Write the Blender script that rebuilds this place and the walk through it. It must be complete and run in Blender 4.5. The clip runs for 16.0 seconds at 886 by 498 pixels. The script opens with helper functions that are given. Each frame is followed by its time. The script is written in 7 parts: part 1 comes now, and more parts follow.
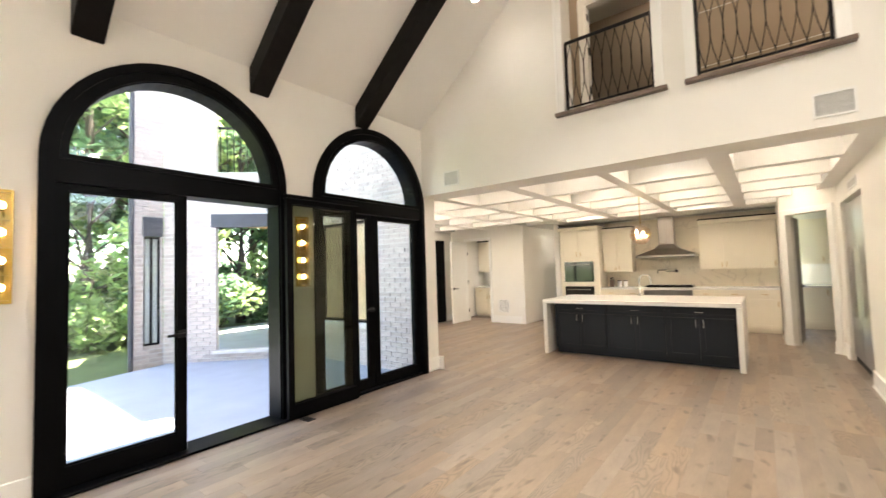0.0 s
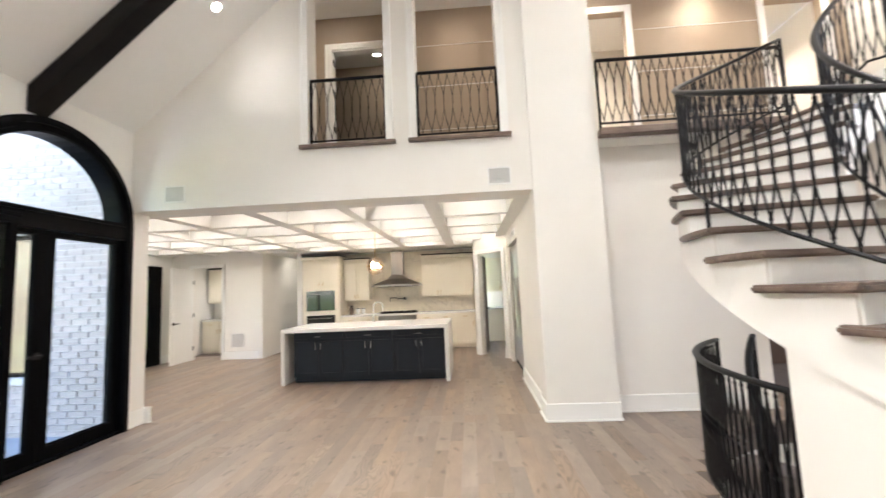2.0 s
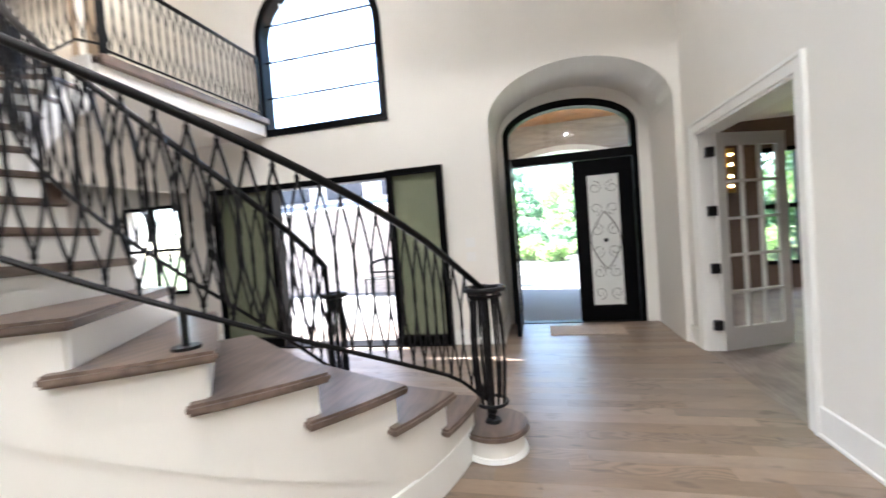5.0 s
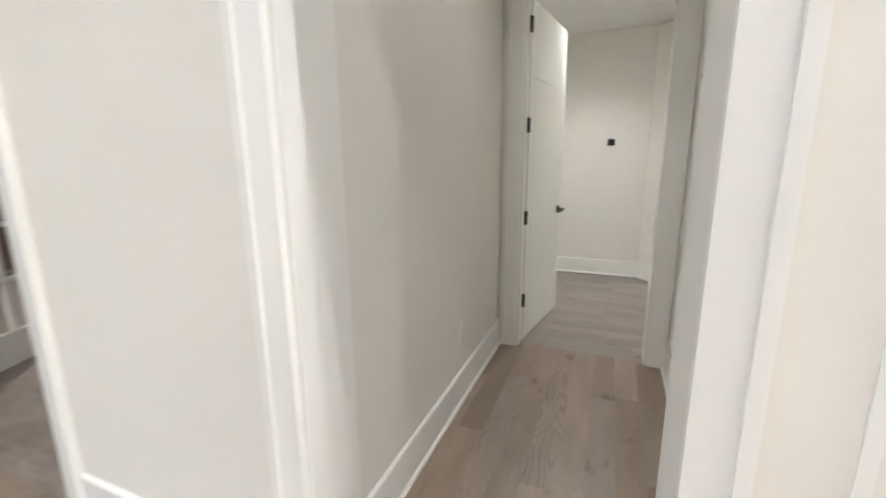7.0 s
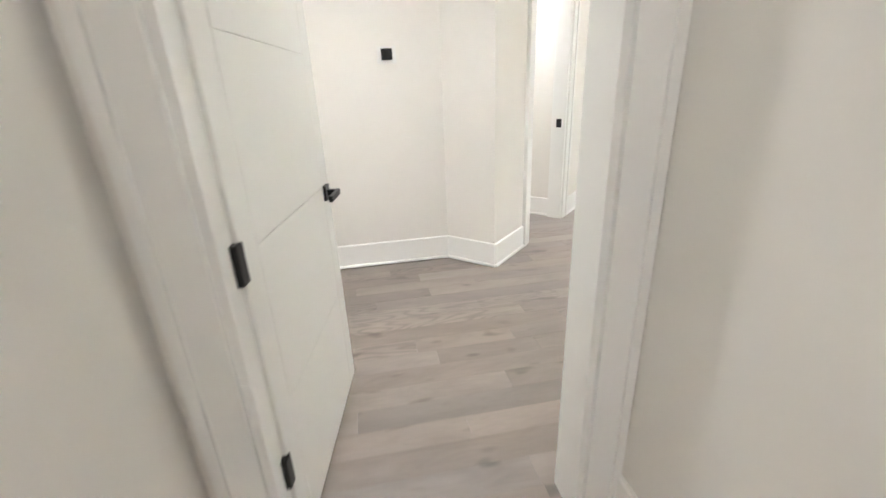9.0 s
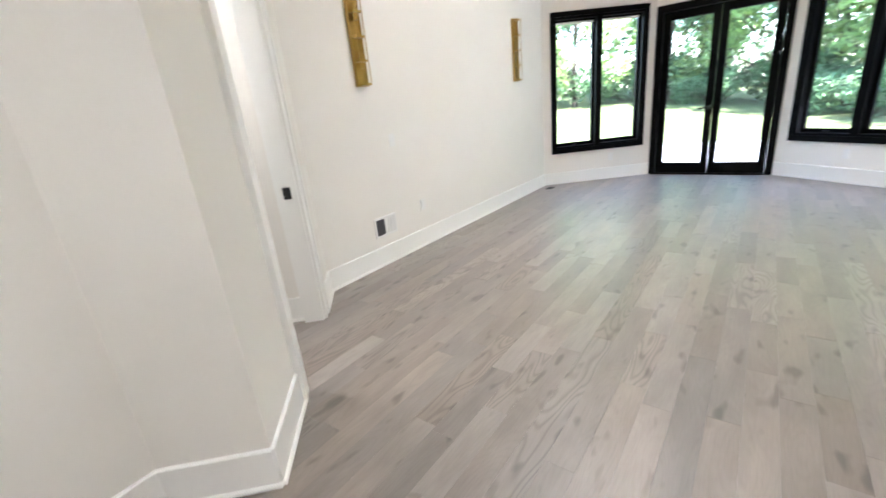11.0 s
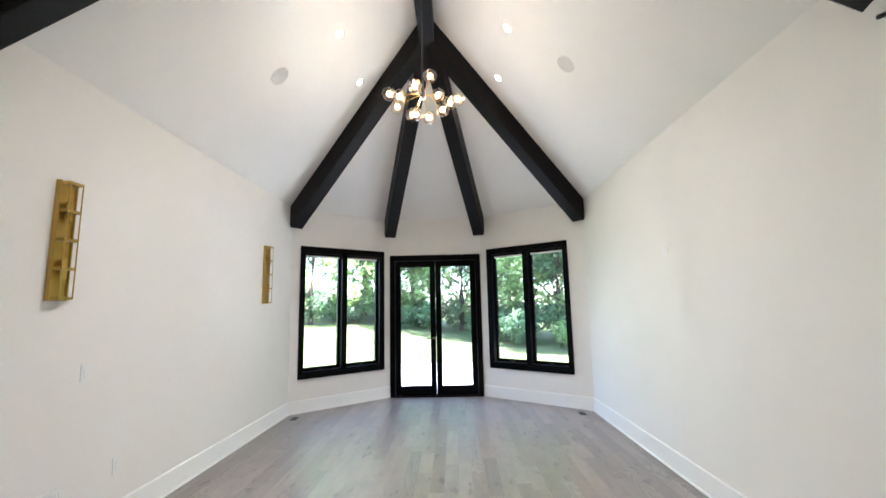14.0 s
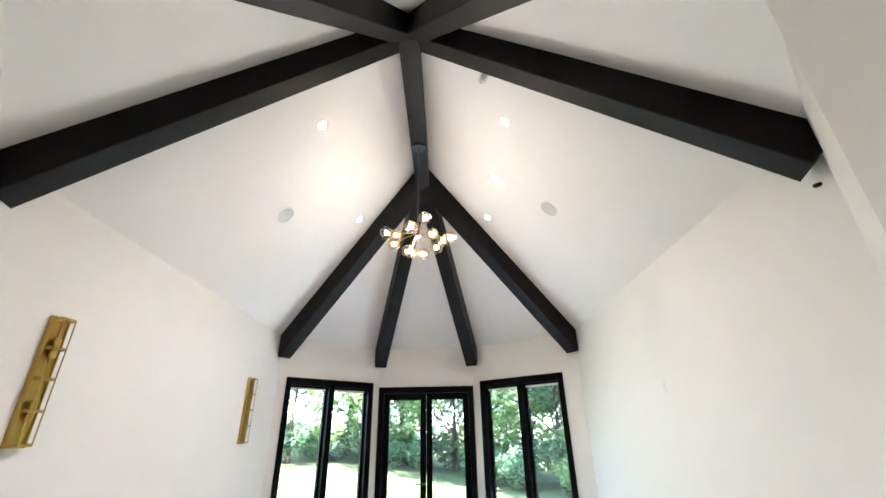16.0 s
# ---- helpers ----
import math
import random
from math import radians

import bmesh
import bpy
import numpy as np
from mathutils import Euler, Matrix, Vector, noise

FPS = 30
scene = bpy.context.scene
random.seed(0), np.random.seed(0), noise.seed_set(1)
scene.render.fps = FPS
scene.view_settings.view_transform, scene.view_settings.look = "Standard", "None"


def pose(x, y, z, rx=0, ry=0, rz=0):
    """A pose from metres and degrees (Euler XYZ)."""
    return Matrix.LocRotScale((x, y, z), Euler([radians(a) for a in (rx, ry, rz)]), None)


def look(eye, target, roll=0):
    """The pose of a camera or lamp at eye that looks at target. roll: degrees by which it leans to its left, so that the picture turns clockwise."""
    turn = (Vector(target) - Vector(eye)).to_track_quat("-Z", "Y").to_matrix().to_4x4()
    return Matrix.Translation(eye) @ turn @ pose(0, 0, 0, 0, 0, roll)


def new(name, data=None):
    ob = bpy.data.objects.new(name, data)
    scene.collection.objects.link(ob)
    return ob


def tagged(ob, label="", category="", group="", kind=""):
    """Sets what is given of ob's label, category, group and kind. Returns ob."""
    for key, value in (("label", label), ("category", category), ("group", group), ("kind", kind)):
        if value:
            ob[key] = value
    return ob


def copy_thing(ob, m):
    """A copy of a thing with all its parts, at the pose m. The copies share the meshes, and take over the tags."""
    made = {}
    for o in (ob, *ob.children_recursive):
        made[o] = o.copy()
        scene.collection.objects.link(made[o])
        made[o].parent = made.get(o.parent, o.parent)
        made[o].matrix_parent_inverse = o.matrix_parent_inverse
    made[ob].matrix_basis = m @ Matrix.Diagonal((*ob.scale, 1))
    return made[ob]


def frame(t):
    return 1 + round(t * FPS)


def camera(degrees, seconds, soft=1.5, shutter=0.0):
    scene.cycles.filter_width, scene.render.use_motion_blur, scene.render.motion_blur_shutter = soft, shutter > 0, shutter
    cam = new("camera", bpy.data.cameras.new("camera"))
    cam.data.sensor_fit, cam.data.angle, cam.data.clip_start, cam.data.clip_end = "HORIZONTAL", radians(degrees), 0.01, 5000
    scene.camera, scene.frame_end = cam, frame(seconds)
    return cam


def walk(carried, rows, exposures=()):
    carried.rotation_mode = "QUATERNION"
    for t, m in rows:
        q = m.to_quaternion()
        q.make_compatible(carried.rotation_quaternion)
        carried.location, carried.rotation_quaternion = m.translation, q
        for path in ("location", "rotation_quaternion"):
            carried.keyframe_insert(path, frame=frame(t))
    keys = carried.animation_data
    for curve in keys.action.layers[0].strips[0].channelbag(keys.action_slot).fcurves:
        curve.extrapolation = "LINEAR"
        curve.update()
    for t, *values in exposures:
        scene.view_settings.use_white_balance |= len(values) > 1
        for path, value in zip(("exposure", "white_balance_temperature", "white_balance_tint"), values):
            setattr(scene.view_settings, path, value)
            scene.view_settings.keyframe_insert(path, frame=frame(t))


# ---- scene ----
cam = camera(93.9, 16.0, shutter=0.35)
PATH = [
    (0, (1.624, -0.668, 1.476), (0.401, 0.911, 1.575), -1.8),
    (0.5, (1.641, -0.703, 1.472), (0.646, 1.027, 1.606), -1.7),
    (1, (1.659, -0.723, 1.465), (0.913, 1.125, 1.633), -1.9),
    (1.5, (1.697, -0.747, 1.453), (1.238, 1.19, 1.645), -2.1),
    (2, (1.744, -0.758, 1.453), (1.623, 1.229, 1.65), -2.5),
    (2.5, (1.821, -0.771, 1.454), (2.092, 1.202, 1.639), -2.9),
    (3, (1.963, -0.785, 1.448), (2.643, 1.089, 1.604), -3.2),
    (3.5, (2.111, -0.819, 1.438), (3.196, 0.858, 1.551), -3.5),
    (3.7, (2.16, -0.836, 1.435), (3.405, 0.727, 1.524), -4.0),
    (4, (2.228, -0.842, 1.43), (3.678, 0.534, 1.486), -3.8),
    (4.5, (2.35, -0.809, 1.413), (4.099, 0.16, 1.408), -4.3),
    (5, (2.512, -0.775, 1.401), (4.457, -0.312, 1.332), -4.4),
    (5.2, (2.572, -0.812, 1.401), (4.554, -0.568, 1.305), -4.5),
    (7.3, (3.728, -1.846, 1.336), (4.184, -3.741, 0.889), 0.1),
    (7.5, (3.782, -2.035, 1.323), (4.09, -3.952, 0.842), 0.1),
    (8, (3.903, -2.554, 1.285), (3.833, -4.455, 0.669), -1.4),
    (8.2, (3.93, -2.772, 1.268), (3.793, -4.659, 0.618), -1.3),
    (10.3, (3.637, -4.777, 1.401), (2.665, -6.361, 0.662), -5.3),
    (10.5, (3.606, -4.889, 1.407), (2.458, -6.364, 0.695), -5.4),
    (10.8, (3.559, -5.032, 1.402), (2.188, -6.325, 0.731), -5.9),
    (11, (3.531, -5.091, 1.402), (2.045, -6.265, 0.758), -6.1),
    (11.5, (3.453, -5.178, 1.405), (1.766, -6.082, 0.824), -5.8),
    (12, (3.374, -5.247, 1.423), (1.54, -5.884, 0.944), -4.7),
    (12.5, (3.34, -5.34, 1.457), (1.404, -5.728, 1.139), -3.6),
    (13, (3.332, -5.389, 1.491), (1.347, -5.601, 1.376), -2.6),
    (13.5, (3.362, -5.392, 1.531), (1.367, -5.501, 1.618), -1.8),
    (14, (3.389, -5.398, 1.553), (1.409, -5.448, 1.829), -1.2),
    (14.5, (3.398, -5.401, 1.585), (1.449, -5.414, 2.034), -0.9),
    (15, (3.414, -5.394, 1.614), (1.508, -5.389, 2.221), -0.9),
    (15.5, (3.44, -5.413, 1.625), (1.583, -5.396, 2.367), -1.1),
    (16, (3.467, -5.398, 1.641), (1.651, -5.399, 2.479), -1.1),
]
EXPOSURES = [(0, 3.92, 7100, 13), (1.5, 3.97, 6600, 13), (2.5, 3.97, 6000, 13), (3.5, 3.6, 6000, 12), (5.2, 3.66, 6020, 12), (7.3, 3.95, 6150, 11), (8.2, 4.48, 6100, 12), (10.5, 4.12, 6000, 14), (12.5, 3.92, 5900, 14), (14, 3.76, 5880, 14), (16, 3.96, 5880, 14)]
walk(cam, [(t, look(eye, target, roll)) for t, eye, target, roll in PATH], EXPOSURES)

# ---- daylight ----
SUN_ELEVATION, SUN_AZIMUTH = radians(63), radians(20)
world = bpy.data.worlds.new("world")
scene.world = world
world.use_nodes = True
sky = world.node_tree.nodes.new("ShaderNodeTexSky")
sky.sky_type, sky.sun_disc = "NISHITA", False
sky.sun_elevation, sky.sun_rotation = SUN_ELEVATION, SUN_AZIMUTH
world.node_tree.links.new(sky.outputs[0], world.node_tree.nodes["Background"].inputs[0])
world.node_tree.nodes["Background"].inputs[1].default_value = 0.15
sun = new("sun", bpy.data.lights.new("sun", "SUN"))
sun.data.energy, sun.data.angle, sun.data.color = 5.0, radians(0.5), (1.0, 0.95, 0.88)
sun_way = Vector((math.sin(SUN_AZIMUTH) * math.cos(SUN_ELEVATION), math.cos(SUN_AZIMUTH) * math.cos(SUN_ELEVATION), math.sin(SUN_ELEVATION)))
sun.matrix_world = look(sun_way * 40, (0, 0, 0))

LAMP_SCALE = 0.092


# ---- materials ----
def material(name, colour, rough=0.5, metal=0.0, grain=0.0, grain_scale=8.0, bump=0.0, bump_scale=60.0, spread=0.0, island=False, stretch=(1, 1, 1), coat=0.0, spec=0.5):
    m = bpy.data.materials.new(name)
    m.use_nodes = True
    nt = m.node_tree
    b = nt.nodes["Principled BSDF"]
    b.inputs["Roughness"].default_value, b.inputs["Metallic"].default_value = rough, metal
    b.inputs["Coat Weight"].default_value = coat
    b.inputs["Specular IOR Level"].default_value = spec
    co = nt.nodes.new("ShaderNodeTexCoord")
    mp = nt.nodes.new("ShaderNodeMapping")
    mp.inputs["Scale"].default_value = stretch
    nt.links.new(co.outputs["Object"], mp.inputs["Vector"])
    hsv = nt.nodes.new("ShaderNodeHueSaturation")
    hsv.inputs["Color"].default_value = (*colour, 1)
    value = None
    if grain:
        n1, n2 = nt.nodes.new("ShaderNodeTexNoise"), nt.nodes.new("ShaderNodeTexNoise")
        n1.inputs["Scale"].default_value, n2.inputs["Scale"].default_value = grain_scale, grain_scale * 0.17
        n1.inputs["Detail"].default_value = 6
        add = nt.nodes.new("ShaderNodeMath")
        for n, i in ((n1, 0), (n2, 1)):
            nt.links.new(mp.outputs[0], n.inputs["Vector"])
            nt.links.new(n.outputs["Fac"], add.inputs[i])
        mr = nt.nodes.new("ShaderNodeMapRange")
        mr.inputs["From Min"].default_value, mr.inputs["From Max"].default_value = 0.6, 1.4
        mr.inputs["To Min"].default_value, mr.inputs["To Max"].default_value = 1 - grain, 1 + grain
        nt.links.new(add.outputs[0], mr.inputs["Value"])
        value = mr.outputs[0]
    if spread:
        rnd = nt.nodes.new("ShaderNodeNewGeometry" if island else "ShaderNodeObjectInfo")
        mr2 = nt.nodes.new("ShaderNodeMapRange")
        mr2.inputs["To Min"].default_value, mr2.inputs["To Max"].default_value = 1 - spread, 1 + spread
        nt.links.new(rnd.outputs["Random Per Island" if island else "Random"], mr2.inputs["Value"])
        if value:
            mul = nt.nodes.new("ShaderNodeMath")
            mul.operation = "MULTIPLY"
            nt.links.new(value, mul.inputs[0]), nt.links.new(mr2.outputs[0], mul.inputs[1])
            value = mul.outputs[0]
        else:
            value = mr2.outputs[0]
    if value:
        nt.links.new(value, hsv.inputs["Value"])
    nt.links.new(hsv.outputs[0], b.inputs["Base Color"])
    if bump:
        nb, bp = nt.nodes.new("ShaderNodeTexNoise"), nt.nodes.new("ShaderNodeBump")
        nb.inputs["Scale"].default_value, nb.inputs["Detail"].default_value = bump_scale, 4
        bp.inputs["Strength"].default_value, bp.inputs["Distance"].default_value = bump, 0.01
        nt.links.new(mp.outputs[0], nb.inputs["Vector"])
        nt.links.new(nb.outputs["Fac"], bp.inputs["Height"])
        nt.links.new(bp.outputs[0], b.inputs["Normal"])
    return m


def wood(name, light, dark, rough=0.4, spread=0.2, axis="x"):
    """Oak with long grain along the given local axis, cathedral figure and knots."""
    m = bpy.data.materials.new(name)
    m.use_nodes = True
    nt = m.node_tree
    b = nt.nodes["Principled BSDF"]
    co, info, off = nt.nodes.new("ShaderNodeTexCoord"), nt.nodes.new("ShaderNodeObjectInfo"), nt.nodes.new("ShaderNodeVectorMath")
    comb = nt.nodes.new("ShaderNodeCombineXYZ")
    mul = nt.nodes.new("ShaderNodeMath")
    mul.operation = "MULTIPLY"
    mul.inputs[1].default_value = 37.0
    nt.links.new(info.outputs["Random"], mul.inputs[0])
    for i in range(3):
        nt.links.new(mul.outputs[0], comb.inputs[i])
    nt.links.new(co.outputs["Object"], off.inputs[0]), nt.links.new(comb.outputs[0], off.inputs[1])
    mp = nt.nodes.new("ShaderNodeMapping")
    mp.inputs["Scale"].default_value = (0.12, 1, 1) if axis == "x" else (1, 0.12, 1)
    nt.links.new(off.outputs[0], mp.inputs["Vector"])
    fine, big, knots = nt.nodes.new("ShaderNodeTexNoise"), nt.nodes.new("ShaderNodeTexNoise"), nt.nodes.new("ShaderNodeTexNoise")
    fine.inputs["Scale"].default_value, fine.inputs["Detail"].default_value = 55, 6
    big.inputs["Scale"].default_value, big.inputs["Detail"].default_value, big.inputs["Distortion"].default_value = 6, 4, 2.0
    knots.inputs["Scale"].default_value, knots.inputs["Detail"].default_value = 3.2, 2
    nt.links.new(mp.outputs[0], fine.inputs["Vector"])
    nt.links.new(off.outputs[0], knots.inputs["Vector"])
    figure, fmap = nt.nodes.new("ShaderNodeTexWave"), nt.nodes.new("ShaderNodeMapping")
    fmap.inputs["Scale"].default_value = (0.30, 1, 1) if axis == "x" else (1, 0.30, 1)
    figure.bands_direction = "Y" if axis == "x" else "X"
    figure.inputs["Scale"].default_value, figure.inputs["Distortion"].default_value = 5.0, 11.0
    figure.inputs["Detail"].default_value, figure.inputs["Detail Scale"].default_value = 2.0, 0.7
    nt.links.new(off.outputs[0], fmap.inputs["Vector"]), nt.links.new(fmap.outputs[0], figure.inputs["Vector"]), nt.links.new(fmap.outputs[0], big.inputs["Vector"])
    ramp = nt.nodes.new("ShaderNodeValToRGB")
    ramp.color_ramp.elements[0].position, ramp.color_ramp.elements[0].color = 0.32, (*dark, 1)
    ramp.color_ramp.elements[1].position, ramp.color_ramp.elements[1].color = 0.62, (*light, 1)
    mix = nt.nodes.new("ShaderNodeMath")
    mix.operation = "MULTIPLY_ADD"
    mix.inputs[1].default_value = 0.28
    nt.links.new(fine.outputs["Fac"], mix.inputs[0])
    half = nt.nodes.new("ShaderNodeMath")
    half.operation = "MULTIPLY"
    half.inputs[1].default_value = 0.72
    nt.links.new(big.outputs["Fac"], half.inputs[0]), nt.links.new(half.outputs[0], mix.inputs[2])
    lines = nt.nodes.new("ShaderNodeMath")
    lines.operation = "MULTIPLY_ADD"
    lines.inputs[1].default_value = 0.07
    shift = nt.nodes.new("ShaderNodeMath")
    shift.operation = "SUBTRACT"
    shift.inputs[1].default_value = 0.035
    nt.links.new(mix.outputs[0], shift.inputs[0])
    nt.links.new(figure.outputs["Fac"], lines.inputs[0]), nt.links.new(shift.outputs[0], lines.inputs[2])
    nt.links.new(lines.outputs[0], ramp.inputs[0])
    km = nt.nodes.new("ShaderNodeMapRange")
    km.inputs["From Min"].default_value, km.inputs["From Max"].default_value = 0.30, 0.56
    km.inputs["To Min"].default_value, km.inputs["To Max"].default_value = 0.70, 1.08
    nt.links.new(knots.outputs["Fac"], km.inputs["Value"])
    mr = nt.nodes.new("ShaderNodeMapRange")
    mr.inputs["To Min"].default_value, mr.inputs["To Max"].default_value = 1 - spread, 1 + spread
    nt.links.new(info.outputs["Random"], mr.inputs["Value"])
    vm = nt.nodes.new("ShaderNodeMath")
    vm.operation = "MULTIPLY"
    nt.links.new(km.outputs[0], vm.inputs[0]), nt.links.new(mr.outputs[0], vm.inputs[1])
    hsv = nt.nodes.new("ShaderNodeHueSaturation")
    nt.links.new(ramp.outputs[0], hsv.inputs["Color"]), nt.links.new(vm.outputs[0], hsv.inputs["Value"])
    nt.links.new(hsv.outputs[0], b.inputs["Base Color"])
    rr = nt.nodes.new("ShaderNodeMapRange")
    rr.inputs["To Min"].default_value, rr.inputs["To Max"].default_value = rough - 0.08, rough + 0.1
    nt.links.new(big.outputs["Fac"], rr.inputs["Value"]), nt.links.new(rr.outputs[0], b.inputs["Roughness"])
    bp = nt.nodes.new("ShaderNodeBump")
    bp.inputs["Strength"].default_value, bp.inputs["Distance"].default_value = 0.15, 0.004
    nt.links.new(fine.outputs["Fac"], bp.inputs["Height"]), nt.links.new(bp.outputs[0], b.inputs["Normal"])
    return m


def oak(name, colour, axis="x", rough=0.36, sheen=0.12):
    """Satin oak planks: one tone for each plank, fine pores, a flame figure on some planks and small knots."""
    m = bpy.data.materials.new(name)
    m.use_nodes = True
    nt = m.node_tree
    b = nt.nodes["Principled BSDF"]

    def node(kind, **sockets):
        n = nt.nodes.new(kind)
        for key, val in sockets.items():
            n.inputs[key.replace("_", " ")].default_value = val
        return n

    def maths(op, a, c, d=None):
        n = nt.nodes.new("ShaderNodeMath")
        n.operation = op
        for i, v in enumerate((a, c, d)):
            if v is None:
                continue
            if isinstance(v, (int, float)):
                n.inputs[i].default_value = v
            else:
                nt.links.new(v, n.inputs[i])
        return n.outputs[0]

    co, info = node("ShaderNodeTexCoord"), node("ShaderNodeObjectInfo")
    rnd = info.outputs["Random"]
    shift, spot = nt.nodes.new("ShaderNodeCombineXYZ"), nt.nodes.new("ShaderNodeVectorMath")
    far = maths("MULTIPLY", rnd, 61.0)
    for i in range(3):
        nt.links.new(far, shift.inputs[i])
    nt.links.new(co.outputs["Object"], spot.inputs[0]), nt.links.new(shift.outputs[0], spot.inputs[1])

    def stretched(along, across):
        mp = nt.nodes.new("ShaderNodeMapping")
        mp.inputs["Scale"].default_value = (along, across, across) if axis == "x" else (across, along, across)
        nt.links.new(spot.outputs[0], mp.inputs["Vector"])
        return mp.outputs[0]

    pores = node("ShaderNodeTexNoise", Scale=1.0, Detail=6.0, Roughness=0.65)
    nt.links.new(stretched(9.0, 130.0), pores.inputs["Vector"])
    cloud = node("ShaderNodeTexNoise", Scale=1.0, Detail=3.0)
    nt.links.new(stretched(2.6, 8.0), cloud.inputs["Vector"])
    knot = node("ShaderNodeTexNoise", Scale=1.0, Detail=1.0)
    nt.links.new(stretched(5.0, 13.0), knot.inputs["Vector"])
    flame = node("ShaderNodeTexNoise", Scale=1.0, Detail=1.2, Roughness=0.4)
    nt.links.new(stretched(1.5, 7.5), flame.inputs["Vector"])
    rings = maths("MULTIPLY_ADD", maths("SINE", maths("MULTIPLY", flame.outputs["Fac"], 95.0), 0.0), 0.5, 0.5)
    some = maths("GREATER_THAN", maths("FRACT", maths("MULTIPLY", rnd, 17.3), 0.0), 0.80)
    figure = maths("MULTIPLY", maths("POWER", rings, 2.5), maths("MULTIPLY_ADD", some, 0.24, 0.05))
    tone = maths("MULTIPLY_ADD", rnd, 0.36, 0.82)
    tone = maths("MULTIPLY", tone, maths("MULTIPLY_ADD", pores.outputs["Fac"], 0.34, 0.83))
    tone = maths("MULTIPLY", tone, maths("MULTIPLY_ADD", cloud.outputs["Fac"], 0.80, 0.60))
    tone = maths("MULTIPLY", tone, maths("SUBTRACT", 1.04, figure))
    dark = node("ShaderNodeMapRange", From_Min=0.64, From_Max=0.76, To_Min=1.0, To_Max=0.55)
    nt.links.new(knot.outputs["Fac"], dark.inputs["Value"])
    tone = maths("MULTIPLY", tone, dark.outputs[0])
    hsv = node("ShaderNodeHueSaturation", Color=(*colour, 1))
    nt.links.new(tone, hsv.inputs["Value"])
    nt.links.new(maths("MULTIPLY_ADD", maths("FRACT", maths("MULTIPLY", rnd, 5.7), 0.0), 0.35, 0.82), hsv.inputs["Saturation"])
    nt.links.new(hsv.outputs[0], b.inputs["Base Color"])
    nt.links.new(maths("MULTIPLY_ADD", cloud.outputs["Fac"], 0.16, rough - 0.08), b.inputs["Roughness"])
    b.inputs["Specular IOR Level"].default_value = 0.8
    b.inputs["Coat Weight"].default_value, b.inputs["Coat Roughness"].default_value = sheen, 0.30
    bp = nt.nodes.new("ShaderNodeBump")
    bp.inputs["Strength"].default_value, bp.inputs["Distance"].default_value = 0.10, 0.003
    nt.links.new(pores.outputs["Fac"], bp.inputs["Height"]), nt.links.new(bp.outputs[0], b.inputs["Normal"])
    return m


def glass(name, tint=(0.97, 0.98, 0.97), gloss=1.0, least=0.03):
    m = bpy.data.materials.new(name)
    m.use_nodes = True
    nt = m.node_tree
    nt.nodes.remove(nt.nodes["Principled BSDF"])
    tr, gl, mx, fr = nt.nodes.new("ShaderNodeBsdfTransparent"), nt.nodes.new("ShaderNodeBsdfGlossy"), nt.nodes.new("ShaderNodeMixShader"), nt.nodes.new("ShaderNodeLayerWeight")
    tr.inputs[0].default_value, gl.inputs["Roughness"].default_value, fr.inputs["Blend"].default_value = (*tint, 1), 0.02, 0.5
    steep, amount = nt.nodes.new("ShaderNodeMath"), nt.nodes.new("ShaderNodeMath")
    steep.operation, steep.inputs[1].default_value = "POWER", 4.5
    amount.operation, amount.inputs[1].default_value, amount.inputs[2].default_value = "MULTIPLY_ADD", 0.85, least
    nt.links.new(fr.outputs["Facing"], steep.inputs[0]), nt.links.new(steep.outputs[0], amount.inputs[0])
    gl.inputs[0].default_value = (gloss, gloss, gloss, 1)
    nt.links.new(amount.outputs[0], mx.inputs[0]), nt.links.new(tr.outputs[0], mx.inputs[1]), nt.links.new(gl.outputs[0], mx.inputs[2])
    nt.links.new(mx.outputs[0], nt.nodes["Material Output"].inputs[0])
    return m


def glow(name, colour, strength):
    m = bpy.data.materials.new(name)
    m.use_nodes = True
    b = m.node_tree.nodes["Principled BSDF"]
    b.inputs["Base Color"].default_value = (*colour, 1)
    b.inputs["Emission Color"].default_value, b.inputs["Emission Strength"].default_value = (*colour, 1), strength
    return m


PAINT = material("cream_wall_paint", (0.83, 0.81, 0.76), 0.65, grain=0.02, grain_scale=3, bump=0.04, bump_scale=220)
CEILING = material("white_ceiling_paint", (0.84, 0.83, 0.80), 0.75, grain=0.02, grain_scale=3, bump=0.05, bump_scale=200)
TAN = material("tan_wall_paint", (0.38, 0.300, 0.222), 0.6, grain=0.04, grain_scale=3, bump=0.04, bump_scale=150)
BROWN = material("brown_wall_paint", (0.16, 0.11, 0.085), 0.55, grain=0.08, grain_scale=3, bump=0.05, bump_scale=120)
TRIM = material("white_trim_paint", (0.88, 0.88, 0.85), 0.35, grain=0.015, grain_scale=5, bump=0.03, bump_scale=90)
BLACK = material("black_window_paint", (0.0018, 0.002, 0.0026), 0.4, spec=0.07, grain=0.15, grain_scale=12, bump=0.03, bump_scale=90)
BEAM = material("black_stained_beam", (0.0062, 0.0054, 0.0054), 0.5, spec=0.16, grain=0.4, grain_scale=14, bump=0.2, bump_scale=40, stretch=(1, 1, 1))
IRON = material("black_wrought_iron", (0.0042, 0.0042, 0.005), 0.42, spec=0.25, grain=0.2, grain_scale=30, bump=0.1, bump_scale=90)
PLANK_Y = oak("grey_oak_planks_lengthwise", (0.252, 0.189, 0.140), "y", 0.42)
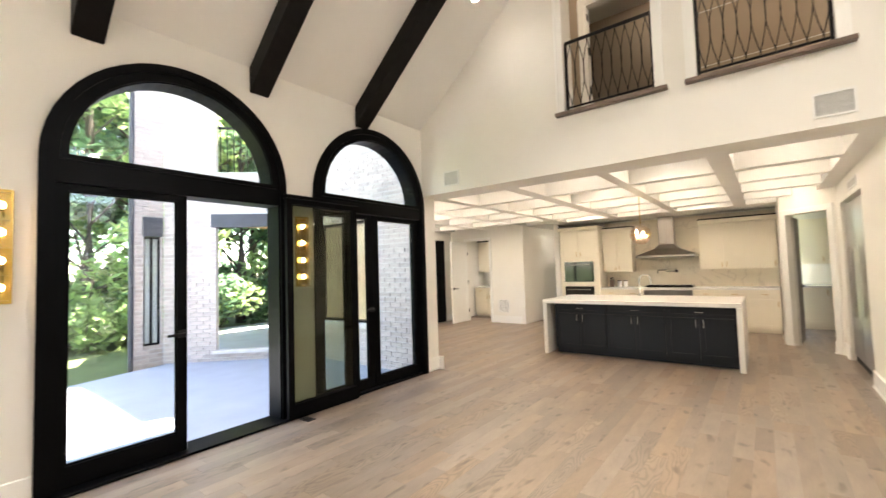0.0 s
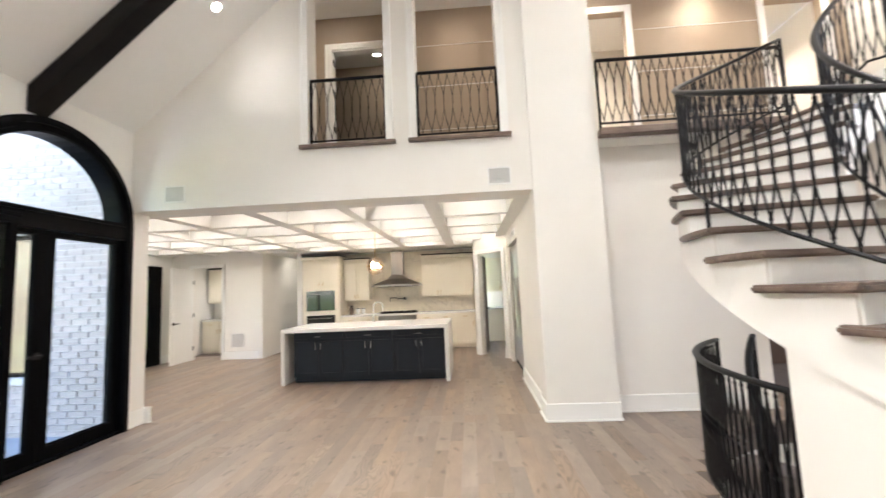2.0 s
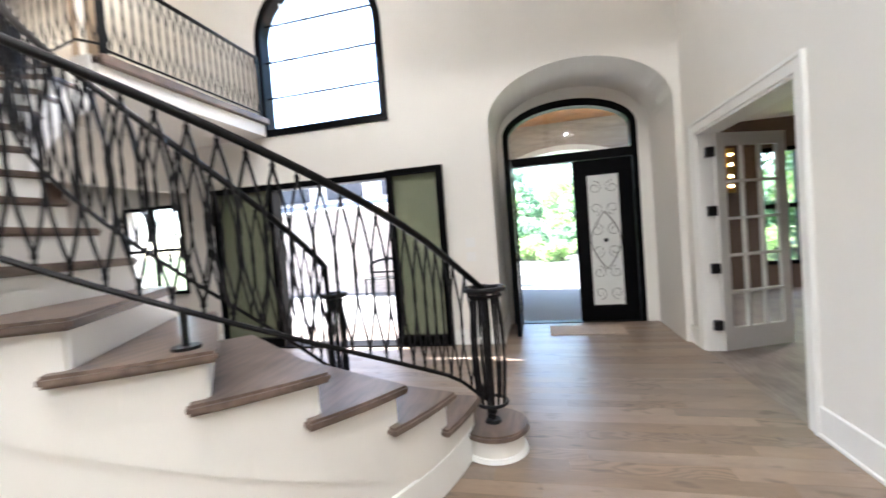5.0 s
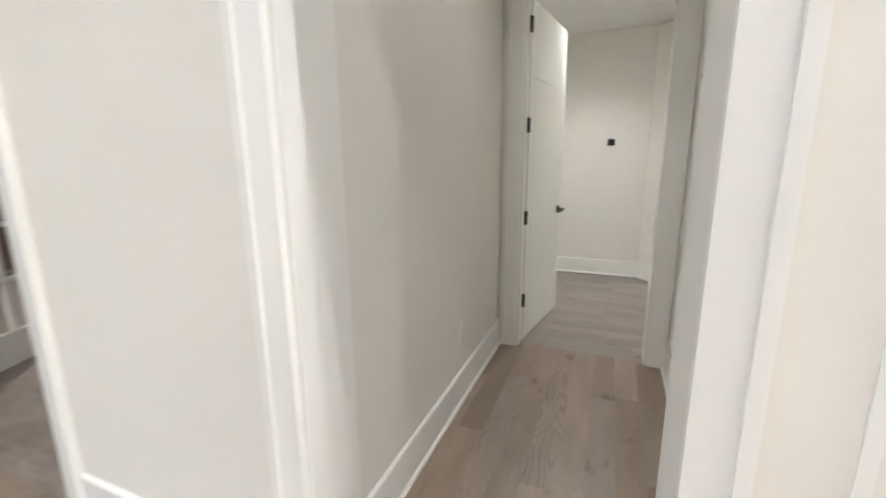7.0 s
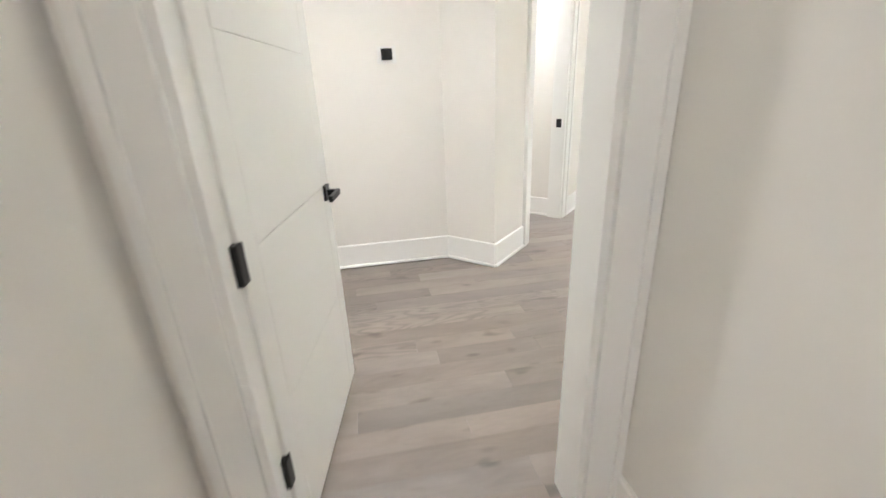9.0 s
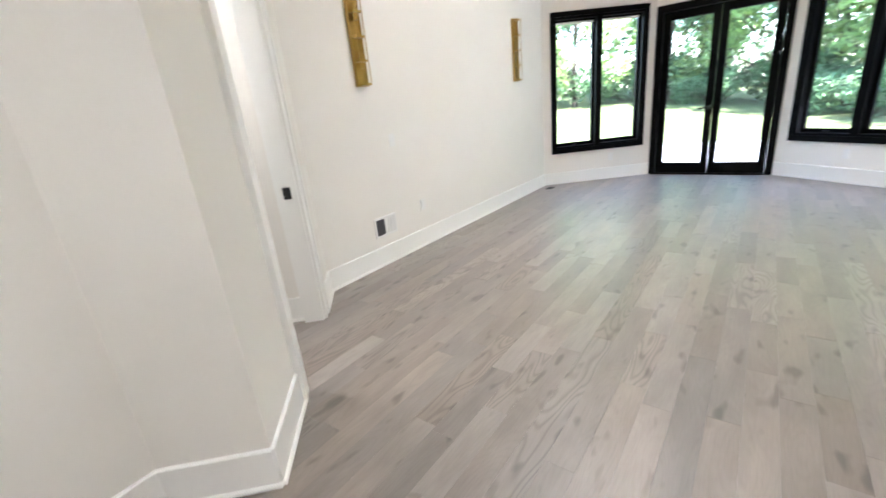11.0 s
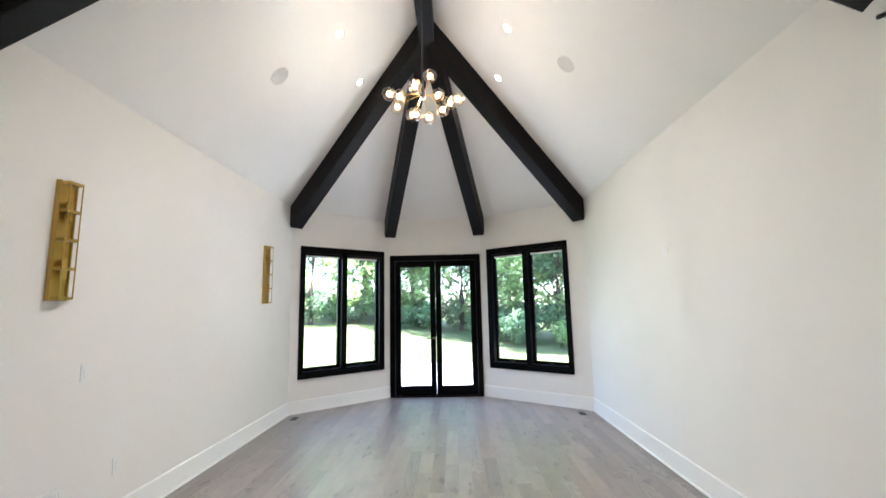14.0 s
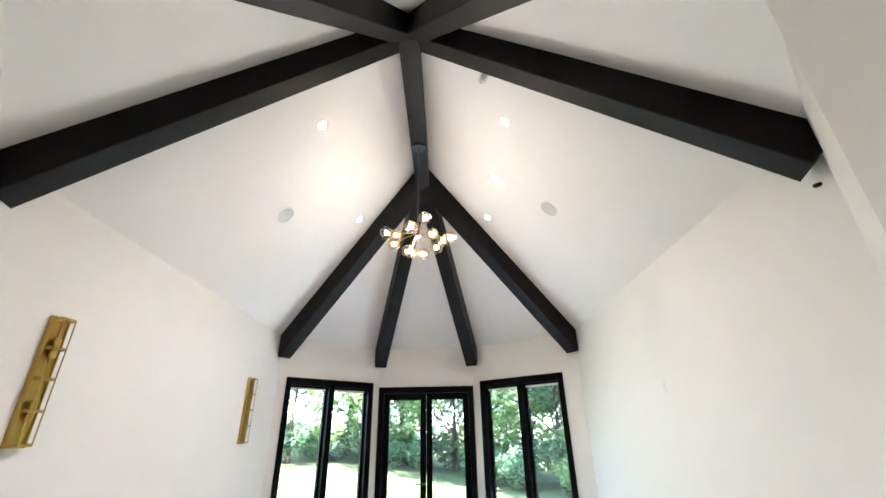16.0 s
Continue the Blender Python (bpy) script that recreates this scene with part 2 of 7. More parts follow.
# same oak, greyed to carry the bedroom's bluish window light in its colour
PLANK_X = oak("grey_oak_planks_crosswise", (0.232, 0.196, 0.168), "x", 0.40, 0.40)
JOINT = material("dark_floor_joint", (0.15, 0.12, 0.10), 0.7, grain=0.2)
TREAD = wood("stained_oak_tread", (0.20, 0.145, 0.115), (0.10, 0.072, 0.057), 0.38, 0.08, "x")
GREYTREAD = wood("grey_oak_tread", (0.32, 0.27, 0.24), (0.22, 0.18, 0.16), 0.42, 0.05, "x")
PANE = glass("clear_glass")
GREEN = glass("green_tinted_glass", (0.60, 0.63, 0.54))
CRYSTAL = glass("crystal_glass", (0.94, 0.91, 0.87), 1.0, 0.10)
CUTGLASS = glass("cut_glass_globe", (0.90, 0.80, 0.70), 1.0, 0.13)
FROST = material("frosted_glass", (0.80, 0.82, 0.80), 0.5, grain=0.04, grain_scale=20)
BRASS = material("satin_brass", (0.54, 0.36, 0.10), 0.28, metal=1.0, grain=0.1, grain_scale=20)
STEEL = material("brushed_steel", (0.40, 0.375, 0.35), 0.28, metal=1.0, grain=0.08, grain_scale=30, stretch=(1, 1, 0.05))
CHROME = material("chrome", (0.75, 0.75, 0.76), 0.12, metal=1.0)
HARDWARE = material("black_hardware", (0.012, 0.012, 0.013), 0.35, metal=0.4, grain=0.2)
CABINET = material("cream_cabinet_paint", (0.85, 0.79, 0.66), 0.4, grain=0.02, grain_scale=4)
NAVY = material("charcoal_cabinet_paint", (0.014, 0.017, 0.023), 0.45, spec=0.25, grain=0.08, grain_scale=5)
QUARTZ = material("white_quartz", (0.86, 0.85, 0.82), 0.18, grain=0.03, grain_scale=6)
MARBLE = material("veined_marble_backsplash", (0.80, 0.73, 0.60), 0.16, grain=0.06, grain_scale=2.5)
nt = MARBLE.node_tree
vein, level, tint = nt.nodes.new("ShaderNodeTexNoise"), nt.nodes.new("ShaderNodeMapRange"), nt.nodes.new("ShaderNodeMixRGB")
vein.inputs["Scale"].default_value, vein.inputs["Detail"].default_value, vein.inputs["Distortion"].default_value = 1.3, 5, 1.4
ridge = nt.nodes.new("ShaderNodeMath")
ridge.operation, ridge.inputs[1].default_value, ridge.inputs[2].default_value = "COMPARE", 0.5, 0.014
level.inputs["To Max"].default_value = 0.24
tint.inputs[2].default_value = (0.40, 0.35, 0.28, 1)
nt.links.new(nt.nodes["Texture Coordinate"].outputs["Object"], vein.inputs["Vector"])
nt.links.new(vein.outputs["Fac"], ridge.inputs[0]), nt.links.new(ridge.outputs[0], level.inputs["Value"])
nt.links.new(nt.nodes["Hue/Saturation/Value"].outputs[0], tint.inputs[1]), nt.links.new(level.outputs[0], tint.inputs[0])
nt.links.new(tint.outputs[0], nt.nodes["Principled BSDF"].inputs["Base Color"])
OVEN = material("dark_oven_glass", (0.01, 0.012, 0.012), 0.06)
BRICK = material("whitewashed_brick", (0.53, 0.445, 0.40), 0.9, grain=0.16, grain_scale=18, bump=0.5, bump_scale=50, spread=0.12)
BRICKS = material("whitewashed_brick_courses", (0.53, 0.445, 0.40), 0.9, grain=0.16, grain_scale=18, bump=0.5, bump_scale=50, spread=0.12, island=True)
MORTAR = material("pale_mortar", (0.66, 0.61, 0.57), 0.95, grain=0.06, grain_scale=30)
STONE = material("blue_grey_patio_stone", (0.34, 0.36, 0.40), 0.8, grain=0.1, grain_scale=2.5, bump=0.2, bump_scale=60)
GRASS = material("lawn", (0.085, 0.112, 0.04), 0.9, grain=0.3, grain_scale=6, bump=0.6, bump_scale=90)
BARK = material("bark", (0.07, 0.055, 0.045), 0.95, grain=0.4, grain_scale=9, bump=0.8, bump_scale=25, stretch=(1, 1, 0.25))
LEAF = material("green_leaves", (0.175, 0.295, 0.17), 0.6, spread=0.55, island=True)
LEAF2 = material("light_green_leaves", (0.31, 0.43, 0.18), 0.6, spread=0.5, island=True)
ROOF = material("dark_fascia", (0.06, 0.06, 0.07), 0.6, grain=0.2)
CEDAR = wood("cedar_porch_ceiling", (0.55, 0.26, 0.10), (0.33, 0.14, 0.05), 0.4, 0.1, "y")
PLASTIC = material("white_plastic", (0.82, 0.82, 0.80), 0.4)
GRILLE = material("grey_grille", (0.58, 0.58, 0.56), 0.5, grain=0.1)
SLATE = material("blue_grey_fascia", (0.10, 0.125, 0.19), 0.6, grain=0.15)
DARK = material("dark_slot", (0.02, 0.02, 0.02), 0.8)
RUG = material("beige_door_mat", (0.48, 0.40, 0.33), 0.95, grain=0.15, grain_scale=40, bump=0.5, bump_scale=120)
BULB = glow("warm_bulb", (1.0, 0.70, 0.38), 4.5)
DOWNLIGHT = glow("recessed_lamp", (1.0, 0.92, 0.80), 5)
for leaf in (LEAF, LEAF2):
    nt = leaf.node_tree
    base, thin, both = nt.nodes["Principled BSDF"], nt.nodes.new("ShaderNodeBsdfTranslucent"), nt.nodes.new("ShaderNodeMixShader")
    both.inputs[0].default_value = 0.58
    nt.links.new(base.inputs["Base Color"].links[0].from_socket, thin.inputs[0])
    nt.links.new(base.outputs[0], both.inputs[1]), nt.links.new(thin.outputs[0], both.inputs[2])
    nt.links.new(both.outputs[0], nt.nodes["Material Output"].inputs[0])


# ---- building blocks ----
def finish(ob, bm, mat):
    bmesh.ops.recalc_face_normals(bm, faces=bm.faces)
    bm.to_mesh(ob.data)
    bm.free()
    ob.data.materials.append(mat)
    return ob


def part(name, bm, mat, parent, label="", smooth=False):
    ob = finish(new(name, bpy.data.meshes.new(name)), bm, mat)
    ob.parent = parent
    if smooth:
        for p in ob.data.polygons:
            p.use_smooth = True
    if label:
        tagged(ob, label)
    return ob


def thing(name, label, category, at=(0, 0, 0), turn=0, group="", kind=""):
    ob = new(name)
    ob.empty_display_size = 0.1
    ob.matrix_basis = pose(*at, 0, 0, turn)
    return tagged(ob, label, category, group, kind)


def solid(name, bm, mat, label, category="", kind="", group="", smooth=False):
    ob = finish(new(name, bpy.data.meshes.new(name)), bm, mat)
    if smooth:
        for p in ob.data.polygons:
            p.use_smooth = True
    return tagged(ob, label, category, group, kind)


def box(x0, x1, y0, y1, z0, z1, bevel=0.0, bm=None):
    own = bmesh.new()
    bmesh.ops.create_cube(own, size=1)
    for v in own.verts:
        v.co = Vector(((x0 + x1) / 2 + v.co.x * (x1 - x0), (y0 + y1) / 2 + v.co.y * (y1 - y0), (z0 + z1) / 2 + v.co.z * (z1 - z0)))
    if bevel:
        bmesh.ops.bevel(own, geom=own.edges[:], offset=bevel, segments=1, affect="EDGES")
    return join(bm, own)


def join(bm, own):
    if bm is None:
        return own
    m = bpy.data.meshes.new("tmp")
    own.to_mesh(m)
    own.free()
    bm.from_mesh(m)
    bpy.data.meshes.remove(m)
    return bm


def cylinder(a, b, r, r2=None, sides=12, bm=None):
    own = bmesh.new()
    a, b = Vector(a), Vector(b)
    bmesh.ops.create_cone(own, cap_ends=True, segments=sides, radius1=r, radius2=r if r2 is None else r2, depth=(b - a).length)
    own.transform(Matrix.Translation((a + b) / 2) @ (b - a).to_track_quat("Z", "Y").to_matrix().to_4x4())
    return join(bm, own)


def ball(c, r, bm=None, seg=14, squash=1.0):
    own = bmesh.new()
    bmesh.ops.create_uvsphere(own, u_segments=seg, v_segments=max(6, seg // 2), radius=r)
    own.transform(Matrix.Translation(c) @ Matrix.Diagonal((1, 1, squash, 1)))
    return join(bm, own)


def facet_ball(c, r, bm=None):
    own = bmesh.new()
    bmesh.ops.create_icosphere(own, subdivisions=2, radius=r)
    own.transform(Matrix.Translation(c))
    return join(bm, own)


def tube(points, r, sides=6, bm=None, flat=1.0):
    """A bar swept along points. flat < 1 squeezes its height."""
    own = bmesh.new()
    pts = [Vector(p) for p in points]
    rings = []
    for i, p in enumerate(pts):
        way = (pts[min(i + 1, len(pts) - 1)] - pts[max(i - 1, 0)]).normalized()
        side = way.cross(Vector((0, 0, 1)))
        if side.length < 1e-3:
            side = Vector((1, 0, 0))
        side.normalize()
        up = side.cross(way)
        rings.append([own.verts.new(p + r * (math.cos(2 * math.pi * k / sides) * side + flat * math.sin(2 * math.pi * k / sides) * up)) for k in range(sides)])
    for a, b in zip(rings, rings[1:]):
        for k in range(sides):
            own.faces.new((a[k], a[(k + 1) % sides], b[(k + 1) % sides], b[k]))
    own.faces.new(rings[0]), own.faces.new(rings[-1][::-1])
    return join(bm, own)


def sheet(outer, holes, place, depth, bm=None):
    """A flat plate with holes. place maps (a, b, d) to the world; d runs from 0 to depth."""
    own = bmesh.new()
    for loop in [outer, *holes]:
        vs = [own.verts.new((a, b, 0)) for a, b in loop]
        for p, q in zip(vs, vs[1:] + vs[:1]):
            own.edges.new((p, q))
    bmesh.ops.triangle_fill(own, use_beauty=True, edges=own.edges[:])
    got = bmesh.ops.extrude_face_region(own, geom=own.faces[:])
    for v in got["geom"]:
        if isinstance(v, bmesh.types.BMVert):
            v.co.z = depth
    for v in own.verts:
        v.co = Vector(place(*v.co))
    return join(bm, own)


def rect(a0, a1, b0, b1):
    return [(a0, b0), (a1, b0), (a1, b1), (a0, b1)]


def arch(a0, a1, b0, spring, rise, n=24):
    c, r = (a0 + a1) / 2, (a1 - a0) / 2
    return [(a0, b0), (a1, b0)] + [(c + r * math.cos(math.pi * k / n), spring + rise * math.sin(math.pi * k / n)) for k in range(n + 1)]


def arch_band(a0, a1, b0, spring, rise, width, n=24):
    outer = arch(a0, a1, b0, spring, rise, n)
    inner = arch(a0 + width, a1 - width, b0, spring, rise - width, n)
    return outer[1:] + [outer[0]] + [inner[0]] + inner[:1:-1] + [inner[1]]


def plane_x(x, sign=-1):
    return lambda a, b, d: (x + sign * d, a, b)


def plane_y(y, sign=1):
    return lambda a, b, d: (a, y + sign * d, b)


def run(p, q):
    """A wall's plate from p to q: a along it, b up, d to the right hand of p to q."""
    p, q = Vector((*p, 0)), Vector((*q, 0))
    u = (q - p).normalized()
    n = Vector((u.y, -u.x, 0))
    return lambda a, b, d: tuple(p + u * a + n * d + Vector((0, 0, b)))


def baseboard(points, height=0.19, name="baseboard"):
    """White baseboard with a shoe along a polyline; the room lies to its left."""
    bm = bmesh.new()
    for (p, q) in zip(points, points[1:]):
        p2, q2 = Vector((*p, 0)), Vector((*q, 0))
        u = (q2 - p2).normalized()
        n = Vector((-u.y, u.x, 0))
        for t, h in ((0.016, height), (0.030, 0.022)):
            own = bmesh.new()
            prof = [(0, 0.004), (t, 0.004), (t, h - 0.006), (t - 0.006, h), (0, h)]
            e = 0.5 * t
            ends = [[own.verts.new(c + n * d + Vector((0, 0, z))) for d, z in prof] for c in (p2 - u * e, q2 + u * e)]
            for k in range(5):
                own.faces.new((ends[0][k], ends[0][(k + 1) % 5], ends[1][(k + 1) % 5], ends[1][k]))
            own.faces.new(ends[0]), own.faces.new(ends[1][::-1])
            join(bm, own)
    return solid(name, bm, TRIM, "tall white painted baseboard along the wall", "baseboard", "structure")


def casing(place, a0, a1, b1, width=0.11, depth=0.022, name="trim", b0=0.0):
    """White casing round a square opening, on one face of a wall."""
    bm = bmesh.new()
    ring = [(a0 - width, b0), (a0, b0), (a0, b1), (a1, b1), (a1, b0), (a1 + width, b0), (a1 + width, b1 + width), (a0 - width, b1 + width)]
    sheet(ring, [], place, depth, bm)
    o = width + 0.0018
    ring2 = [(a0 - o, b0), (a0 - width + 0.025, b0), (a0 - width + 0.025, b1 + width - 0.025), (a1 + width - 0.025, b1 + width - 0.025), (a1 + width - 0.025, b0), (a1 + o, b0), (a1 + o, b1 + o), (a0 - o, b1 + o)]
    sheet(ring2, [], place, depth + 0.010, bm)
    return solid(name, bm, TRIM, "white painted casing round an opening", "trim", "structure")


def wall(name, bm, mat=PAINT, label="smooth cream painted plaster wall"):
    return solid(name, bm, mat, label, "wall", "structure")


# ---- the shell ----
WEST, SOUTH, EAST, HEAD = -2.31, -2.365, 7.60, 3.945
EAVE, PITCH, RIDGE_X = 3.54, 0.864, 3.27
RIDGE_Z = EAVE + PITCH * (RIDGE_X - WEST)
SOFFIT, UPPER, TOP = 2.555, 3.17, 5.95
D1, D2 = (-0.13, 1.71), (2.07, 3.92)          # arched doors, along y
SPRING, BAR = 2.36, (2.20, 2.38)


def roof_z(x):
    return EAVE + PITCH * (x - WEST) if x < RIDGE_X else RIDGE_Z - PITCH * (x - RIDGE_X)


# great room
wall("wall_west", sheet(rect(SOUTH, 4.225, -0.05, EAVE + 0.05), [arch(*D1, -0.012, SPRING, 0.91), arch(*D2, -0.012, SPRING, 0.925)], plane_x(WEST), 0.24))
gable = [(WEST, SOFFIT), (2.51, SOFFIT), (2.51, roof_z(2.51)), (WEST, EAVE)]
wall("wall_header", sheet(gable, [rect(-0.10, 0.84, 3.235, 5.28), rect(1.21, 2.19, 3.235, 5.28)], plane_y(HEAD), 0.28))
hall_hole, french_hole = rect(3.46, 4.32, -0.012, 2.44), rect(5.53, 7.24, -0.012, 2.23)
wall("wall_south", sheet([(WEST - 0.24, -0.05), (EAST + 0.2, -0.05), (EAST + 0.2, TOP), (3.42, TOP), (3.42, RIDGE_Z + 0.1), (RIDGE_X, RIDGE_Z + 0.1), (WEST - 0.24, EAVE - 0.1)], [hall_hole, french_hole], plane_y(SOUTH, -1), 0.21))
bm = bmesh.new()
sheet([(WEST - 0.24, EAVE - 0.2), (WEST, EAVE), (3.42, roof_z(3.27) + 0.13), (3.42, roof_z(3.27) + 0.30), (WEST - 0.24, EAVE - 0.04)], [], lambda a, b, d: (a, SOUTH - 0.2 + d, b), 6.55, bm)
solid("ceiling_great_room", bm, CEILING, "white painted vaulted ceiling", "ceiling", "structure")
wall("wall_vault_side", box(3.27, 3.42, SOUTH, 3.885, TOP - 0.15, RIDGE_Z + 0.1))


def rafter(y, width=0.20, drop=0.26):
    """A dark beam under the west slope, cut plumb at the wall, up to the tall side wall."""
    bm = bmesh.new()
    prof = [(WEST + 0.004, EAVE - drop), (WEST + 0.004, EAVE + 0.0), (3.26, roof_z(3.26) - 0.004), (3.26, roof_z(3.26) - drop)]
    sheet(prof, [], lambda a, b, d: (a, y - width / 2 + d, b), width, bm)
    bmesh.ops.bevel(bm, geom=[e for e in bm.edges if len(e.link_faces) == 2 and e.calc_face_angle(0) > 0.5], offset=0.008, segments=1, affect="EDGES")
    return solid("ceiling_beam", bm, BEAM, "black-stained timber beam under the vaulted ceiling", "beam", group="vault beams")


for y in (-1.22, 0.12, 1.46, 2.80):
    rafter(y)

# pilaster, recess wall and foyer
wall("wall_pilaster", box(2.51, 3.27, 3.885, 4.225, -0.05, RIDGE_Z + 0.1))
wall("wall_recess", box(3.27, 5.05, 4.17, 4.30, 0, 3.063))
wall("wall_dining_header", box(5.05, EAST, 4.17, 4.30, 2.28, 2.928))
AW = arch(1.07, 2.82, 2.965, 4.20, 0.80)
SLIDER = rect(1.07, 2.84, -0.012, 2.235)
NICHE = arch(-2.29, -0.24, -0.012, 2.70, 0.62)
DINING_WINDOW = rect(4.36, 5.40, 0.85, 2.12)
wall("wall_east", sheet(rect(SOUTH, 7.2, -0.05, TOP), [AW, SLIDER, NICHE, DINING_WINDOW], plane_x(EAST, 1), 0.22))
solid("ceiling_foyer", box(3.30, EAST + 0.2, SOUTH - 0.2, 5.7, TOP, TOP + 0.15), CEILING, "white flat ceiling above the foyer", "ceiling", "structure")
# niche before the front door
wall("wall_entry_niche", sheet(arch(-2.46, -0.07, -0.05, 2.74, 0.75), [arch(-2.29, -0.24, -0.012, 2.70, 0.62)], plane_x(EAST + 0.22, 1), 0.83))
FD = arch(-2.12, -0.33, -0.012, 2.72, 0.44)
wall("wall_entry", sheet(rect(-2.7, 0.2, -0.05, 3.7), [FD], plane_x(EAST + 1.055, 1), 0.2))

# balcony and upper hall
bm = box(3.27, 5.36, 3.90, 5.5, 3.065, UPPER - 0.02)
box(5.36, EAST, 2.80, 5.5, 2.93, UPPER - 0.02, 0, bm)
box(-2.3, 3.27, 4.225, 5.5, 2.93, UPPER - 0.02, 0, bm)
solid("floor_balcony", bm, PAINT, "white balcony slab edge above the foyer", "floor", "structure")
bm = box(3.27, 5.34, 3.78, 5.5, UPPER - 0.085, UPPER, 0.01)
box(5.36, EAST - 0.02, 2.74, 5.5, UPPER - 0.085, UPPER, 0.01, bm)
solid("balcony_nosing", bm, TREAD, "brown oak nosing along the balcony edge", "trim", "structure")
UP_DOORS = [rect(-0.32, 0.72, UPPER, 5.40), rect(3.55, 4.36, UPPER, 5.66), rect(6.42, 7.26, UPPER, 5.66)]
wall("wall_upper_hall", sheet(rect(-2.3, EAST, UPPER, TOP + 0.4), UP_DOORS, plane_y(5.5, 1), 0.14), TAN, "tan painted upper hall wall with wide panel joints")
bm = bmesh.new()
for z in (3.95, 4.66, 5.34):
    for x0, x1 in ((1.05, 3.42), (4.50, 6.30)):
        box(x0, x1, 5.4925, 5.4985, z, z + 0.007, 0, bm)
solid("panel_joint", bm, PAINT, "pale joint lines across the tan wall", "trim", "structure")
for hole in UP_DOORS:
    casing(lambda a, b, d: (a, 5.5 - d, b), hole[0][0], hole[1][0], hole[2][1], 0.09, b0=UPPER)
bm = box(-2.3, EAST, 7.1, 7.2, UPPER, TOP)
for x in (2.2, 5.4):
    box(x, x + 0.1, 5.64, 7.1, UPPER, TOP, 0, bm)
wall("wall_upper_rooms", bm)
# the loft room's dimness is coloured in with the hall's tan
wall("wall_loft_dim", box(-2.29, 2.19, 7.0, 7.098, UPPER, TOP - 0.005), TAN, "wall of the loft room, its dimness put into a tan colour")
solid("floor_upper_rooms", box(-2.3, EAST, 5.5, 7.7, UPPER - 0.15, UPPER - 0.004), GREYTREAD, "grey wood floor of the upper rooms", "floor", "structure")
solid("ceiling_upper", box(-2.3, EAST, 4.225, 7.7, TOP + 0.0, TOP + 0.12), CEILING, "white ceiling of the upper hall", "ceiling", "structure").location.z = 0.002
# unseen triangle added to block the sky leaking into the upper rooms
wall("wall_upper_gable", sheet([(-2.4, EAVE - 0.1), (0.62, TOP + 0.12), (-2.4, TOP + 0.12)], [], plane_y(4.01), 0.20))
wall("wall_upper_end", box(-2.4, -2.3, 4.225, 7.7, UPPER, TOP))

loft = thing("door_11", "open double doorway off the upper hall with black hinges", "door", kind="structure")
part("door_frame", sheet([(-0.322, UPPER), (-0.297, UPPER), (-0.297, 5.377), (0.697, 5.377), (0.697, UPPER), (0.722, UPPER), (0.722, 5.402), (-0.322, 5.402)], [], plane_y(5.497, 1), 0.146), TRIM, loft)
for x in (-0.294, 0.694):
    for z in (UPPER + 0.30, UPPER + 0.92, UPPER + 1.52, UPPER + 2.05):
        part("hinge", box(x - 0.006, x + 0.006, 5.52, 5.61, z - 0.05, z + 0.05, 0.002), HARDWARE, loft, "black butt hinge")

# juliet openings: reveals and sills
for x0, x1 in ((-0.10, 0.84), (1.21, 2.19)):
    casing(lambda a, b, d: (a, HEAD - d, b), x0, x1, 5.28, 0.09, 0.018, b0=3.235)
    solid("window_sill", box(x0 - 0.10, x1 + 0.12, HEAD - 0.07, HEAD + 0.29, 3.195, 3.237, 0.006), TREAD, "brown oak sill under the interior opening", "sill", "structure")

# kitchen shell
WK, NK = -5.65, 10.40
bm = sheet(rect(-5.85, WEST - 0.242, 0, 6.4), [rect(-4.95, -3.55, 0.62, 2.36)], plane_y(4.06), 0.16)
wall("wall_kitchen_south", bm)
wall("wall_kitchen_west", sheet(rect(4.06, 12.0, -0.05, 3.2), [rect(7.86, 8.76, -0.012, 2.30)], plane_x(WK), 0.2))
wall("wall_kitchen_north", sheet(rect(-2.62, 2.0, 0, 3.2), [], plane_y(NK), 0.15))
wall("wall_nib", sheet(rect(WK, -3.44, -0.05, 2.9), [rect(-5.12, -4.36, -0.012, 2.25)], plane_y(9.13), 0.13))
bm = box(-3.44, -3.33, 9.13, 11.3, 0, 2.9)
box(-3.44, -2.62, 11.2, 11.3, 0, 2.9, 0, bm)
box(-2.74, -2.62, 9.80, 11.2, 0, 2.9, 0, bm)
wall("wall_passage", bm)
wall("wall_bar", box(WK, -3.44, 10.85, 10.95, 0, 2.9))
wall("wall_kitchen_east", box(1.86, 2.0, 8.70, NK, 0, 2.9))
wall("wall_diagonal", sheet(rect(0, 0.95, -0.05, 2.9), [rect(0.13, 0.82, -0.012, 2.22)], run((1.86, 8.64), (2.532, 7.97)), -0.14))
bm = box(2.536, 2.72, 7.62, 7.97, 0, 2.9)
box(2.536, 2.72, 4.225, 6.0, 0, 2.9, 0, bm)
box(2.536, 2.72, 6.0, 7.62, 2.26, 2.9, 0, bm)
wall("wall_fridge_side", bm)
bm = box(4.4, 4.5, 4.3, 11.5, 0, 2.9)
box(2.0, 4.5, 11.4, 11.5, 0, 2.9, 0, bm)
wall("wall_pantry", bm)
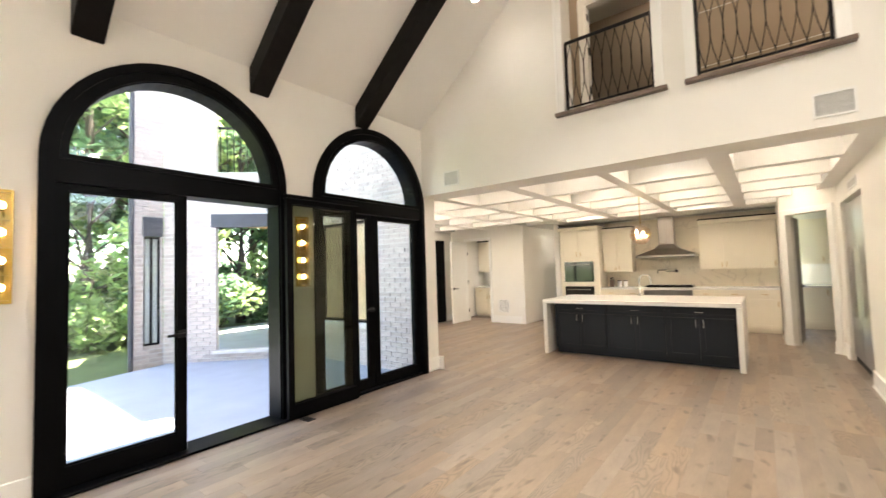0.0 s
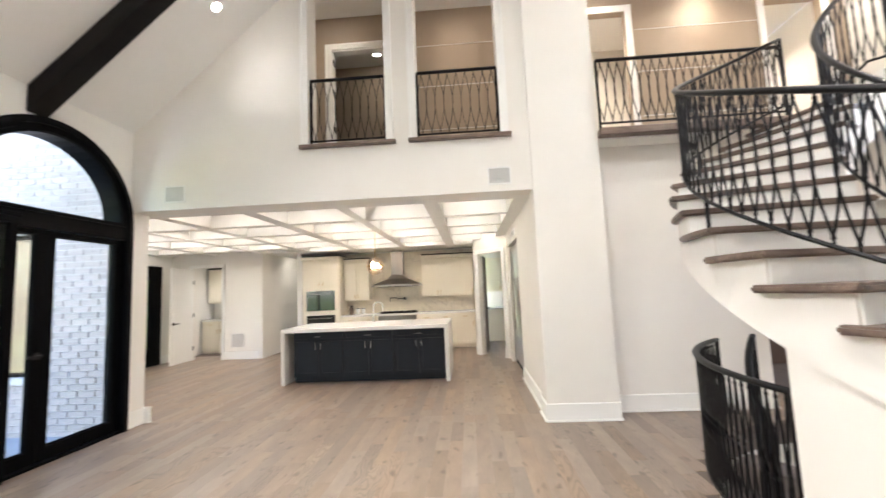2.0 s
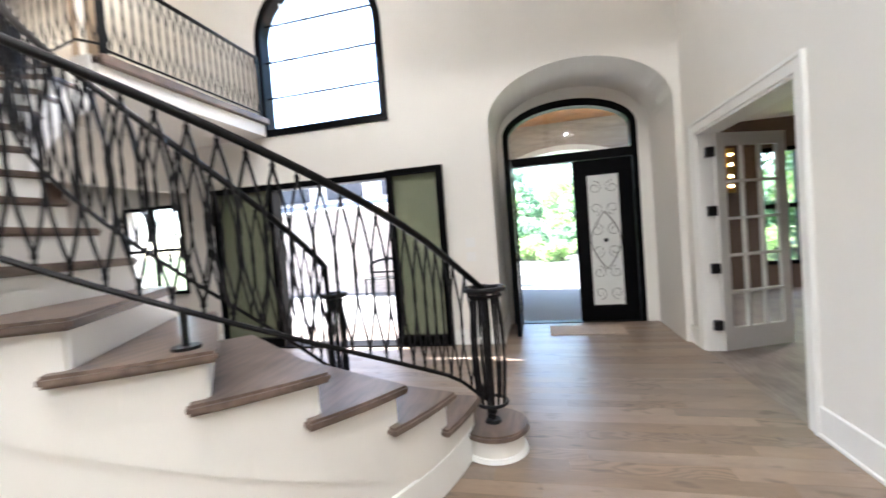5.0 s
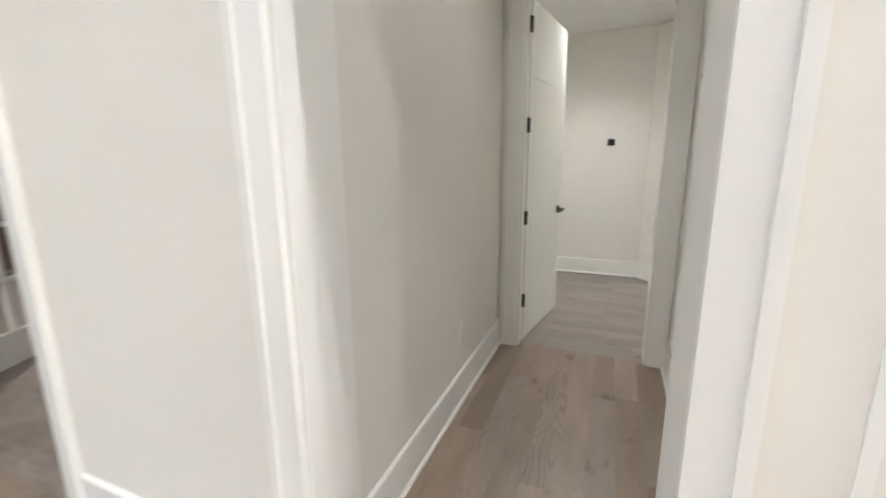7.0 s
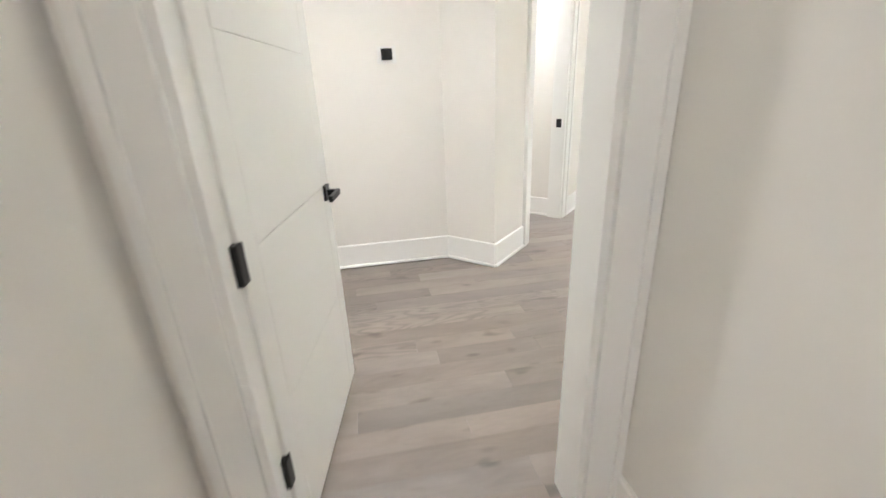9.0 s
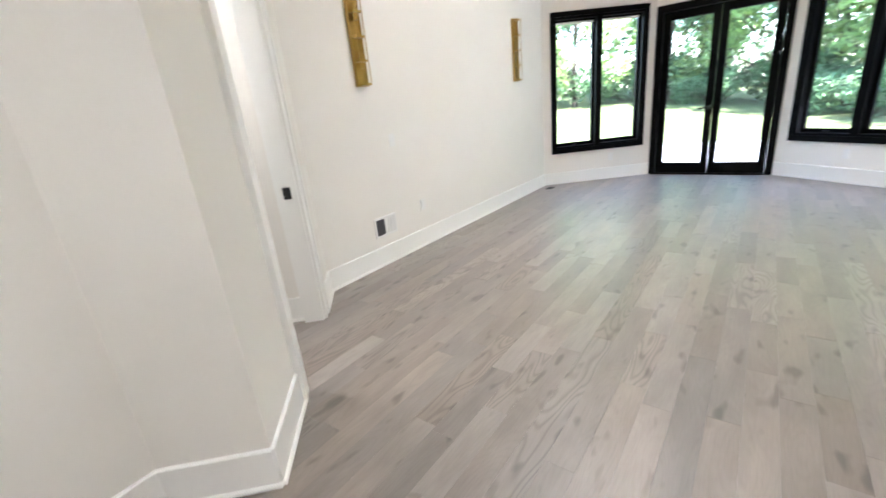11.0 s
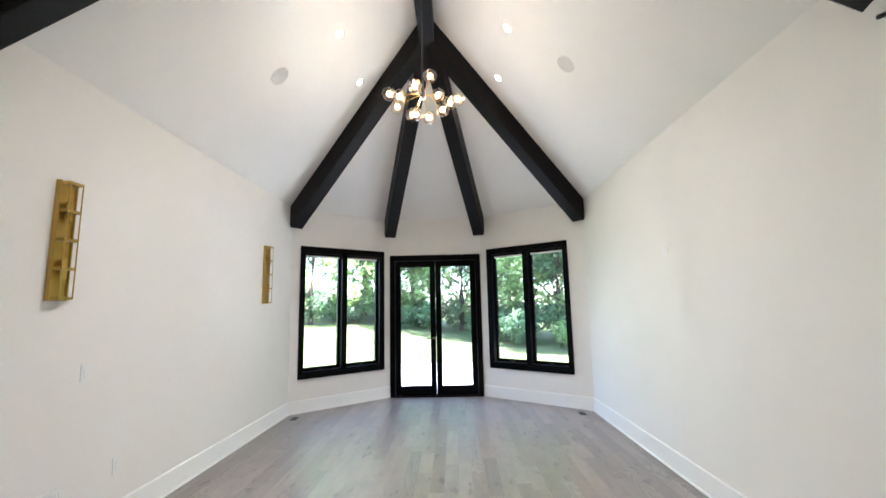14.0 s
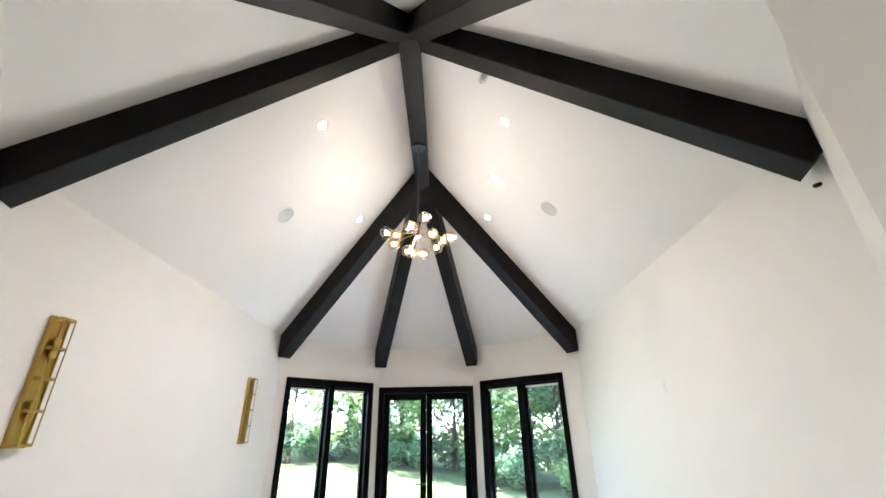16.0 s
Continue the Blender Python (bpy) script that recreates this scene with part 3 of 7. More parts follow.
# coffered ceiling
XS = [(-5.50, -4.60), (-4.42, -3.41), (-3.29, -2.36), (-2.20, -1.17), (-0.98, 0.08), (0.22, 1.20), (1.40, 2.34)]
YS = [(4.40, 5.33), (5.48, 6.38), (6.53, 7.42), (7.57, 8.45), (8.60, 9.30)]
holes = [rect(x0, x1, y0, y1) for x0, x1 in XS for y0, y1 in YS]
bm = sheet(rect(WK, 4.5, 4.225, 11.5), holes, lambda a, b, d: (a, b, SOFFIT + d), 0.26)
box(WK, 4.5, 4.225, 11.5, SOFFIT + 0.26, SOFFIT + 0.36, 0, bm)
solid("ceiling_kitchen", bm, CEILING, "white coffered kitchen ceiling with deep square wells", "ceiling", "structure")

# hall
HX0, HX1, HY = 3.20, 4.34, -4.50
wall("wall_hall_left", sheet(rect(-HY, 2.575, 0, 2.75), [], lambda a, b, d: (HX1 + d, -a, b), 0.12))
wall("wall_hall_right", sheet(rect(2.575, -HY, -0.05, 2.75), [rect(2.725, 3.61, -0.012, 2.42)], lambda a, b, d: (HX0 - d, -a, b), 0.12))
wall("wall_hall_end", sheet(rect(2.82, 5.1, -0.05, 2.75), [rect(3.31, 4.20, -0.012, 2.42)], plane_y(HY, -1), 0.13))
bm = box(3.1, 5.3, -7.1, -2.57, 2.75, 2.85)
sheet([(1.9, -2.57), (3.099, -2.57), (3.099, -4.70), (2.93, -4.53), (1.9, -3.42)], [], lambda a, b, d: (a, b, 2.75 + d), 0.1, bm)
solid("ceiling_hall", bm, CEILING, "white flat hall ceiling", "ceiling", "structure")
wall("wall_closet", sheet(rect(2.25, HX0 - 0.12, 0, 2.75), [], plane_y(-3.80, -1), 0.08))
# bedroom
BL, BR, BC = -7.92, -3.39, -5.66
BAY = [(-2.963, BR), (-4.10, -4.912), (-4.10, -6.571), (-2.963, BL)]
B_EAVE, B_RIDGE, RA, RB = 3.15, 5.10, -1.30, 0.93
wall("wall_bedroom_left", sheet(rect(-2.963, 1.56, 0, B_EAVE + 0.04), [], plane_y(BL, -1), 0.18))
wall("wall_bedroom_right", sheet(rect(-2.963, 1.68, 0, B_EAVE + 0.04), [], plane_y(BR, 1), 0.18))
LD, RD, MID = math.hypot(1.137, 1.522), math.hypot(1.137, 1.349), 1.659
WIN_R, WIN_L = (0.30, 1.72), (0.16, 1.60)
wall("wall_bay_right", sheet(rect(0, LD, 0, B_EAVE), [rect(*WIN_R, 0.53, 2.52)], run(BAY[0], BAY[1]), 0.2))
wall("wall_bay_middle", sheet(rect(0, MID, -0.05, B_EAVE), [rect(0.012, MID - 0.012, -0.012, 2.48)], run(BAY[1], BAY[2]), 0.2))
wall("wall_bay_left", sheet(rect(0, RD, 0, B_EAVE), [rect(*WIN_L, 0.53, 2.52)], run(BAY[2], BAY[3]), 0.2))
DG = math.hypot(1.40, 1.395)
wall("wall_bedroom_corner", sheet(rect(0, DG, -0.05, B_EAVE + 0.04), [rect(0.50, 1.36, -0.012, 2.30)], run((1.56, BL), (2.96, -6.525)), 0.13))
wall("wall_bedroom_return", sheet([(0, 0), (0.434, 0), (0.434, 2.75), (0, 2.75)], [], run((2.96, -6.525), (3.264, -6.832)), 0.1))
wall("wall_thermostat", sheet(rect(3.264, 5.1, 0, 2.75), [], plane_y(-6.832, -1), 0.12))
wall("wall_vestibule", box(4.62, 4.74, -6.832, -4.63, 0, 2.75))
wall("wall_bedroom_corner_right", sheet(rect(0, 1.62, 0, B_EAVE + 0.04), [], run((2.83, -4.53), (1.68, BR)), 0.13))
wall("wall_bedroom_header", box(2.96, 3.10, -6.53, -4.50, 2.75, B_EAVE + 0.05))
# closed en-suite behind the corner door
bm = box(1.2, 1.3, -9.6, -8.1, 0, 2.75)
box(1.2, 4.0, -9.7, -9.6, 0, 2.75, 0, bm)
box(3.9, 4.0, -9.6, -6.95, 0, 2.75, 0, bm)
wall("wall_ensuite", bm)
solid("ceiling_ensuite", sheet([(1.2, -8.05), (1.63, -8.03), (2.99, -6.70), (3.30, -6.96), (4.0, -6.96), (4.0, -9.7), (1.2, -9.7)], [], lambda a, b, d: (a, b, 2.75 + d), 0.1), CEILING, "white flat ceiling", "ceiling", "structure")
CORNERS = [(-2.963, BR), (-4.10, -4.912), (-4.10, -6.571), (-2.963, BL), (1.56, BL), (2.96, -6.525), (2.96, -4.66), (1.68, BR)]
bm = bmesh.new()
low = [bm.verts.new((x, y, B_EAVE)) for x, y in CORNERS]
ra, rb = bm.verts.new((RA, BC, B_RIDGE)), bm.verts.new((RB, BC, B_RIDGE))
for tri in ((low[0], low[1], ra), (low[1], low[2], ra), (low[2], low[3], ra), (low[3], low[4], rb, ra), (low[4], low[5], rb), (low[5], low[6], rb), (low[6], low[7], rb), (low[7], low[0], ra, rb)):
    bm.faces.new(tri)
bmesh.ops.recalc_face_normals(bm, faces=bm.faces)
bmesh.ops.solidify(bm, geom=bm.faces[:], thickness=-0.12)
solid("ceiling_bedroom", bm, CEILING, "white vaulted bedroom ceiling hipped at both ends", "ceiling", "structure")


def hip_beam(p, q, width=0.19, depth=0.33):
    """A dark beam that hangs under the line from p, at a wall, to q, at the ridge, cut plumb at both ends."""
    p, q = Vector(p), Vector(q)
    u = Vector((q.x - p.x, q.y - p.y, 0))
    length = u.length
    u.normalize()
    n = Vector((-u.y, u.x, 0))
    rise = q.z - p.z
    prof = [(0.03, 0), (0.03, -depth * 0.72), (0.10, -depth), (length, rise - depth), (length, rise)]
    bm = sheet(prof, [], lambda a, b, d: tuple(p + u * a + n * (d - width / 2) + Vector((0, 0, b))), width)
    bmesh.ops.bevel(bm, geom=[e for e in bm.edges if len(e.link_faces) == 2 and e.calc_face_angle(0) > 0.9], offset=0.006, segments=1, affect="EDGES")
    return solid("ceiling_beam", bm, BEAM, "black-stained beam rising to the bedroom ridge", "beam", group="bedroom beams")


for i, (x, y) in enumerate(CORNERS):
    hip_beam((x, y, B_EAVE - 0.005), (RA if i < 4 else RB, BC, B_RIDGE - 0.005), *((0.19, 0.33) if i < 4 else (0.18, 0.27)))
solid("ridge_beam", box(RA - 0.1, RB + 0.1, BC - 0.09, BC + 0.09, 4.75, B_RIDGE - 0.12, 0.006), BEAM, "black-stained ridge beam under the bedroom vault", "beam")

# closed study behind the french doors, brown walls and a window
bm = box(5.0, 5.1, -6.6, -2.58, 0, 3.0)
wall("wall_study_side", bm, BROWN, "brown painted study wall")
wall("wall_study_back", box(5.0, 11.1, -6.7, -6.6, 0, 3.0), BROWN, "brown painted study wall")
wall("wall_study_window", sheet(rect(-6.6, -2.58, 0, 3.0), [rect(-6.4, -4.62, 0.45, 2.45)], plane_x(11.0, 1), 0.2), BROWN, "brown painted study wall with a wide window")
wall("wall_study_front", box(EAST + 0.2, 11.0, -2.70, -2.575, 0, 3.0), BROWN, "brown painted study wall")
solid("ceiling_study", box(5.0, 11.2, -6.7, -2.575, 3.0, 3.1), CEILING, "white study ceiling", "ceiling", "structure")
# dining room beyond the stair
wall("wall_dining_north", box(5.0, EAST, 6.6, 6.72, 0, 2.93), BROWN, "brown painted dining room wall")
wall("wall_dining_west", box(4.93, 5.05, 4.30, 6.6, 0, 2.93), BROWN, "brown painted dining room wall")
solid("ceiling_dining", box(5.05, EAST, 5.5, 6.6, 2.93, 3.05), CEILING, "white dining room ceiling", "ceiling", "structure")

# ---- floors under the planks ----
def slab(name, outline, mat=JOINT, z=0.0):
    bm = sheet(outline, [], lambda a, b, d: (a, b, z - 0.006 - d), 0.2)
    return solid(name, bm, mat, "grey-brown oak plank floor", "floor", "structure")


FLOOR_GREAT = slab("floor_great_room", [(WEST - 0.2, SOUTH), (3.0, SOUTH), (3.0, 4.2), (WEST - 0.2, 4.2)])
FLOOR_KITCHEN = slab("floor_kitchen", rect(WK - 0.1, 4.5, 4.2, 11.5))
# the foyer floor leaves out the well of the basement stair
SC, R_OUT, R_IN = Vector((5.30, 1.765, 0)), 2.06, 1.0
well = [(SC.x + 2.02 * math.cos(radians(a)), SC.y + 2.02 * math.sin(radians(a))) for a in range(100, 191, 6)] + [(SC.x + R_IN * math.cos(radians(a)), SC.y + R_IN * math.sin(radians(a))) for a in range(188, 97, -9)]
bm = sheet([(3.0, SOUTH), (EAST + 1.3, SOUTH), (EAST + 1.3, 6.7), (3.0, 6.7)], [well], lambda a, b, d: (a, b, -0.006 - d), 0.2)
FLOOR_FOYER = solid("floor_foyer", bm, JOINT, "grey-brown oak plank foyer floor", "floor", "structure")
FLOOR_HALL = slab("floor_hall", rect(1.6, 4.5, -4.6, SOUTH))
FLOOR_BEDROOM = slab("floor_bedroom", [(-4.3, -6.65), (-3.0, -8.05), (1.2, -8.05), (1.2, -9.7), (5.1, -9.7), (5.1, -4.6), (2.9, -4.6), (1.7, -3.2), (-3.0, -3.2), (-4.3, -4.8)])
FLOOR_STUDY = slab("floor_study", rect(5.0, 11.1, -6.7, SOUTH - 0.0), GREYTREAD)

# unseen flat plates above the house, added to keep skylight out
COVER_PLATE = material("dark_cover_plate", (0.05, 0.05, 0.055), 0.9, grain=0.3, grain_scale=9, bump=0.5, bump_scale=20)
for x0, x1, y0, y1, z in ((-2.55, 3.5, -2.6, 4.23, RIDGE_Z + 0.35), (3.43, 7.82, -2.6, 5.7, TOP + 0.2), (-2.5, 7.82, 4.24, 7.75, TOP + 0.45), (-5.9, 4.6, 7.76, 11.6, 3.25), (-5.9, -2.56, 4.07, 7.75, 6.42), (-4.35, 5.4, -9.8, -2.61, B_RIDGE + 0.2), (5.0, 11.25, -6.8, -2.61, 3.15)):
    solid("roof", box(x0, x1, y0, y1, z, z + 0.1), COVER_PLATE, "unseen dark plate above the house, added to stop light leaks", "roof", "structure")


# ---- doors and windows ----
def pane(name, bm, parent, mat=None):
    ob = part(name, bm, mat or PANE, parent)
    ob.visible_shadow = False
    return ob


def leaf_frame(place, a0, a1, b0, b1, stile, top, bottom, depth, parent, name="leaf", glass_mat=None, mat=None):
    """A glazed leaf: a frame with one pane, as parts of a door or window."""
    hole = rect(a0 + stile, a1 - stile, b0 + bottom, b1 - top)
    f = part(name, sheet(rect(a0, a1, b0, b1), [hole], place, depth), mat or BLACK, parent)
    bead = part("glazing_bead", sheet(rect(a0 + stile - 0.002, a1 - stile + 0.002, b0 + bottom - 0.002, b1 - top + 0.002), [rect(a0 + stile + 0.012, a1 - stile - 0.012, b0 + bottom + 0.012, b1 - top - 0.012)], lambda a, b, d: place(a, b, depth * 0.3 + d), depth * 0.4), mat or BLACK, f)
    pane("pane", sheet(rect(a0 + stile - 0.001, a1 - stile + 0.001, b0 + bottom - 0.001, b1 - top + 0.001), [], lambda a, b, d: place(a, b, depth * 0.45 + d), 0.006), f, glass_mat)
    return f


def lever(place, a, b, way, parent, mat=None):
    """A lever handle with its square rose; way is +1 or -1 along a."""
    bm = sheet(rect(a - 0.03, a + 0.03, b - 0.03, b + 0.03), [], lambda p, q, d: place(p, q, -d), 0.012)
    sheet(rect(a - 0.011, a + 0.011, b - 0.011, b + 0.011), [], lambda p, q, d: place(p, q, -0.012 - d), 0.04, bm)
    lo, hi = sorted((a - way * 0.011, a + way * 0.13))
    sheet(rect(lo, hi, b - 0.011, b + 0.011), [], lambda p, q, d: place(p, q, -0.045 - d), 0.014, bm)
    return part("door_handle", bm, mat or HARDWARE, parent, "black lever handle")


def arched_unit(name, span, rise, label, holes):
    t = thing(name, label, "door", kind="structure")
    y0, y1 = span
    place = plane_x(WEST + 0.03)
    part("door_frame", sheet(arch(y0, y1, 0.0, SPRING, rise), [arch(y0 + 0.15, y1 - 0.15, BAR[1], BAR[1] + 0.01, rise - 0.17), *holes], place, 0.22), BLACK, t)
    part("moulding", sheet(arch_band(y0 - 0.012, y1 + 0.012, 0.0, SPRING, rise + 0.012, 0.067), [], lambda a, b, d: (WEST + 0.03 + d, a, b), 0.02), BLACK, t)
    part("inner_moulding", sheet(arch(y0 + 0.10, y1 - 0.10, BAR[1] - 0.03, BAR[1] + 0.01, rise - 0.12), [arch(y0 + 0.14, y1 - 0.14, BAR[1] + 0.008, BAR[1] + 0.012, rise - 0.16)], lambda a, b, d: (WEST + 0.03 + d, a, b), 0.012), BLACK, t)
    pane("transom_pane", sheet(arch(y0 + 0.14, y1 - 0.14, BAR[1] - 0.005, BAR[1] + 0.01, rise - 0.165), [], lambda a, b, d: (WEST - 0.08 - d, a, b), 0.006), t)
    return t


d1 = arched_unit("door_1", D1, 0.91, "arched black sliding patio door, half open", [rect(D1[0] + 0.08, D1[1] - 0.07, 0.025, BAR[0] - 0.02)])
leaf_frame(plane_x(WEST - 0.0), -0.05, 0.80, 0.03, BAR[0] - 0.02, 0.075, 0.05, 0.15, 0.05, d1, "fixed_leaf")
part("track", box(WEST - 0.19, WEST + 0.10, D1[0] + 0.08, 2.60, 0.004, 0.026, 0.003), BLACK, d1, "black floor track")
part("head_track", box(WEST + 0.022, WEST + 0.12, 1.68, 2.62, 2.262, 2.30, 0.003), BLACK, d1)
slid = leaf_frame(plane_x(WEST + 0.115), 1.68, 2.60, 0.03, 2.26, 0.065, 0.06, 0.13, 0.045, d1, "sliding_leaf", GREEN)
lever(plane_x(WEST + 0.0), 0.765, 1.0, -1, d1)
d2 = arched_unit("door_2", D2, 0.925, "arched black three-leaf folding patio door, closed", [rect(D2[0] + 0.09, D2[1] - 0.07, 0.025, BAR[0] - 0.0)])
for a0, a1 in ((2.165, 2.575), (2.585, 2.965), (2.975, 3.845)):
    leaf_frame(plane_x(WEST - 0.02), a0, a1, 0.03, BAR[0] - 0.005, 0.055 if a1 < 2.9 else 0.09, 0.05, 0.12, 0.05, d2, "leaf")
lever(plane_x(WEST - 0.02), 2.55, 1.0, -1, d2), lever(plane_x(WEST - 0.02), 2.93, 1.0, -1, d2)

# entry side
sl = thing("door_3", "black-framed courtyard sliding door, standing open", "door", kind="structure")
part("door_frame", sheet(rect(1.03, 2.88, 0.0, 2.27), [rect(1.12, 2.80, 0.02, 2.19)], plane_x(EAST - 0.02, 1), 0.2), BLACK, sl)
leaf_frame(plane_x(EAST - 0.085, 1), 2.76, 3.74, 0.02, 2.27, 0.075, 0.07, 0.12, 0.045, sl, "sliding_leaf", GREEN)
leaf_frame(plane_x(EAST - 0.085, 1), 0.36, 1.10, 0.02, 2.27, 0.075, 0.07, 0.12, 0.045, sl, "sliding_leaf", GREEN)
part("track", box(EAST - 0.10, EAST + 0.2, 0.36, 3.74, 0.004, 0.022, 0.003), BLACK, sl)
aw = thing("window_1", "tall arched black window high on the entry wall", "window", kind="structure")
part("window_frame", sheet(arch(1.03, 2.86, 2.925, 4.20, 0.84), [arch(1.12, 2.77, 3.015, 4.20, 0.75)], plane_x(EAST - 0.03, 1), 0.2), BLACK, aw)
for z in (3.46, 3.95, 4.44):
    part("muntin", box(EAST + 0.06, EAST + 0.085, 1.12, 2.77, z - 0.009, z + 0.009), BLACK, aw)
for y, top in ((1.44, 4.73), (1.79, 4.92), (2.14, 4.92), (2.48, 4.71)):
    part("muntin", box(EAST + 0.062, EAST + 0.083, y - 0.006, y + 0.006, 3.015, top), GRILLE, aw)
pane("pane", sheet(arch(1.11, 2.78, 3.01, 4.20, 0.76), [], plane_x(EAST + 0.07, 1), 0.006), aw)

DOORX = EAST + 1.045
fd = thing("door_4", "black arched double front door, one leaf standing open", "door", kind="structure")
part("door_frame", sheet(arch(-2.13, -0.32, 0.0, 2.72, 0.44), [arch(-2.05, -0.40, 2.41, 2.70, 0.36), rect(-2.06, -0.41, 0.01, 2.29)], plane_x(DOORX, 1), 0.16), BLACK, fd)
pane("transom_pane", sheet(arch(-2.06, -0.39, 2.40, 2.70, 0.37), [], plane_x(DOORX + 0.08, 1), 0.006), fd)
right_leaf = leaf_frame(plane_x(DOORX + 0.05, 1), -2.055, -1.27, 0.012, 2.285, 0.175, 0.20, 0.21, 0.05, fd, "leaf", FROST)


def scroll(bm, place, cy, cz, r, turns=1.4, start=0.0, sign=1):
    pts = []
    for k in range(20):
        a = start + sign * turns * 2 * math.pi * k / 19
        rr = r * (1 - 0.75 * k / 19)
        pts.append(place(cy + rr * math.cos(a), cz + rr * math.sin(a), 0))
    tube(pts, 0.0034, 5, bm)


def scrollwork(place, a0, a1, b0, b1):
    """Mirrored iron scrolls over a door's glass."""
    bm = bmesh.new()
    mid = (a0 + a1) / 2
    w = (a1 - a0) / 2
    for k, z in enumerate([b0 + (b1 - b0) * f for f in (0.10, 0.26, 0.42, 0.58, 0.74, 0.90)]):
        for s in (-1, 1):
            scroll(bm, place, mid + s * w * 0.52, z, w * 0.42, 1.3, math.pi / 2 if k % 2 else -math.pi / 2, s if k % 2 else -s)
    for s in (-1, 1):
        tube([place(mid + s * w * 0.9 * math.sin(math.pi * f), b0 + (b1 - b0) * (0.28 + 0.44 * f), 0) for f in [i / 16 for i in range(17)]], 0.006, 5, bm)
    ballpos = place(mid, (b0 + b1) / 2, 0)
    ball(ballpos, 0.03, bm, 10)
    return bm


part("scrollwork", scrollwork(plane_x(DOORX + 0.035, 1), -1.88, -1.445, 0.22, 2.08), IRON, right_leaf, "black iron scrolls")
open_place = lambda a, b, d: (DOORX + 0.02 - a, -0.405 - d, b)
open_leaf = leaf_frame(open_place, 0.0, 0.80, 0.012, 2.285, 0.175, 0.20, 0.21, 0.05, fd, "leaf", FROST)
part("scrollwork", scrollwork(lambda a, b, d: open_place(a, b, d + 0.065), 0.18, 0.62, 0.22, 2.08), IRON, open_leaf, "black iron scrolls")
lever(lambda a, b, d: open_place(a, b, 0.05 - d), 0.72, 1.0, -1, fd)

# french door leaf, open into the study
fr = thing("door_5", "white french door of fifteen panes, open into the study", "door", kind="structure")
fr_place = run((7.20, -2.50), (7.52, -3.25))
grid = [rect(0.10 + k * 0.212, 0.10 + k * 0.212 + 0.19, 0.24 + r * 0.372, 0.24 + r * 0.372 + 0.345) for k in range(3) for r in range(5)]
fleaf = part("leaf", sheet(rect(0, 0.815, 0.012, 2.20), grid, fr_place, 0.04), TRIM, fr)
for g in grid:
    pane("pane", sheet(rect(g[0][0] - 0.002, g[1][0] + 0.002, g[0][1] - 0.002, g[2][1] + 0.002), [], lambda a, b, d: fr_place(a, b, 0.017 + d), 0.005), fleaf)
for z in (0.27, 0.85, 1.43, 2.02):
    part("hinge", box(7.165, 7.235, -2.505, -2.425, z - 0.05, z + 0.05, 0.003), HARDWARE, fr, "black butt hinge")
bm = bmesh.new()
ball(fr_place(0.765, 0.98, -0.05), 0.028, bm, 12), cylinder(fr_place(0.765, 0.98, 0), fr_place(0.765, 0.98, -0.05), 0.012, bm=bm)
part("door_knob", bm, HARDWARE, fr, "black round knob")
part("door_frame", sheet([(5.53, 0.0), (5.555, 0.0), (5.555, 2.205), (7.215, 2.205), (7.215, 0.0), (7.24, 0.0), (7.24, 2.23), (5.53, 2.23)], [], plane_y(SOUTH + 0.002, -1), 0.214), TRIM, fr)
casing(lambda a, b, d: (a, SOUTH + d, b), 5.53, 7.24, 2.23, 0.10)
casing(lambda a, b, d: (a, SOUTH + d, b), 3.46, 4.32, 2.44, 0.10)
bm = sheet([(3.198, 0.0), (3.222, 0.0), (3.222, 2.42), (4.30, 2.42), (4.30, 0.0), (4.322, 0.0), (4.322, 2.442), (3.198, 2.442)], [], plane_y(SOUTH + 0.003, -1), 0.216)
solid("trim", bm, TRIM, "white painted jamb lining of the hall opening", "trim", "structure")


# panelled hall doors
def panel_door(name, label, hinge, turn, width, height, lever_way, hinges, flip=1):
    """A white slab door of five flush boards with fine grooves, black hinges and lever. Local x runs from the hinge."""
    t = thing(name, label, "door", (*hinge, 0), turn, kind="structure")
    part("leaf", box(0.004, width, -0.016, 0.016, 0.012, height, 0.002), TRIM, t)
    zs = [0.012 + (height - 0.012) * k / 5 for k in range(6)]
    for z0, z1 in zip(zs, zs[1:]):
        for s in (-1, 1):
            part("panel", box(0.10, width - 0.10, *sorted((s * 0.015, s * 0.0195)), z0 + 0.0012, z1 - 0.0012, 0.001), TRIM, t)
    for s in (-1, 1):
        for x0, x1 in ((0.005, 0.0965), (width - 0.0965, width - 0.001)):
            part("stile", box(x0, x1, *sorted((s * 0.015, s * 0.0195)), 0.013, height - 0.001, 0.0015), TRIM, t)
    for z in hinges:
        part("hinge", box(-0.022, 0.016, -0.025 if flip < 0 else -0.012, 0.012 if flip < 0 else 0.025, z - 0.05, z + 0.05, 0.003), HARDWARE, t, "black butt hinge")
    for s in (-1, 1):
        lever(lambda a, b, d: (a, s * 0.0195 - s * d, b), width - 0.07, 0.94, -1, t)
    return t


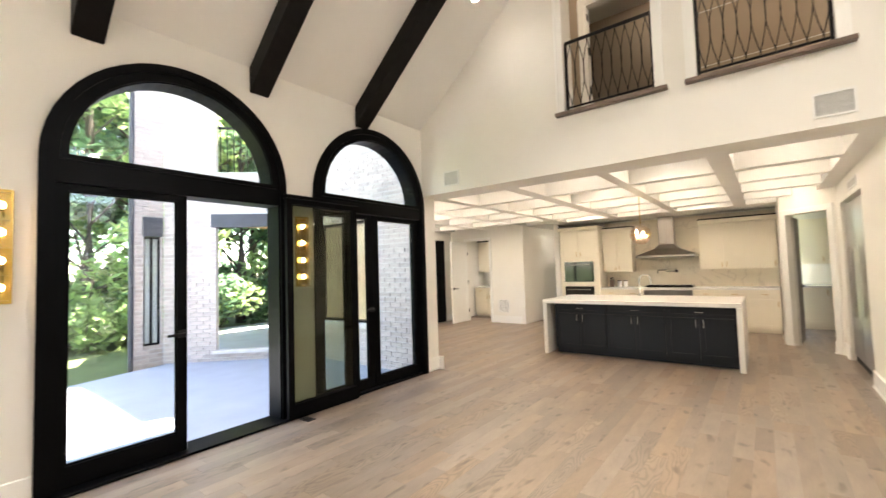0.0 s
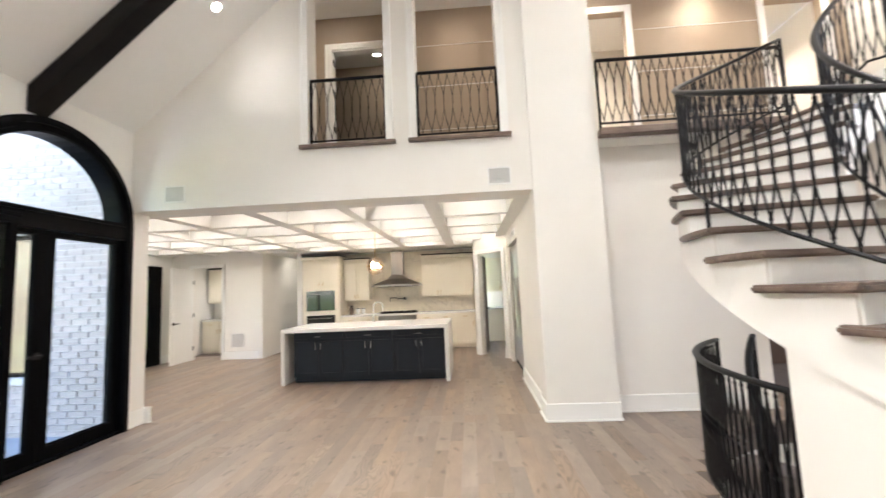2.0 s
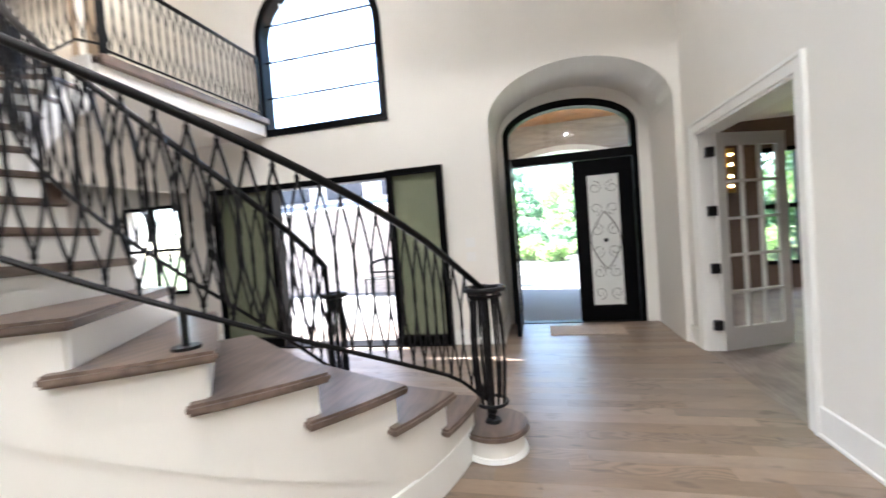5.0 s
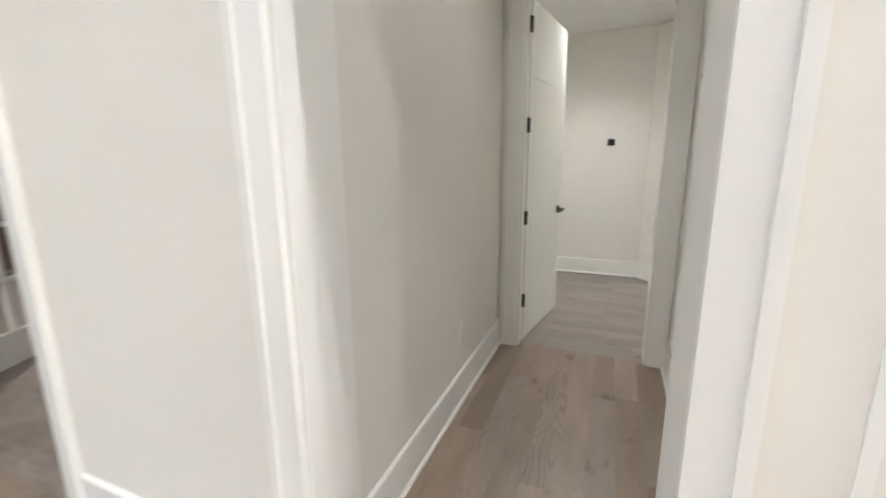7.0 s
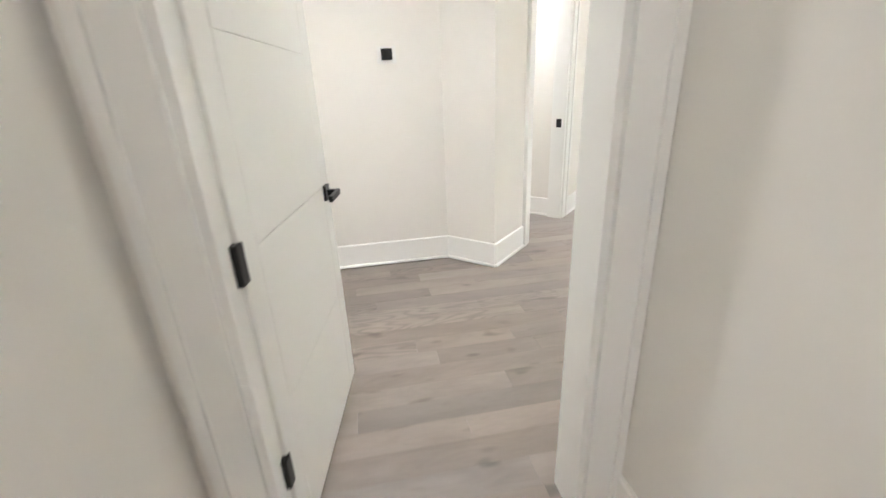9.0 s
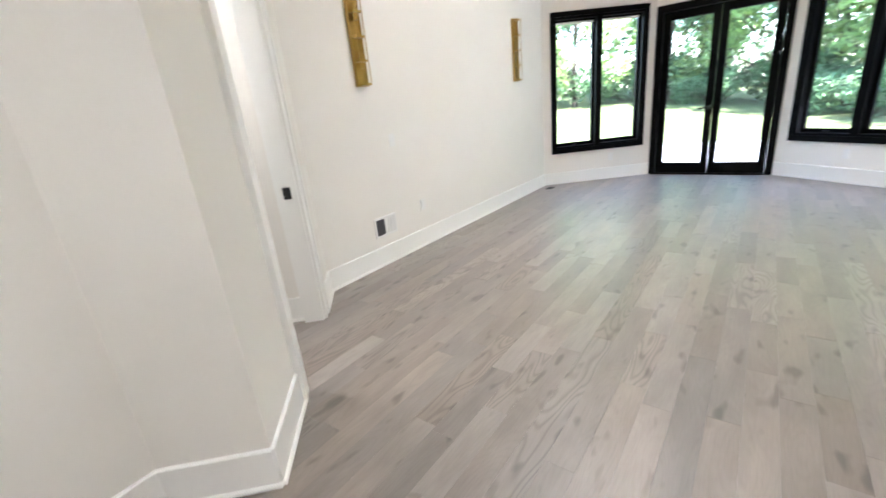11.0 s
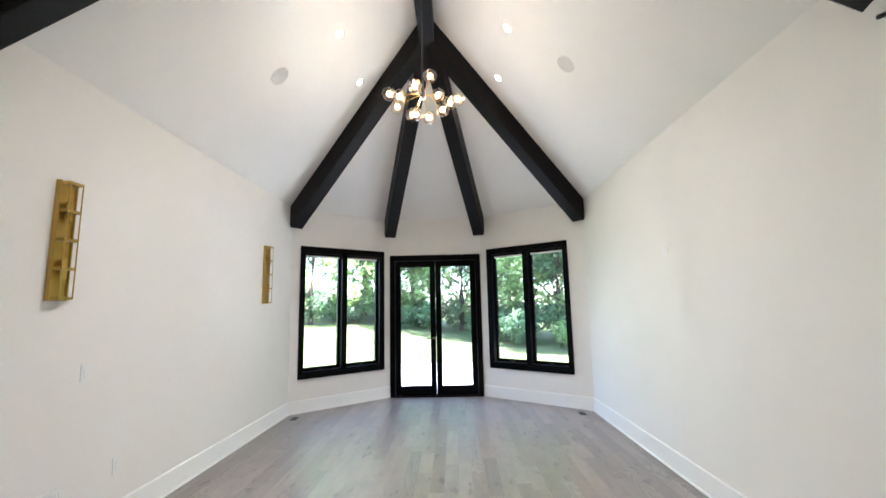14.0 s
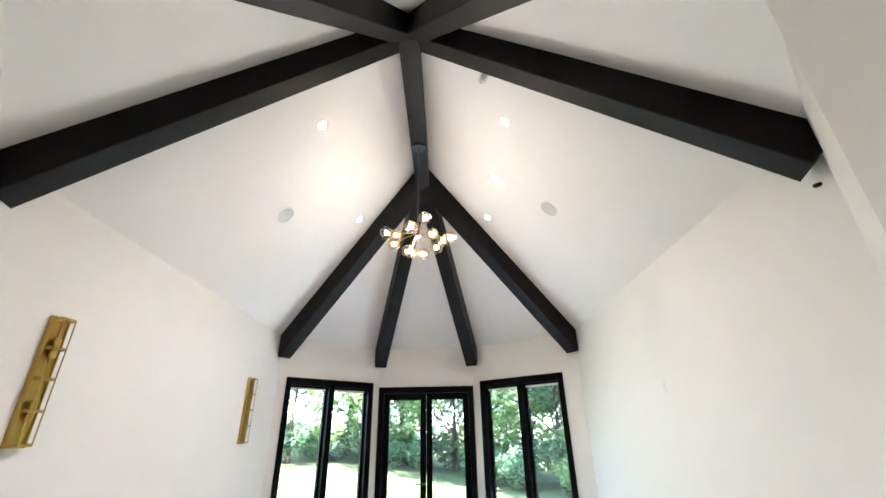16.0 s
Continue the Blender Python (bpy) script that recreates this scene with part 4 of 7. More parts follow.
panel_door("door_6", "white panelled bedroom door standing open", (4.185, -4.585), 261.0, 0.86, 2.40, 1, (0.33, 0.955, 1.60, 2.24), -1)
panel_door("door_7", "white panelled closet door slightly ajar", (3.21, -3.60), 83.0, 0.87, 2.40, 1, (0.27, 0.91, 1.57, 2.21), -1)
solid("hinge_stop", cylinder((3.245, -3.565, 1.66), (3.315, -3.525, 1.665), 0.007), CHROME, "small metal hinge-pin door stop on the hinge", "door stop")
casing(lambda a, b, d: (a, HY + d, b), 3.31, 4.20, 2.42, 0.105)
casing(lambda a, b, d: (a, HY - 0.13 - d, b), 3.31, 4.20, 2.42, 0.105)
casing(lambda a, b, d: (HX0 + d, -a, b), 2.725, 3.61, 2.42, 0.075)
bm = sheet([(3.308, 0), (3.332, 0), (3.332, 2.395), (4.178, 2.395), (4.178, 0), (4.202, 0), (4.202, 2.422), (3.308, 2.422)], [], plane_y(HY + 0.004, -1), 0.138)
solid("trim", bm, TRIM, "white painted door jamb lining", "trim", "structure")
bm = sheet([(2.723, 0), (2.745, 0), (2.745, 2.398), (3.59, 2.398), (3.59, 0), (3.612, 0), (3.612, 2.422), (2.723, 2.422)], [], lambda a, b, d: (HX0 + 0.004 - d, -a, b), 0.128)
solid("trim", bm, TRIM, "white painted closet jamb lining", "trim", "structure")
# bedroom corner doorway
cp = run((1.56, BL), (2.96, -6.525))
casing(lambda a, b, d: cp(a, b, -d), 0.50, 1.36, 2.30, 0.11)
bm = sheet([(0.498, 0), (0.522, 0), (0.522, 2.278), (1.338, 2.278), (1.338, 0), (1.362, 0), (1.362, 2.302), (0.498, 2.302)], [], lambda a, b, d: cp(a, b, d - 0.004), 0.14)
jamb = solid("trim", bm, TRIM, "white painted doorway jamb lining", "trim", "structure")
part("strike_plate", sheet(rect(0.035, 0.085, 0.925, 1.005), [], lambda a, b, d: cp(0.5225 + d, b, a), 0.004), HARDWARE, jamb, "black strike plate")

side = lambda a, b, d: cp(0.36 + d, b, a)
wall("wall_ensuite_side", sheet(rect(0.142, 1.75, 0, 2.74), [], side, 0.10))
e0, e1 = cp(0.462, 0, 0.15), cp(0.462, 0, 1.74)
baseboard([e0[:2], e1[:2]])

# bay windows and door
def bay_window(name, p, q, span, label):
    t = thing(name, label, "window", kind="structure")
    place = run(p, q)
    a0, a1 = span
    m = (a0 + a1) / 2
    lift = lambda a, b, d: place(a, b, d - 0.02)
    part("window_frame", sheet(rect(a0 - 0.03, a1 + 0.03, 0.50, 2.55), [rect(a0 + 0.05, m - 0.045, 0.60, 2.45), rect(m + 0.045, a1 - 0.05, 0.60, 2.45)], lift, 0.15), BLACK, t)
    part("window_trim", sheet(rect(a0 - 0.035, a1 + 0.035, 0.495, 2.555), [rect(a0 + 0.02, a1 - 0.02, 0.57, 2.485)], lambda a, b, d: place(a, b, -0.02 - d), 0.012), BLACK, t)
    for b0, b1 in ((a0 + 0.048, m - 0.043), (m + 0.043, a1 - 0.048)):
        s = part("sash", sheet(rect(b0, b1, 0.597, 2.453), [rect(b0 + 0.035, b1 - 0.035, 0.65, 2.40)], lambda a, b, d: place(a, b, 0.07 + d), 0.05), BLACK, t)
        pane("pane", sheet(rect(b0 + 0.033, b1 - 0.033, 0.648, 2.402), [], lambda a, b, d: place(a, b, 0.095 + d), 0.006), s)
        part("blind_rail", sheet(rect(b0 + 0.03, b1 - 0.03, 2.39, 2.42), [], lambda a, b, d: place(a, b, 0.055 + d), 0.02), PLASTIC, s, "white raised blind rail")
        part("latch", sheet(rect((b0 + b1) / 2 - 0.04, (b0 + b1) / 2 + 0.04, 0.60, 0.625), [], lambda a, b, d: place(a, b, 0.045 + d), 0.03), HARDWARE, s)
    return t


bay_window("window_2", BAY[0], BAY[1], WIN_R, "black two-sash bay window beside the garden door")
bay_window("window_3", BAY[2], BAY[3], WIN_L, "black two-sash bay window beside the garden door")
gd = thing("door_8", "black glazed double garden door in the bay, closed", "door", kind="structure")
gp = run(BAY[1], BAY[2])
part("door_frame", sheet(rect(0.012, MID - 0.012, 0.0, 2.49), [rect(0.10, MID - 0.10, 0.02, 2.39)], lambda a, b, d: gp(a, b, d - 0.025), 0.17), BLACK, gd)
for a0, a1 in ((0.102, MID / 2 - 0.003), (MID / 2 + 0.003, MID - 0.102)):
    leaf_frame(lambda a, b, d: gp(a, b, d + 0.04), a0, a1, 0.02, 2.388, 0.085, 0.10, 0.15, 0.05, gd, "leaf")
lever(lambda a, b, d: gp(a, b, d + 0.04), MID / 2 + 0.045, 1.0, 1, gd)

# study, dining and kitchen windows
def plain_window(name, place, a0, a1, b0, b1, cols, label, rows=1, deep=0.12, bar=0.04):
    t = thing(name, label, "window", kind="structure")
    w = (a1 - a0) / cols
    h = (b1 - b0) / rows
    holes = [rect(a0 + w * c + bar, a0 + w * (c + 1) - bar, b0 + h * r + bar, b0 + h * (r + 1) - bar) for c in range(cols) for r in range(rows)]
    part("window_frame", sheet(rect(a0 - 0.03, a1 + 0.03, b0 - 0.03, b1 + 0.03), holes, lambda a, b, d: place(a, b, d - 0.02), deep), BLACK, t)
    pane("pane", sheet(rect(a0, a1, b0, b1), [], lambda a, b, d: place(a, b, d + deep / 2 - 0.02), 0.006), t)
    return t


plain_window("window_4", plane_x(11.0, 1), -6.4, -4.62, 0.45, 2.45, 3, "black-framed study window onto the trees", 2)
plain_window("window_5", plane_x(EAST, 1), 4.36, 5.40, 0.85, 2.12, 2, "black-framed dining room window", 2, 0.045, 0.022)
plain_window("window_6", plane_y(4.06), -4.95, -3.55, 0.62, 2.36, 2, "dark-framed kitchen window in the brick wing")
kd = thing("door_9", "glazed kitchen side door, black frame widened over its dark reflection", "door", kind="structure")
# wide black stiles and rails stand in for the glass reflecting dark
leaf_frame(plane_x(WK + 0.02), 7.86, 8.76, 0.0, 2.30, 0.34, 0.30, 0.40, 0.08, kd, "leaf")
pd12 = thing("door_12", "dark brown pantry door standing open edge-on", "door", (2.01, 8.62, 0), 80, kind="structure")
part("leaf", box(0.004, 0.66, -0.02, 0.02, 0.012, 2.19, 0.003), TREAD, pd12)
for side_y in (-1, 1):
    for z0, z1 in ((0.20, 1.00), (1.12, 2.06)):
        part("panel", box(0.12, 0.54, *sorted((side_y * 0.019, side_y * 0.026)), z0, z1, 0.003), TREAD, pd12)
    lever(lambda a, b, d: (a, side_y * 0.02 - side_y * d, b), 0.59, 0.98, -1, pd12)
wd = panel_door("door_10", "white panelled bar door standing open", (-5.10, 9.12), 272.0, 0.80, 2.22, 1, (0.3, 1.1, 1.9))
casing(lambda a, b, d: (a, 9.13 - d, b), -5.12, -4.36, 2.25, 0.07)
casing(lambda a, b, d: run((1.86, 8.64), (2.532, 7.97))(a, b, d), 0.13, 0.82, 2.22, 0.09)

# baseboards
baseboard([(WEST, SOUTH), (3.36, SOUTH)])
baseboard([(4.42, SOUTH), (5.43, SOUTH)]), baseboard([(7.34, SOUTH), (EAST + 1.05, SOUTH + 0.055)])
baseboard([(WEST, D1[0] - 0.01), (WEST, SOUTH)])
baseboard([(-2.22, 4.226), (WEST, 4.226), (WEST, 3.935)])
baseboard([(5.05, 4.17), (3.27, 4.17), (3.27, 3.885), (2.51, 3.885), (2.51, 4.225), (2.536, 4.225), (2.536, 6.0)])
baseboard([(EAST + 1.05, -0.24), (EAST, -0.24), (EAST, 0.35)]), baseboard([(EAST, 3.75), (EAST, 6.5)])
baseboard([(HX1, -4.50), (HX1, -2.58)]), baseboard([(HX0, -3.695), (HX0, -4.50)])
baseboard([(-2.963, BL), (1.56, BL), (1.835, -7.645)]), baseboard([(2.61, -6.873), (2.96, -6.525), (3.264, -6.832), (4.62, -6.832), (4.62, -4.63)])
baseboard([(2.83, -4.53), (1.68, BR), (-2.963, BR), BAY[1]]), baseboard([BAY[2], (-2.963, BL)])
baseboard([(-5.2, 9.13), (WK, 9.13), (WK, 8.77)]), baseboard([(-3.44, 10.3), (-3.44, 9.13), (-4.28, 9.13)])
baseboard([(2.536, 7.62), (2.536, 7.97), (2.43, 8.07)]), baseboard([(1.95, 8.55), (1.86, 8.64), (1.86, 9.7)])


# ---- winding stair ----
RISE, STEP = 0.176, 10.75


def nose(n):
    return 264.0 - STEP * (n - 2)


def on_arc(r, a, z=0.0):
    return (SC.x + r * math.cos(radians(a)), SC.y + r * math.sin(radians(a)), z)


def line_z(a):
    """Height of the nosing line at an angle round the stair."""
    return RISE * (2 + (264.0 - a) / STEP)


def sector(r0, r1, a0, a1, z0, z1, n=4, bevel=0.0):
    """A block between two radii and two angles; z0 and z1 may be functions of the angle."""
    f0, f1 = (z0 if callable(z0) else (lambda a: z0)), (z1 if callable(z1) else (lambda a: z1))
    bm = bmesh.new()
    rings = []
    for k in range(n + 1):
        a = a0 + (a1 - a0) * k / n
        rings.append([bm.verts.new(on_arc(r, a, z)) for r, z in ((r0, f0(a)), (r1, f0(a)), (r1, f1(a)), (r0, f1(a)))])
    for p, q in zip(rings, rings[1:]):
        for k in range(4):
            bm.faces.new((p[k], p[(k + 1) % 4], q[(k + 1) % 4], q[k]))
    bm.faces.new(rings[0]), bm.faces.new(rings[-1][::-1])
    bmesh.ops.recalc_face_normals(bm, faces=bm.faces)
    if bevel:
        bmesh.ops.bevel(bm, geom=[e for e in bm.edges if e.calc_face_angle(0) > 0.9], offset=bevel, segments=2, affect="EDGES")
    return bm


stair = thing("staircase", "curved stair with brown oak treads and white risers", "stairs")
for n in range(2, 18):
    part("tread", sector(R_IN - 0.02, R_OUT + 0.05, nose(n) + 0.9, nose(n + 1) - 2.2, n * RISE - 0.042, n * RISE, 4, 0.012), TREAD, stair)
    part("riser", sector(R_IN, R_OUT - 0.012, nose(n) - 0.1, nose(n) - 0.8, (n - 1) * RISE - 0.02, n * RISE - 0.041, 1), TRIM, stair)
part("riser", sector(R_IN, R_OUT - 0.012, nose(18) - 0.1, nose(18) - 0.8, 17 * RISE - 0.02, UPPER - 0.04, 1), TRIM, stair)
# stepped outer and inner stringers
for r0, r1 in ((R_OUT - 0.05, R_OUT), (R_IN, R_IN + 0.05)):
    for n in range(1, 18):
        a0 = nose(n) if n > 1 else 275.0
        part("stringer", sector(r0, r1, a0 - 0.45, nose(n + 1) - 0.45, lambda a: max(0.0, line_z(a) - 0.47), n * RISE - 0.041, 3), PAINT, stair)
part("soffit", sector(R_IN + 0.01, R_OUT - 0.012, 262, nose(18), lambda a: max(0.02, line_z(a) - 0.46), lambda a: max(0.04, line_z(a) - 0.40), 40), PAINT, stair, "smooth white underside")
part("stringer_wall", sector(R_OUT - 0.06, R_OUT - 0.014, 274, 189.5, 0.0, lambda a: max(0.03, line_z(a) - 0.44), 40), PAINT, stair, "cream curved wall under the stair")
part("end_post", sector(R_IN + 0.05, R_OUT - 0.015, 191, 189.5, 0.0, lambda a: line_z(a) - 0.45, 1), PAINT, stair)
part("base_trim", sector(R_OUT - 0.015, R_OUT + 0.006, 262, 189.5, 0.0, 0.19, 40), TRIM, stair, "white curved baseboard")
# rounded first step under the newel
NX, NY = 5.13, -0.40
bm = bmesh.new()
bmesh.ops.create_cone(bm, cap_ends=True, segments=36, radius1=0.19, radius2=0.19, depth=RISE - 0.042)
bm.transform(Matrix.Translation((NX, NY, (RISE - 0.042) / 2)))
join(bm, sector(R_IN, R_OUT + 0.10, 273, 262, 0.0, RISE - 0.042, 4))
part("start_step", bm, PAINT, stair, "white rounded first riser")
bm = bmesh.new()
bmesh.ops.create_cone(bm, cap_ends=True, segments=40, radius1=0.225, radius2=0.225, depth=0.042)
bm.transform(Matrix.Translation((NX, NY, RISE - 0.021)))
bmesh.ops.bevel(bm, geom=[e for e in bm.edges if e.calc_face_angle(0) > 0.9], offset=0.012, segments=2, affect="EDGES")
part("start_tread", bm, TREAD, stair, "brown oak bullnose tread")
part("start_tread", sector(R_IN - 0.02, R_OUT + 0.08, 274.5, 262, RISE - 0.041, RISE - 0.001, 4, 0.012), TREAD, stair)
bm = cylinder((NX, NY, 0.004), (NX, NY, 0.03), 0.215, 0.205, 36)
part("base_trim", bm, TRIM, stair)


# ---- wrought iron rails ----
def railing(name, label, path, top, bottom, spacing=0.105, wave=0.058, group="", close=True, bar=0.0066):
    """Iron railing along path, a list of (point on the floor line): a flat top rail, a bottom rail, and pairs of bars that bow apart between collars and cross their neighbours."""
    t = thing(name, label, "railing", group=group)
    up = Vector((0, 0, 1))
    pts = [Vector(p) for p in path]
    part("top_rail", tube([p + up * top for p in pts], 0.026, 8, None, 0.72), IRON, t, smooth=True)
    part("bottom_rail", tube([p + up * bottom for p in pts], 0.012, 6), IRON, t)
    lengths = [0]
    for p, q in zip(pts, pts[1:]):
        lengths.append(lengths[-1] + (q - p).length)
    def along(d):
        d = min(max(d, 0.0), lengths[-1])
        i = 0
        while i < len(pts) - 2 and lengths[i + 1] < d:
            i += 1
        return pts[i].lerp(pts[i + 1], (d - lengths[i]) / max(1e-6, lengths[i + 1] - lengths[i]))

    count = max(2, round(lengths[-1] / spacing))
    for d in (0.0, lengths[-1]):
        if close:
            p = along(d)
            part("post", box(p.x - 0.014, p.x + 0.014, p.y - 0.014, p.y + 0.014, p.z, p.z + top, 0.003), IRON, t)
    for k in range(count):
        mid = lengths[-1] * (k + 0.5) / count
        p = along(mid)
        for sign in (-1, 1):
            bow = [0.0] + [wave * math.sin(math.pi * j / 10) for j in range(11)] + [0.0]
            rise = [0.0] + [0.055 + 0.89 * j / 10 for j in range(11)] + [1.0]
            bend = [along(mid + sign * w) + up * (bottom + (top - bottom) * g) for w, g in zip(bow, rise)]
            part("baluster", tube(bend, bar, 5), IRON, t, smooth=True)
        for g in (0.055, 0.945):
            c = p + up * (bottom + (top - bottom) * g)
            part("collar", box(c.x - 0.008, c.x + 0.008, c.y - 0.008, c.y + 0.008, c.z - 0.009, c.z + 0.009, 0.002), IRON, t)
    return t


def helix(r, a0, a1, dz=0.0, n=60):
    return [on_arc(r, a0 + (a1 - a0) * k / n, line_z(a0 + (a1 - a0) * k / n) + dz) for k in range(n + 1)]


def newel(name, label, x, y, z, height, spread=0.10):
    t = thing(name, label, "newel", (x, y, z))
    part("post", cylinder((0, 0, 0), (0, 0, height - 0.02), 0.017, sides=10), IRON, t)
    bm = cylinder((0, 0, 0), (0, 0, 0.018), 0.055, 0.045, 16)
    ball((0, 0, 0.07), 0.032, bm, 12, 0.7)
    part("foot", bm, IRON, t)
    for z2 in (0.13, height - 0.05):
        part("ring", tube([(spread * math.cos(2 * math.pi * k / 20), spread * math.sin(2 * math.pi * k / 20), z2) for k in range(21)], 0.011, 6), IRON, t)
    for k in range(10):
        a = 2 * math.pi * k / 10
        bow = [((spread * (0.82 + 0.22 * math.sin(math.pi * g))) * math.cos(a), (spread * (0.82 + 0.22 * math.sin(math.pi * g))) * math.sin(a), 0.13 + (height - 0.18) * g) for g in [j / 8 for j in range(9)]]
        part("bar", tube(bow, 0.010, 6), IRON, t, smooth=True)
    part("cap", tube([((spread + 0.015) * math.cos(2 * math.pi * k / 24) * (1 if k < 22 else 0.6), (spread + 0.015) * math.sin(2 * math.pi * k / 24) * (1 if k < 22 else 0.6), height - 0.01) for k in range(25)], 0.026, 8, None, 0.7), IRON, t, smooth=True)
    return t


RAIL_R = 1.99
outer_path = [(NX, NY + 0.02, RISE + 0.02), on_arc(RAIL_R + 0.03, 262, line_z(262) - 0.02)] + helix(RAIL_R, 258, 96, 0.0, 70) + [on_arc(RAIL_R + 0.03, 91, UPPER + 0.01)]
rail_out = railing("stair_railing", "black wrought iron stair railing with wavy bars", outer_path, 0.85, 0.11, 0.105)
for a in (219.0, 172.0, 130.0):
    n = int((264 - a) / STEP) + 2
    bm = cylinder(on_arc(RAIL_R, a, n * RISE), on_arc(RAIL_R, a, line_z(a) + 0.12), 0.013, sides=8)
    cylinder(on_arc(RAIL_R, a, n * RISE), on_arc(RAIL_R, a, n * RISE + 0.012), 0.05, sides=14, bm=bm)
    part("support", bm, IRON, rail_out)
newel("newel_post", "black iron basket newel on the first stair tread", NX, NY, RISE, 0.87)
IN_R = 1.06
railing("stair_railing", "black wrought iron inner stair railing with wavy bars", helix(IN_R, 262, 95, 0.0, 50) + [(5.42, SC.y + IN_R, UPPER + 0.0)], 0.85, 0.11, 0.10)
newel("newel_post", "black iron basket newel at the inner stair end", on_arc(IN_R, 266)[0], on_arc(IN_R, 266)[1], RISE, 0.86, 0.06)
railing("balcony_railing", "black iron balcony railing with wavy bars", [(3.29, 3.83, UPPER), (5.29, 3.83, UPPER)], 0.80, 0.06, 0.095, 0.052, "balcony railings")
railing("balcony_railing", "black iron balcony railing with wavy bars", [(5.44, 2.80, UPPER), (7.50, 2.80, UPPER)], 0.80, 0.06, 0.095, 0.052, "balcony railings")
for x0, x1 in ((-0.085, 0.825), (1.225, 2.175)):
    railing("juliet_railing", "black iron railing across an interior opening", [(x0, HEAD + 0.06, 3.237), (x1, HEAD + 0.06, 3.237)], 0.84, 0.07, 0.10, 0.055, "juliet railings", True, 0.005)
# guard round the basement stairwell
railing("well_railing", "black iron guard railing round the basement stairwell", [on_arc(2.03, a, 0.0) for a in range(189, 126, -3)], 0.88, 0.05, 0.062, 0.024, bar=0.0075)
railing("well_railing", "black iron handrail going down the basement stair", [on_arc(1.76 - 0.008 * k, 127 + 2.2 * k, 0.0 - 0.035 * k) for k in range(16)], 0.93, 0.05, 0.09, 0.03, bar=0.0075)
bs = thing("basement_stair", "grey wooden stair going down to the basement", "stairs")
for k in range(8):
    part("step", sector(R_IN, 1.99, 120 + 10 * k, 130 + 10 * k, -2.4, -0.20 - 0.176 * k, 3), GREYTREAD, bs)
solid("wall_well", sector(2.03, 2.10, 191, 100, -2.4, -0.21, 24), PAINT, "cream wall of the stairwell", "wall", "structure")
solid("floor_basement", box(2.8, 6.2, -0.2, 4.0, -2.6, -2.4), JOINT, "dark basement floor", "floor", "structure")


# ---- kitchen ----
def shaker(t, name, x0, x1, y, z0, z1, mat, handle=None, knob_mat=None, drawer=False):
    """A shaker front in the plane y, facing -y: a recessed panel in a raised frame, with a bar pull."""
    w = 0.055 if not drawer else 0.035
    d = part(name, box(x0 + 0.002, x1 - 0.002, y - 0.012, y, z0 + 0.002, z1 - 0.002, 0.001), mat, t)
    part("front_frame", sheet(rect(x0 + 0.002, x1 - 0.002, z0 + 0.002, z1 - 0.002), [rect(x0 + w, x1 - w, z0 + w, z1 - w)], plane_y(y - 0.0125, -1), 0.009), mat, d)
    if handle:
        hx, hz, vertical = handle
        e = 0.055
        a, b = ((hx, y - 0.045, hz - e), (hx, y - 0.045, hz + e)) if vertical else ((hx - e, y - 0.045, hz), (hx + e, y - 0.045, hz))
        bm = cylinder(a, b, 0.006, sides=8)
        for p in (Vector(a).lerp(Vector(b), 0.15), Vector(a).lerp(Vector(b), 0.85)):
            cylinder(p, (p.x, y - 0.02, p.z), 0.005, sides=6, bm=bm)
        part("handle", bm, knob_mat or BRASS, d, "slim metal pull")
    return d


IX0, IX1, IY0, IY1 = -1.41, 1.36, 5.99, 7.30
isl = thing("kitchen_island", "charcoal panelled island with a white waterfall worktop", "island", (0, 0, 0))
part("body", box(IX0 + 0.15, IX1 - 0.07, IY0 + 0.16, IY1 - 0.06, 0.10, 0.845), NAVY, isl)
part("plinth", box(IX0 + 0.15, IX1 - 0.07, IY0 + 0.22, IY1 - 0.1, 0.008, 0.10), NAVY, isl)
units = [IX0 + 0.16 + (IX1 - IX0 - 0.24) * k / 3 for k in range(4)]
for u0, u1 in zip(units, units[1:]):
    mid = (u0 + u1) / 2
    shaker(isl, "drawer_front", u0 + 0.01, u1 - 0.01, IY0 + 0.16, 0.70, 0.835, NAVY, (mid, 0.765, False), CHROME, True)
    shaker(isl, "cabinet_door", u0 + 0.01, mid - 0.002, IY0 + 0.16, 0.12, 0.685, NAVY, (mid - 0.045, 0.61, True), CHROME)
    shaker(isl, "cabinet_door", mid + 0.002, u1 - 0.01, IY0 + 0.16, 0.12, 0.685, NAVY, (mid + 0.045, 0.61, True), CHROME)
top = part("worktop", box(IX0, IX1, IY0, IY1, 0.85, 0.91, 0.004), QUARTZ, isl, "white quartz top")
part("waterfall_end", box(IX0, IX0 + 0.065, IY0, IY1, 0.006, 0.8495, 0.004), QUARTZ, isl, "white quartz waterfall end")
part("waterfall_end", box(IX1 - 0.065, IX1, IY0, IY1, 0.006, 0.8495, 0.004), QUARTZ, isl, "white quartz waterfall end")
fa = thing("kitchen_faucet", "chrome gooseneck faucet standing on the island", "faucet", (-0.10, 7.05, 0.91))
part("neck", tube([(0, 0, 0.0), (0, 0, 0.28)] + [(0.09 - 0.09 * math.cos(a), 0, 0.28 + 0.09 * math.sin(a)) for a in [math.pi * k / 10 for k in range(1, 11)]] + [(0.18, 0, 0.20)], 0.013, 8), CHROME, fa, smooth=True)
part("base", cylinder((0, 0, 0), (0, 0, 0.05), 0.026, 0.022), CHROME, fa)
part("lever", cylinder((0, 0, 0.07), (0, -0.07, 0.10), 0.007), CHROME, fa)

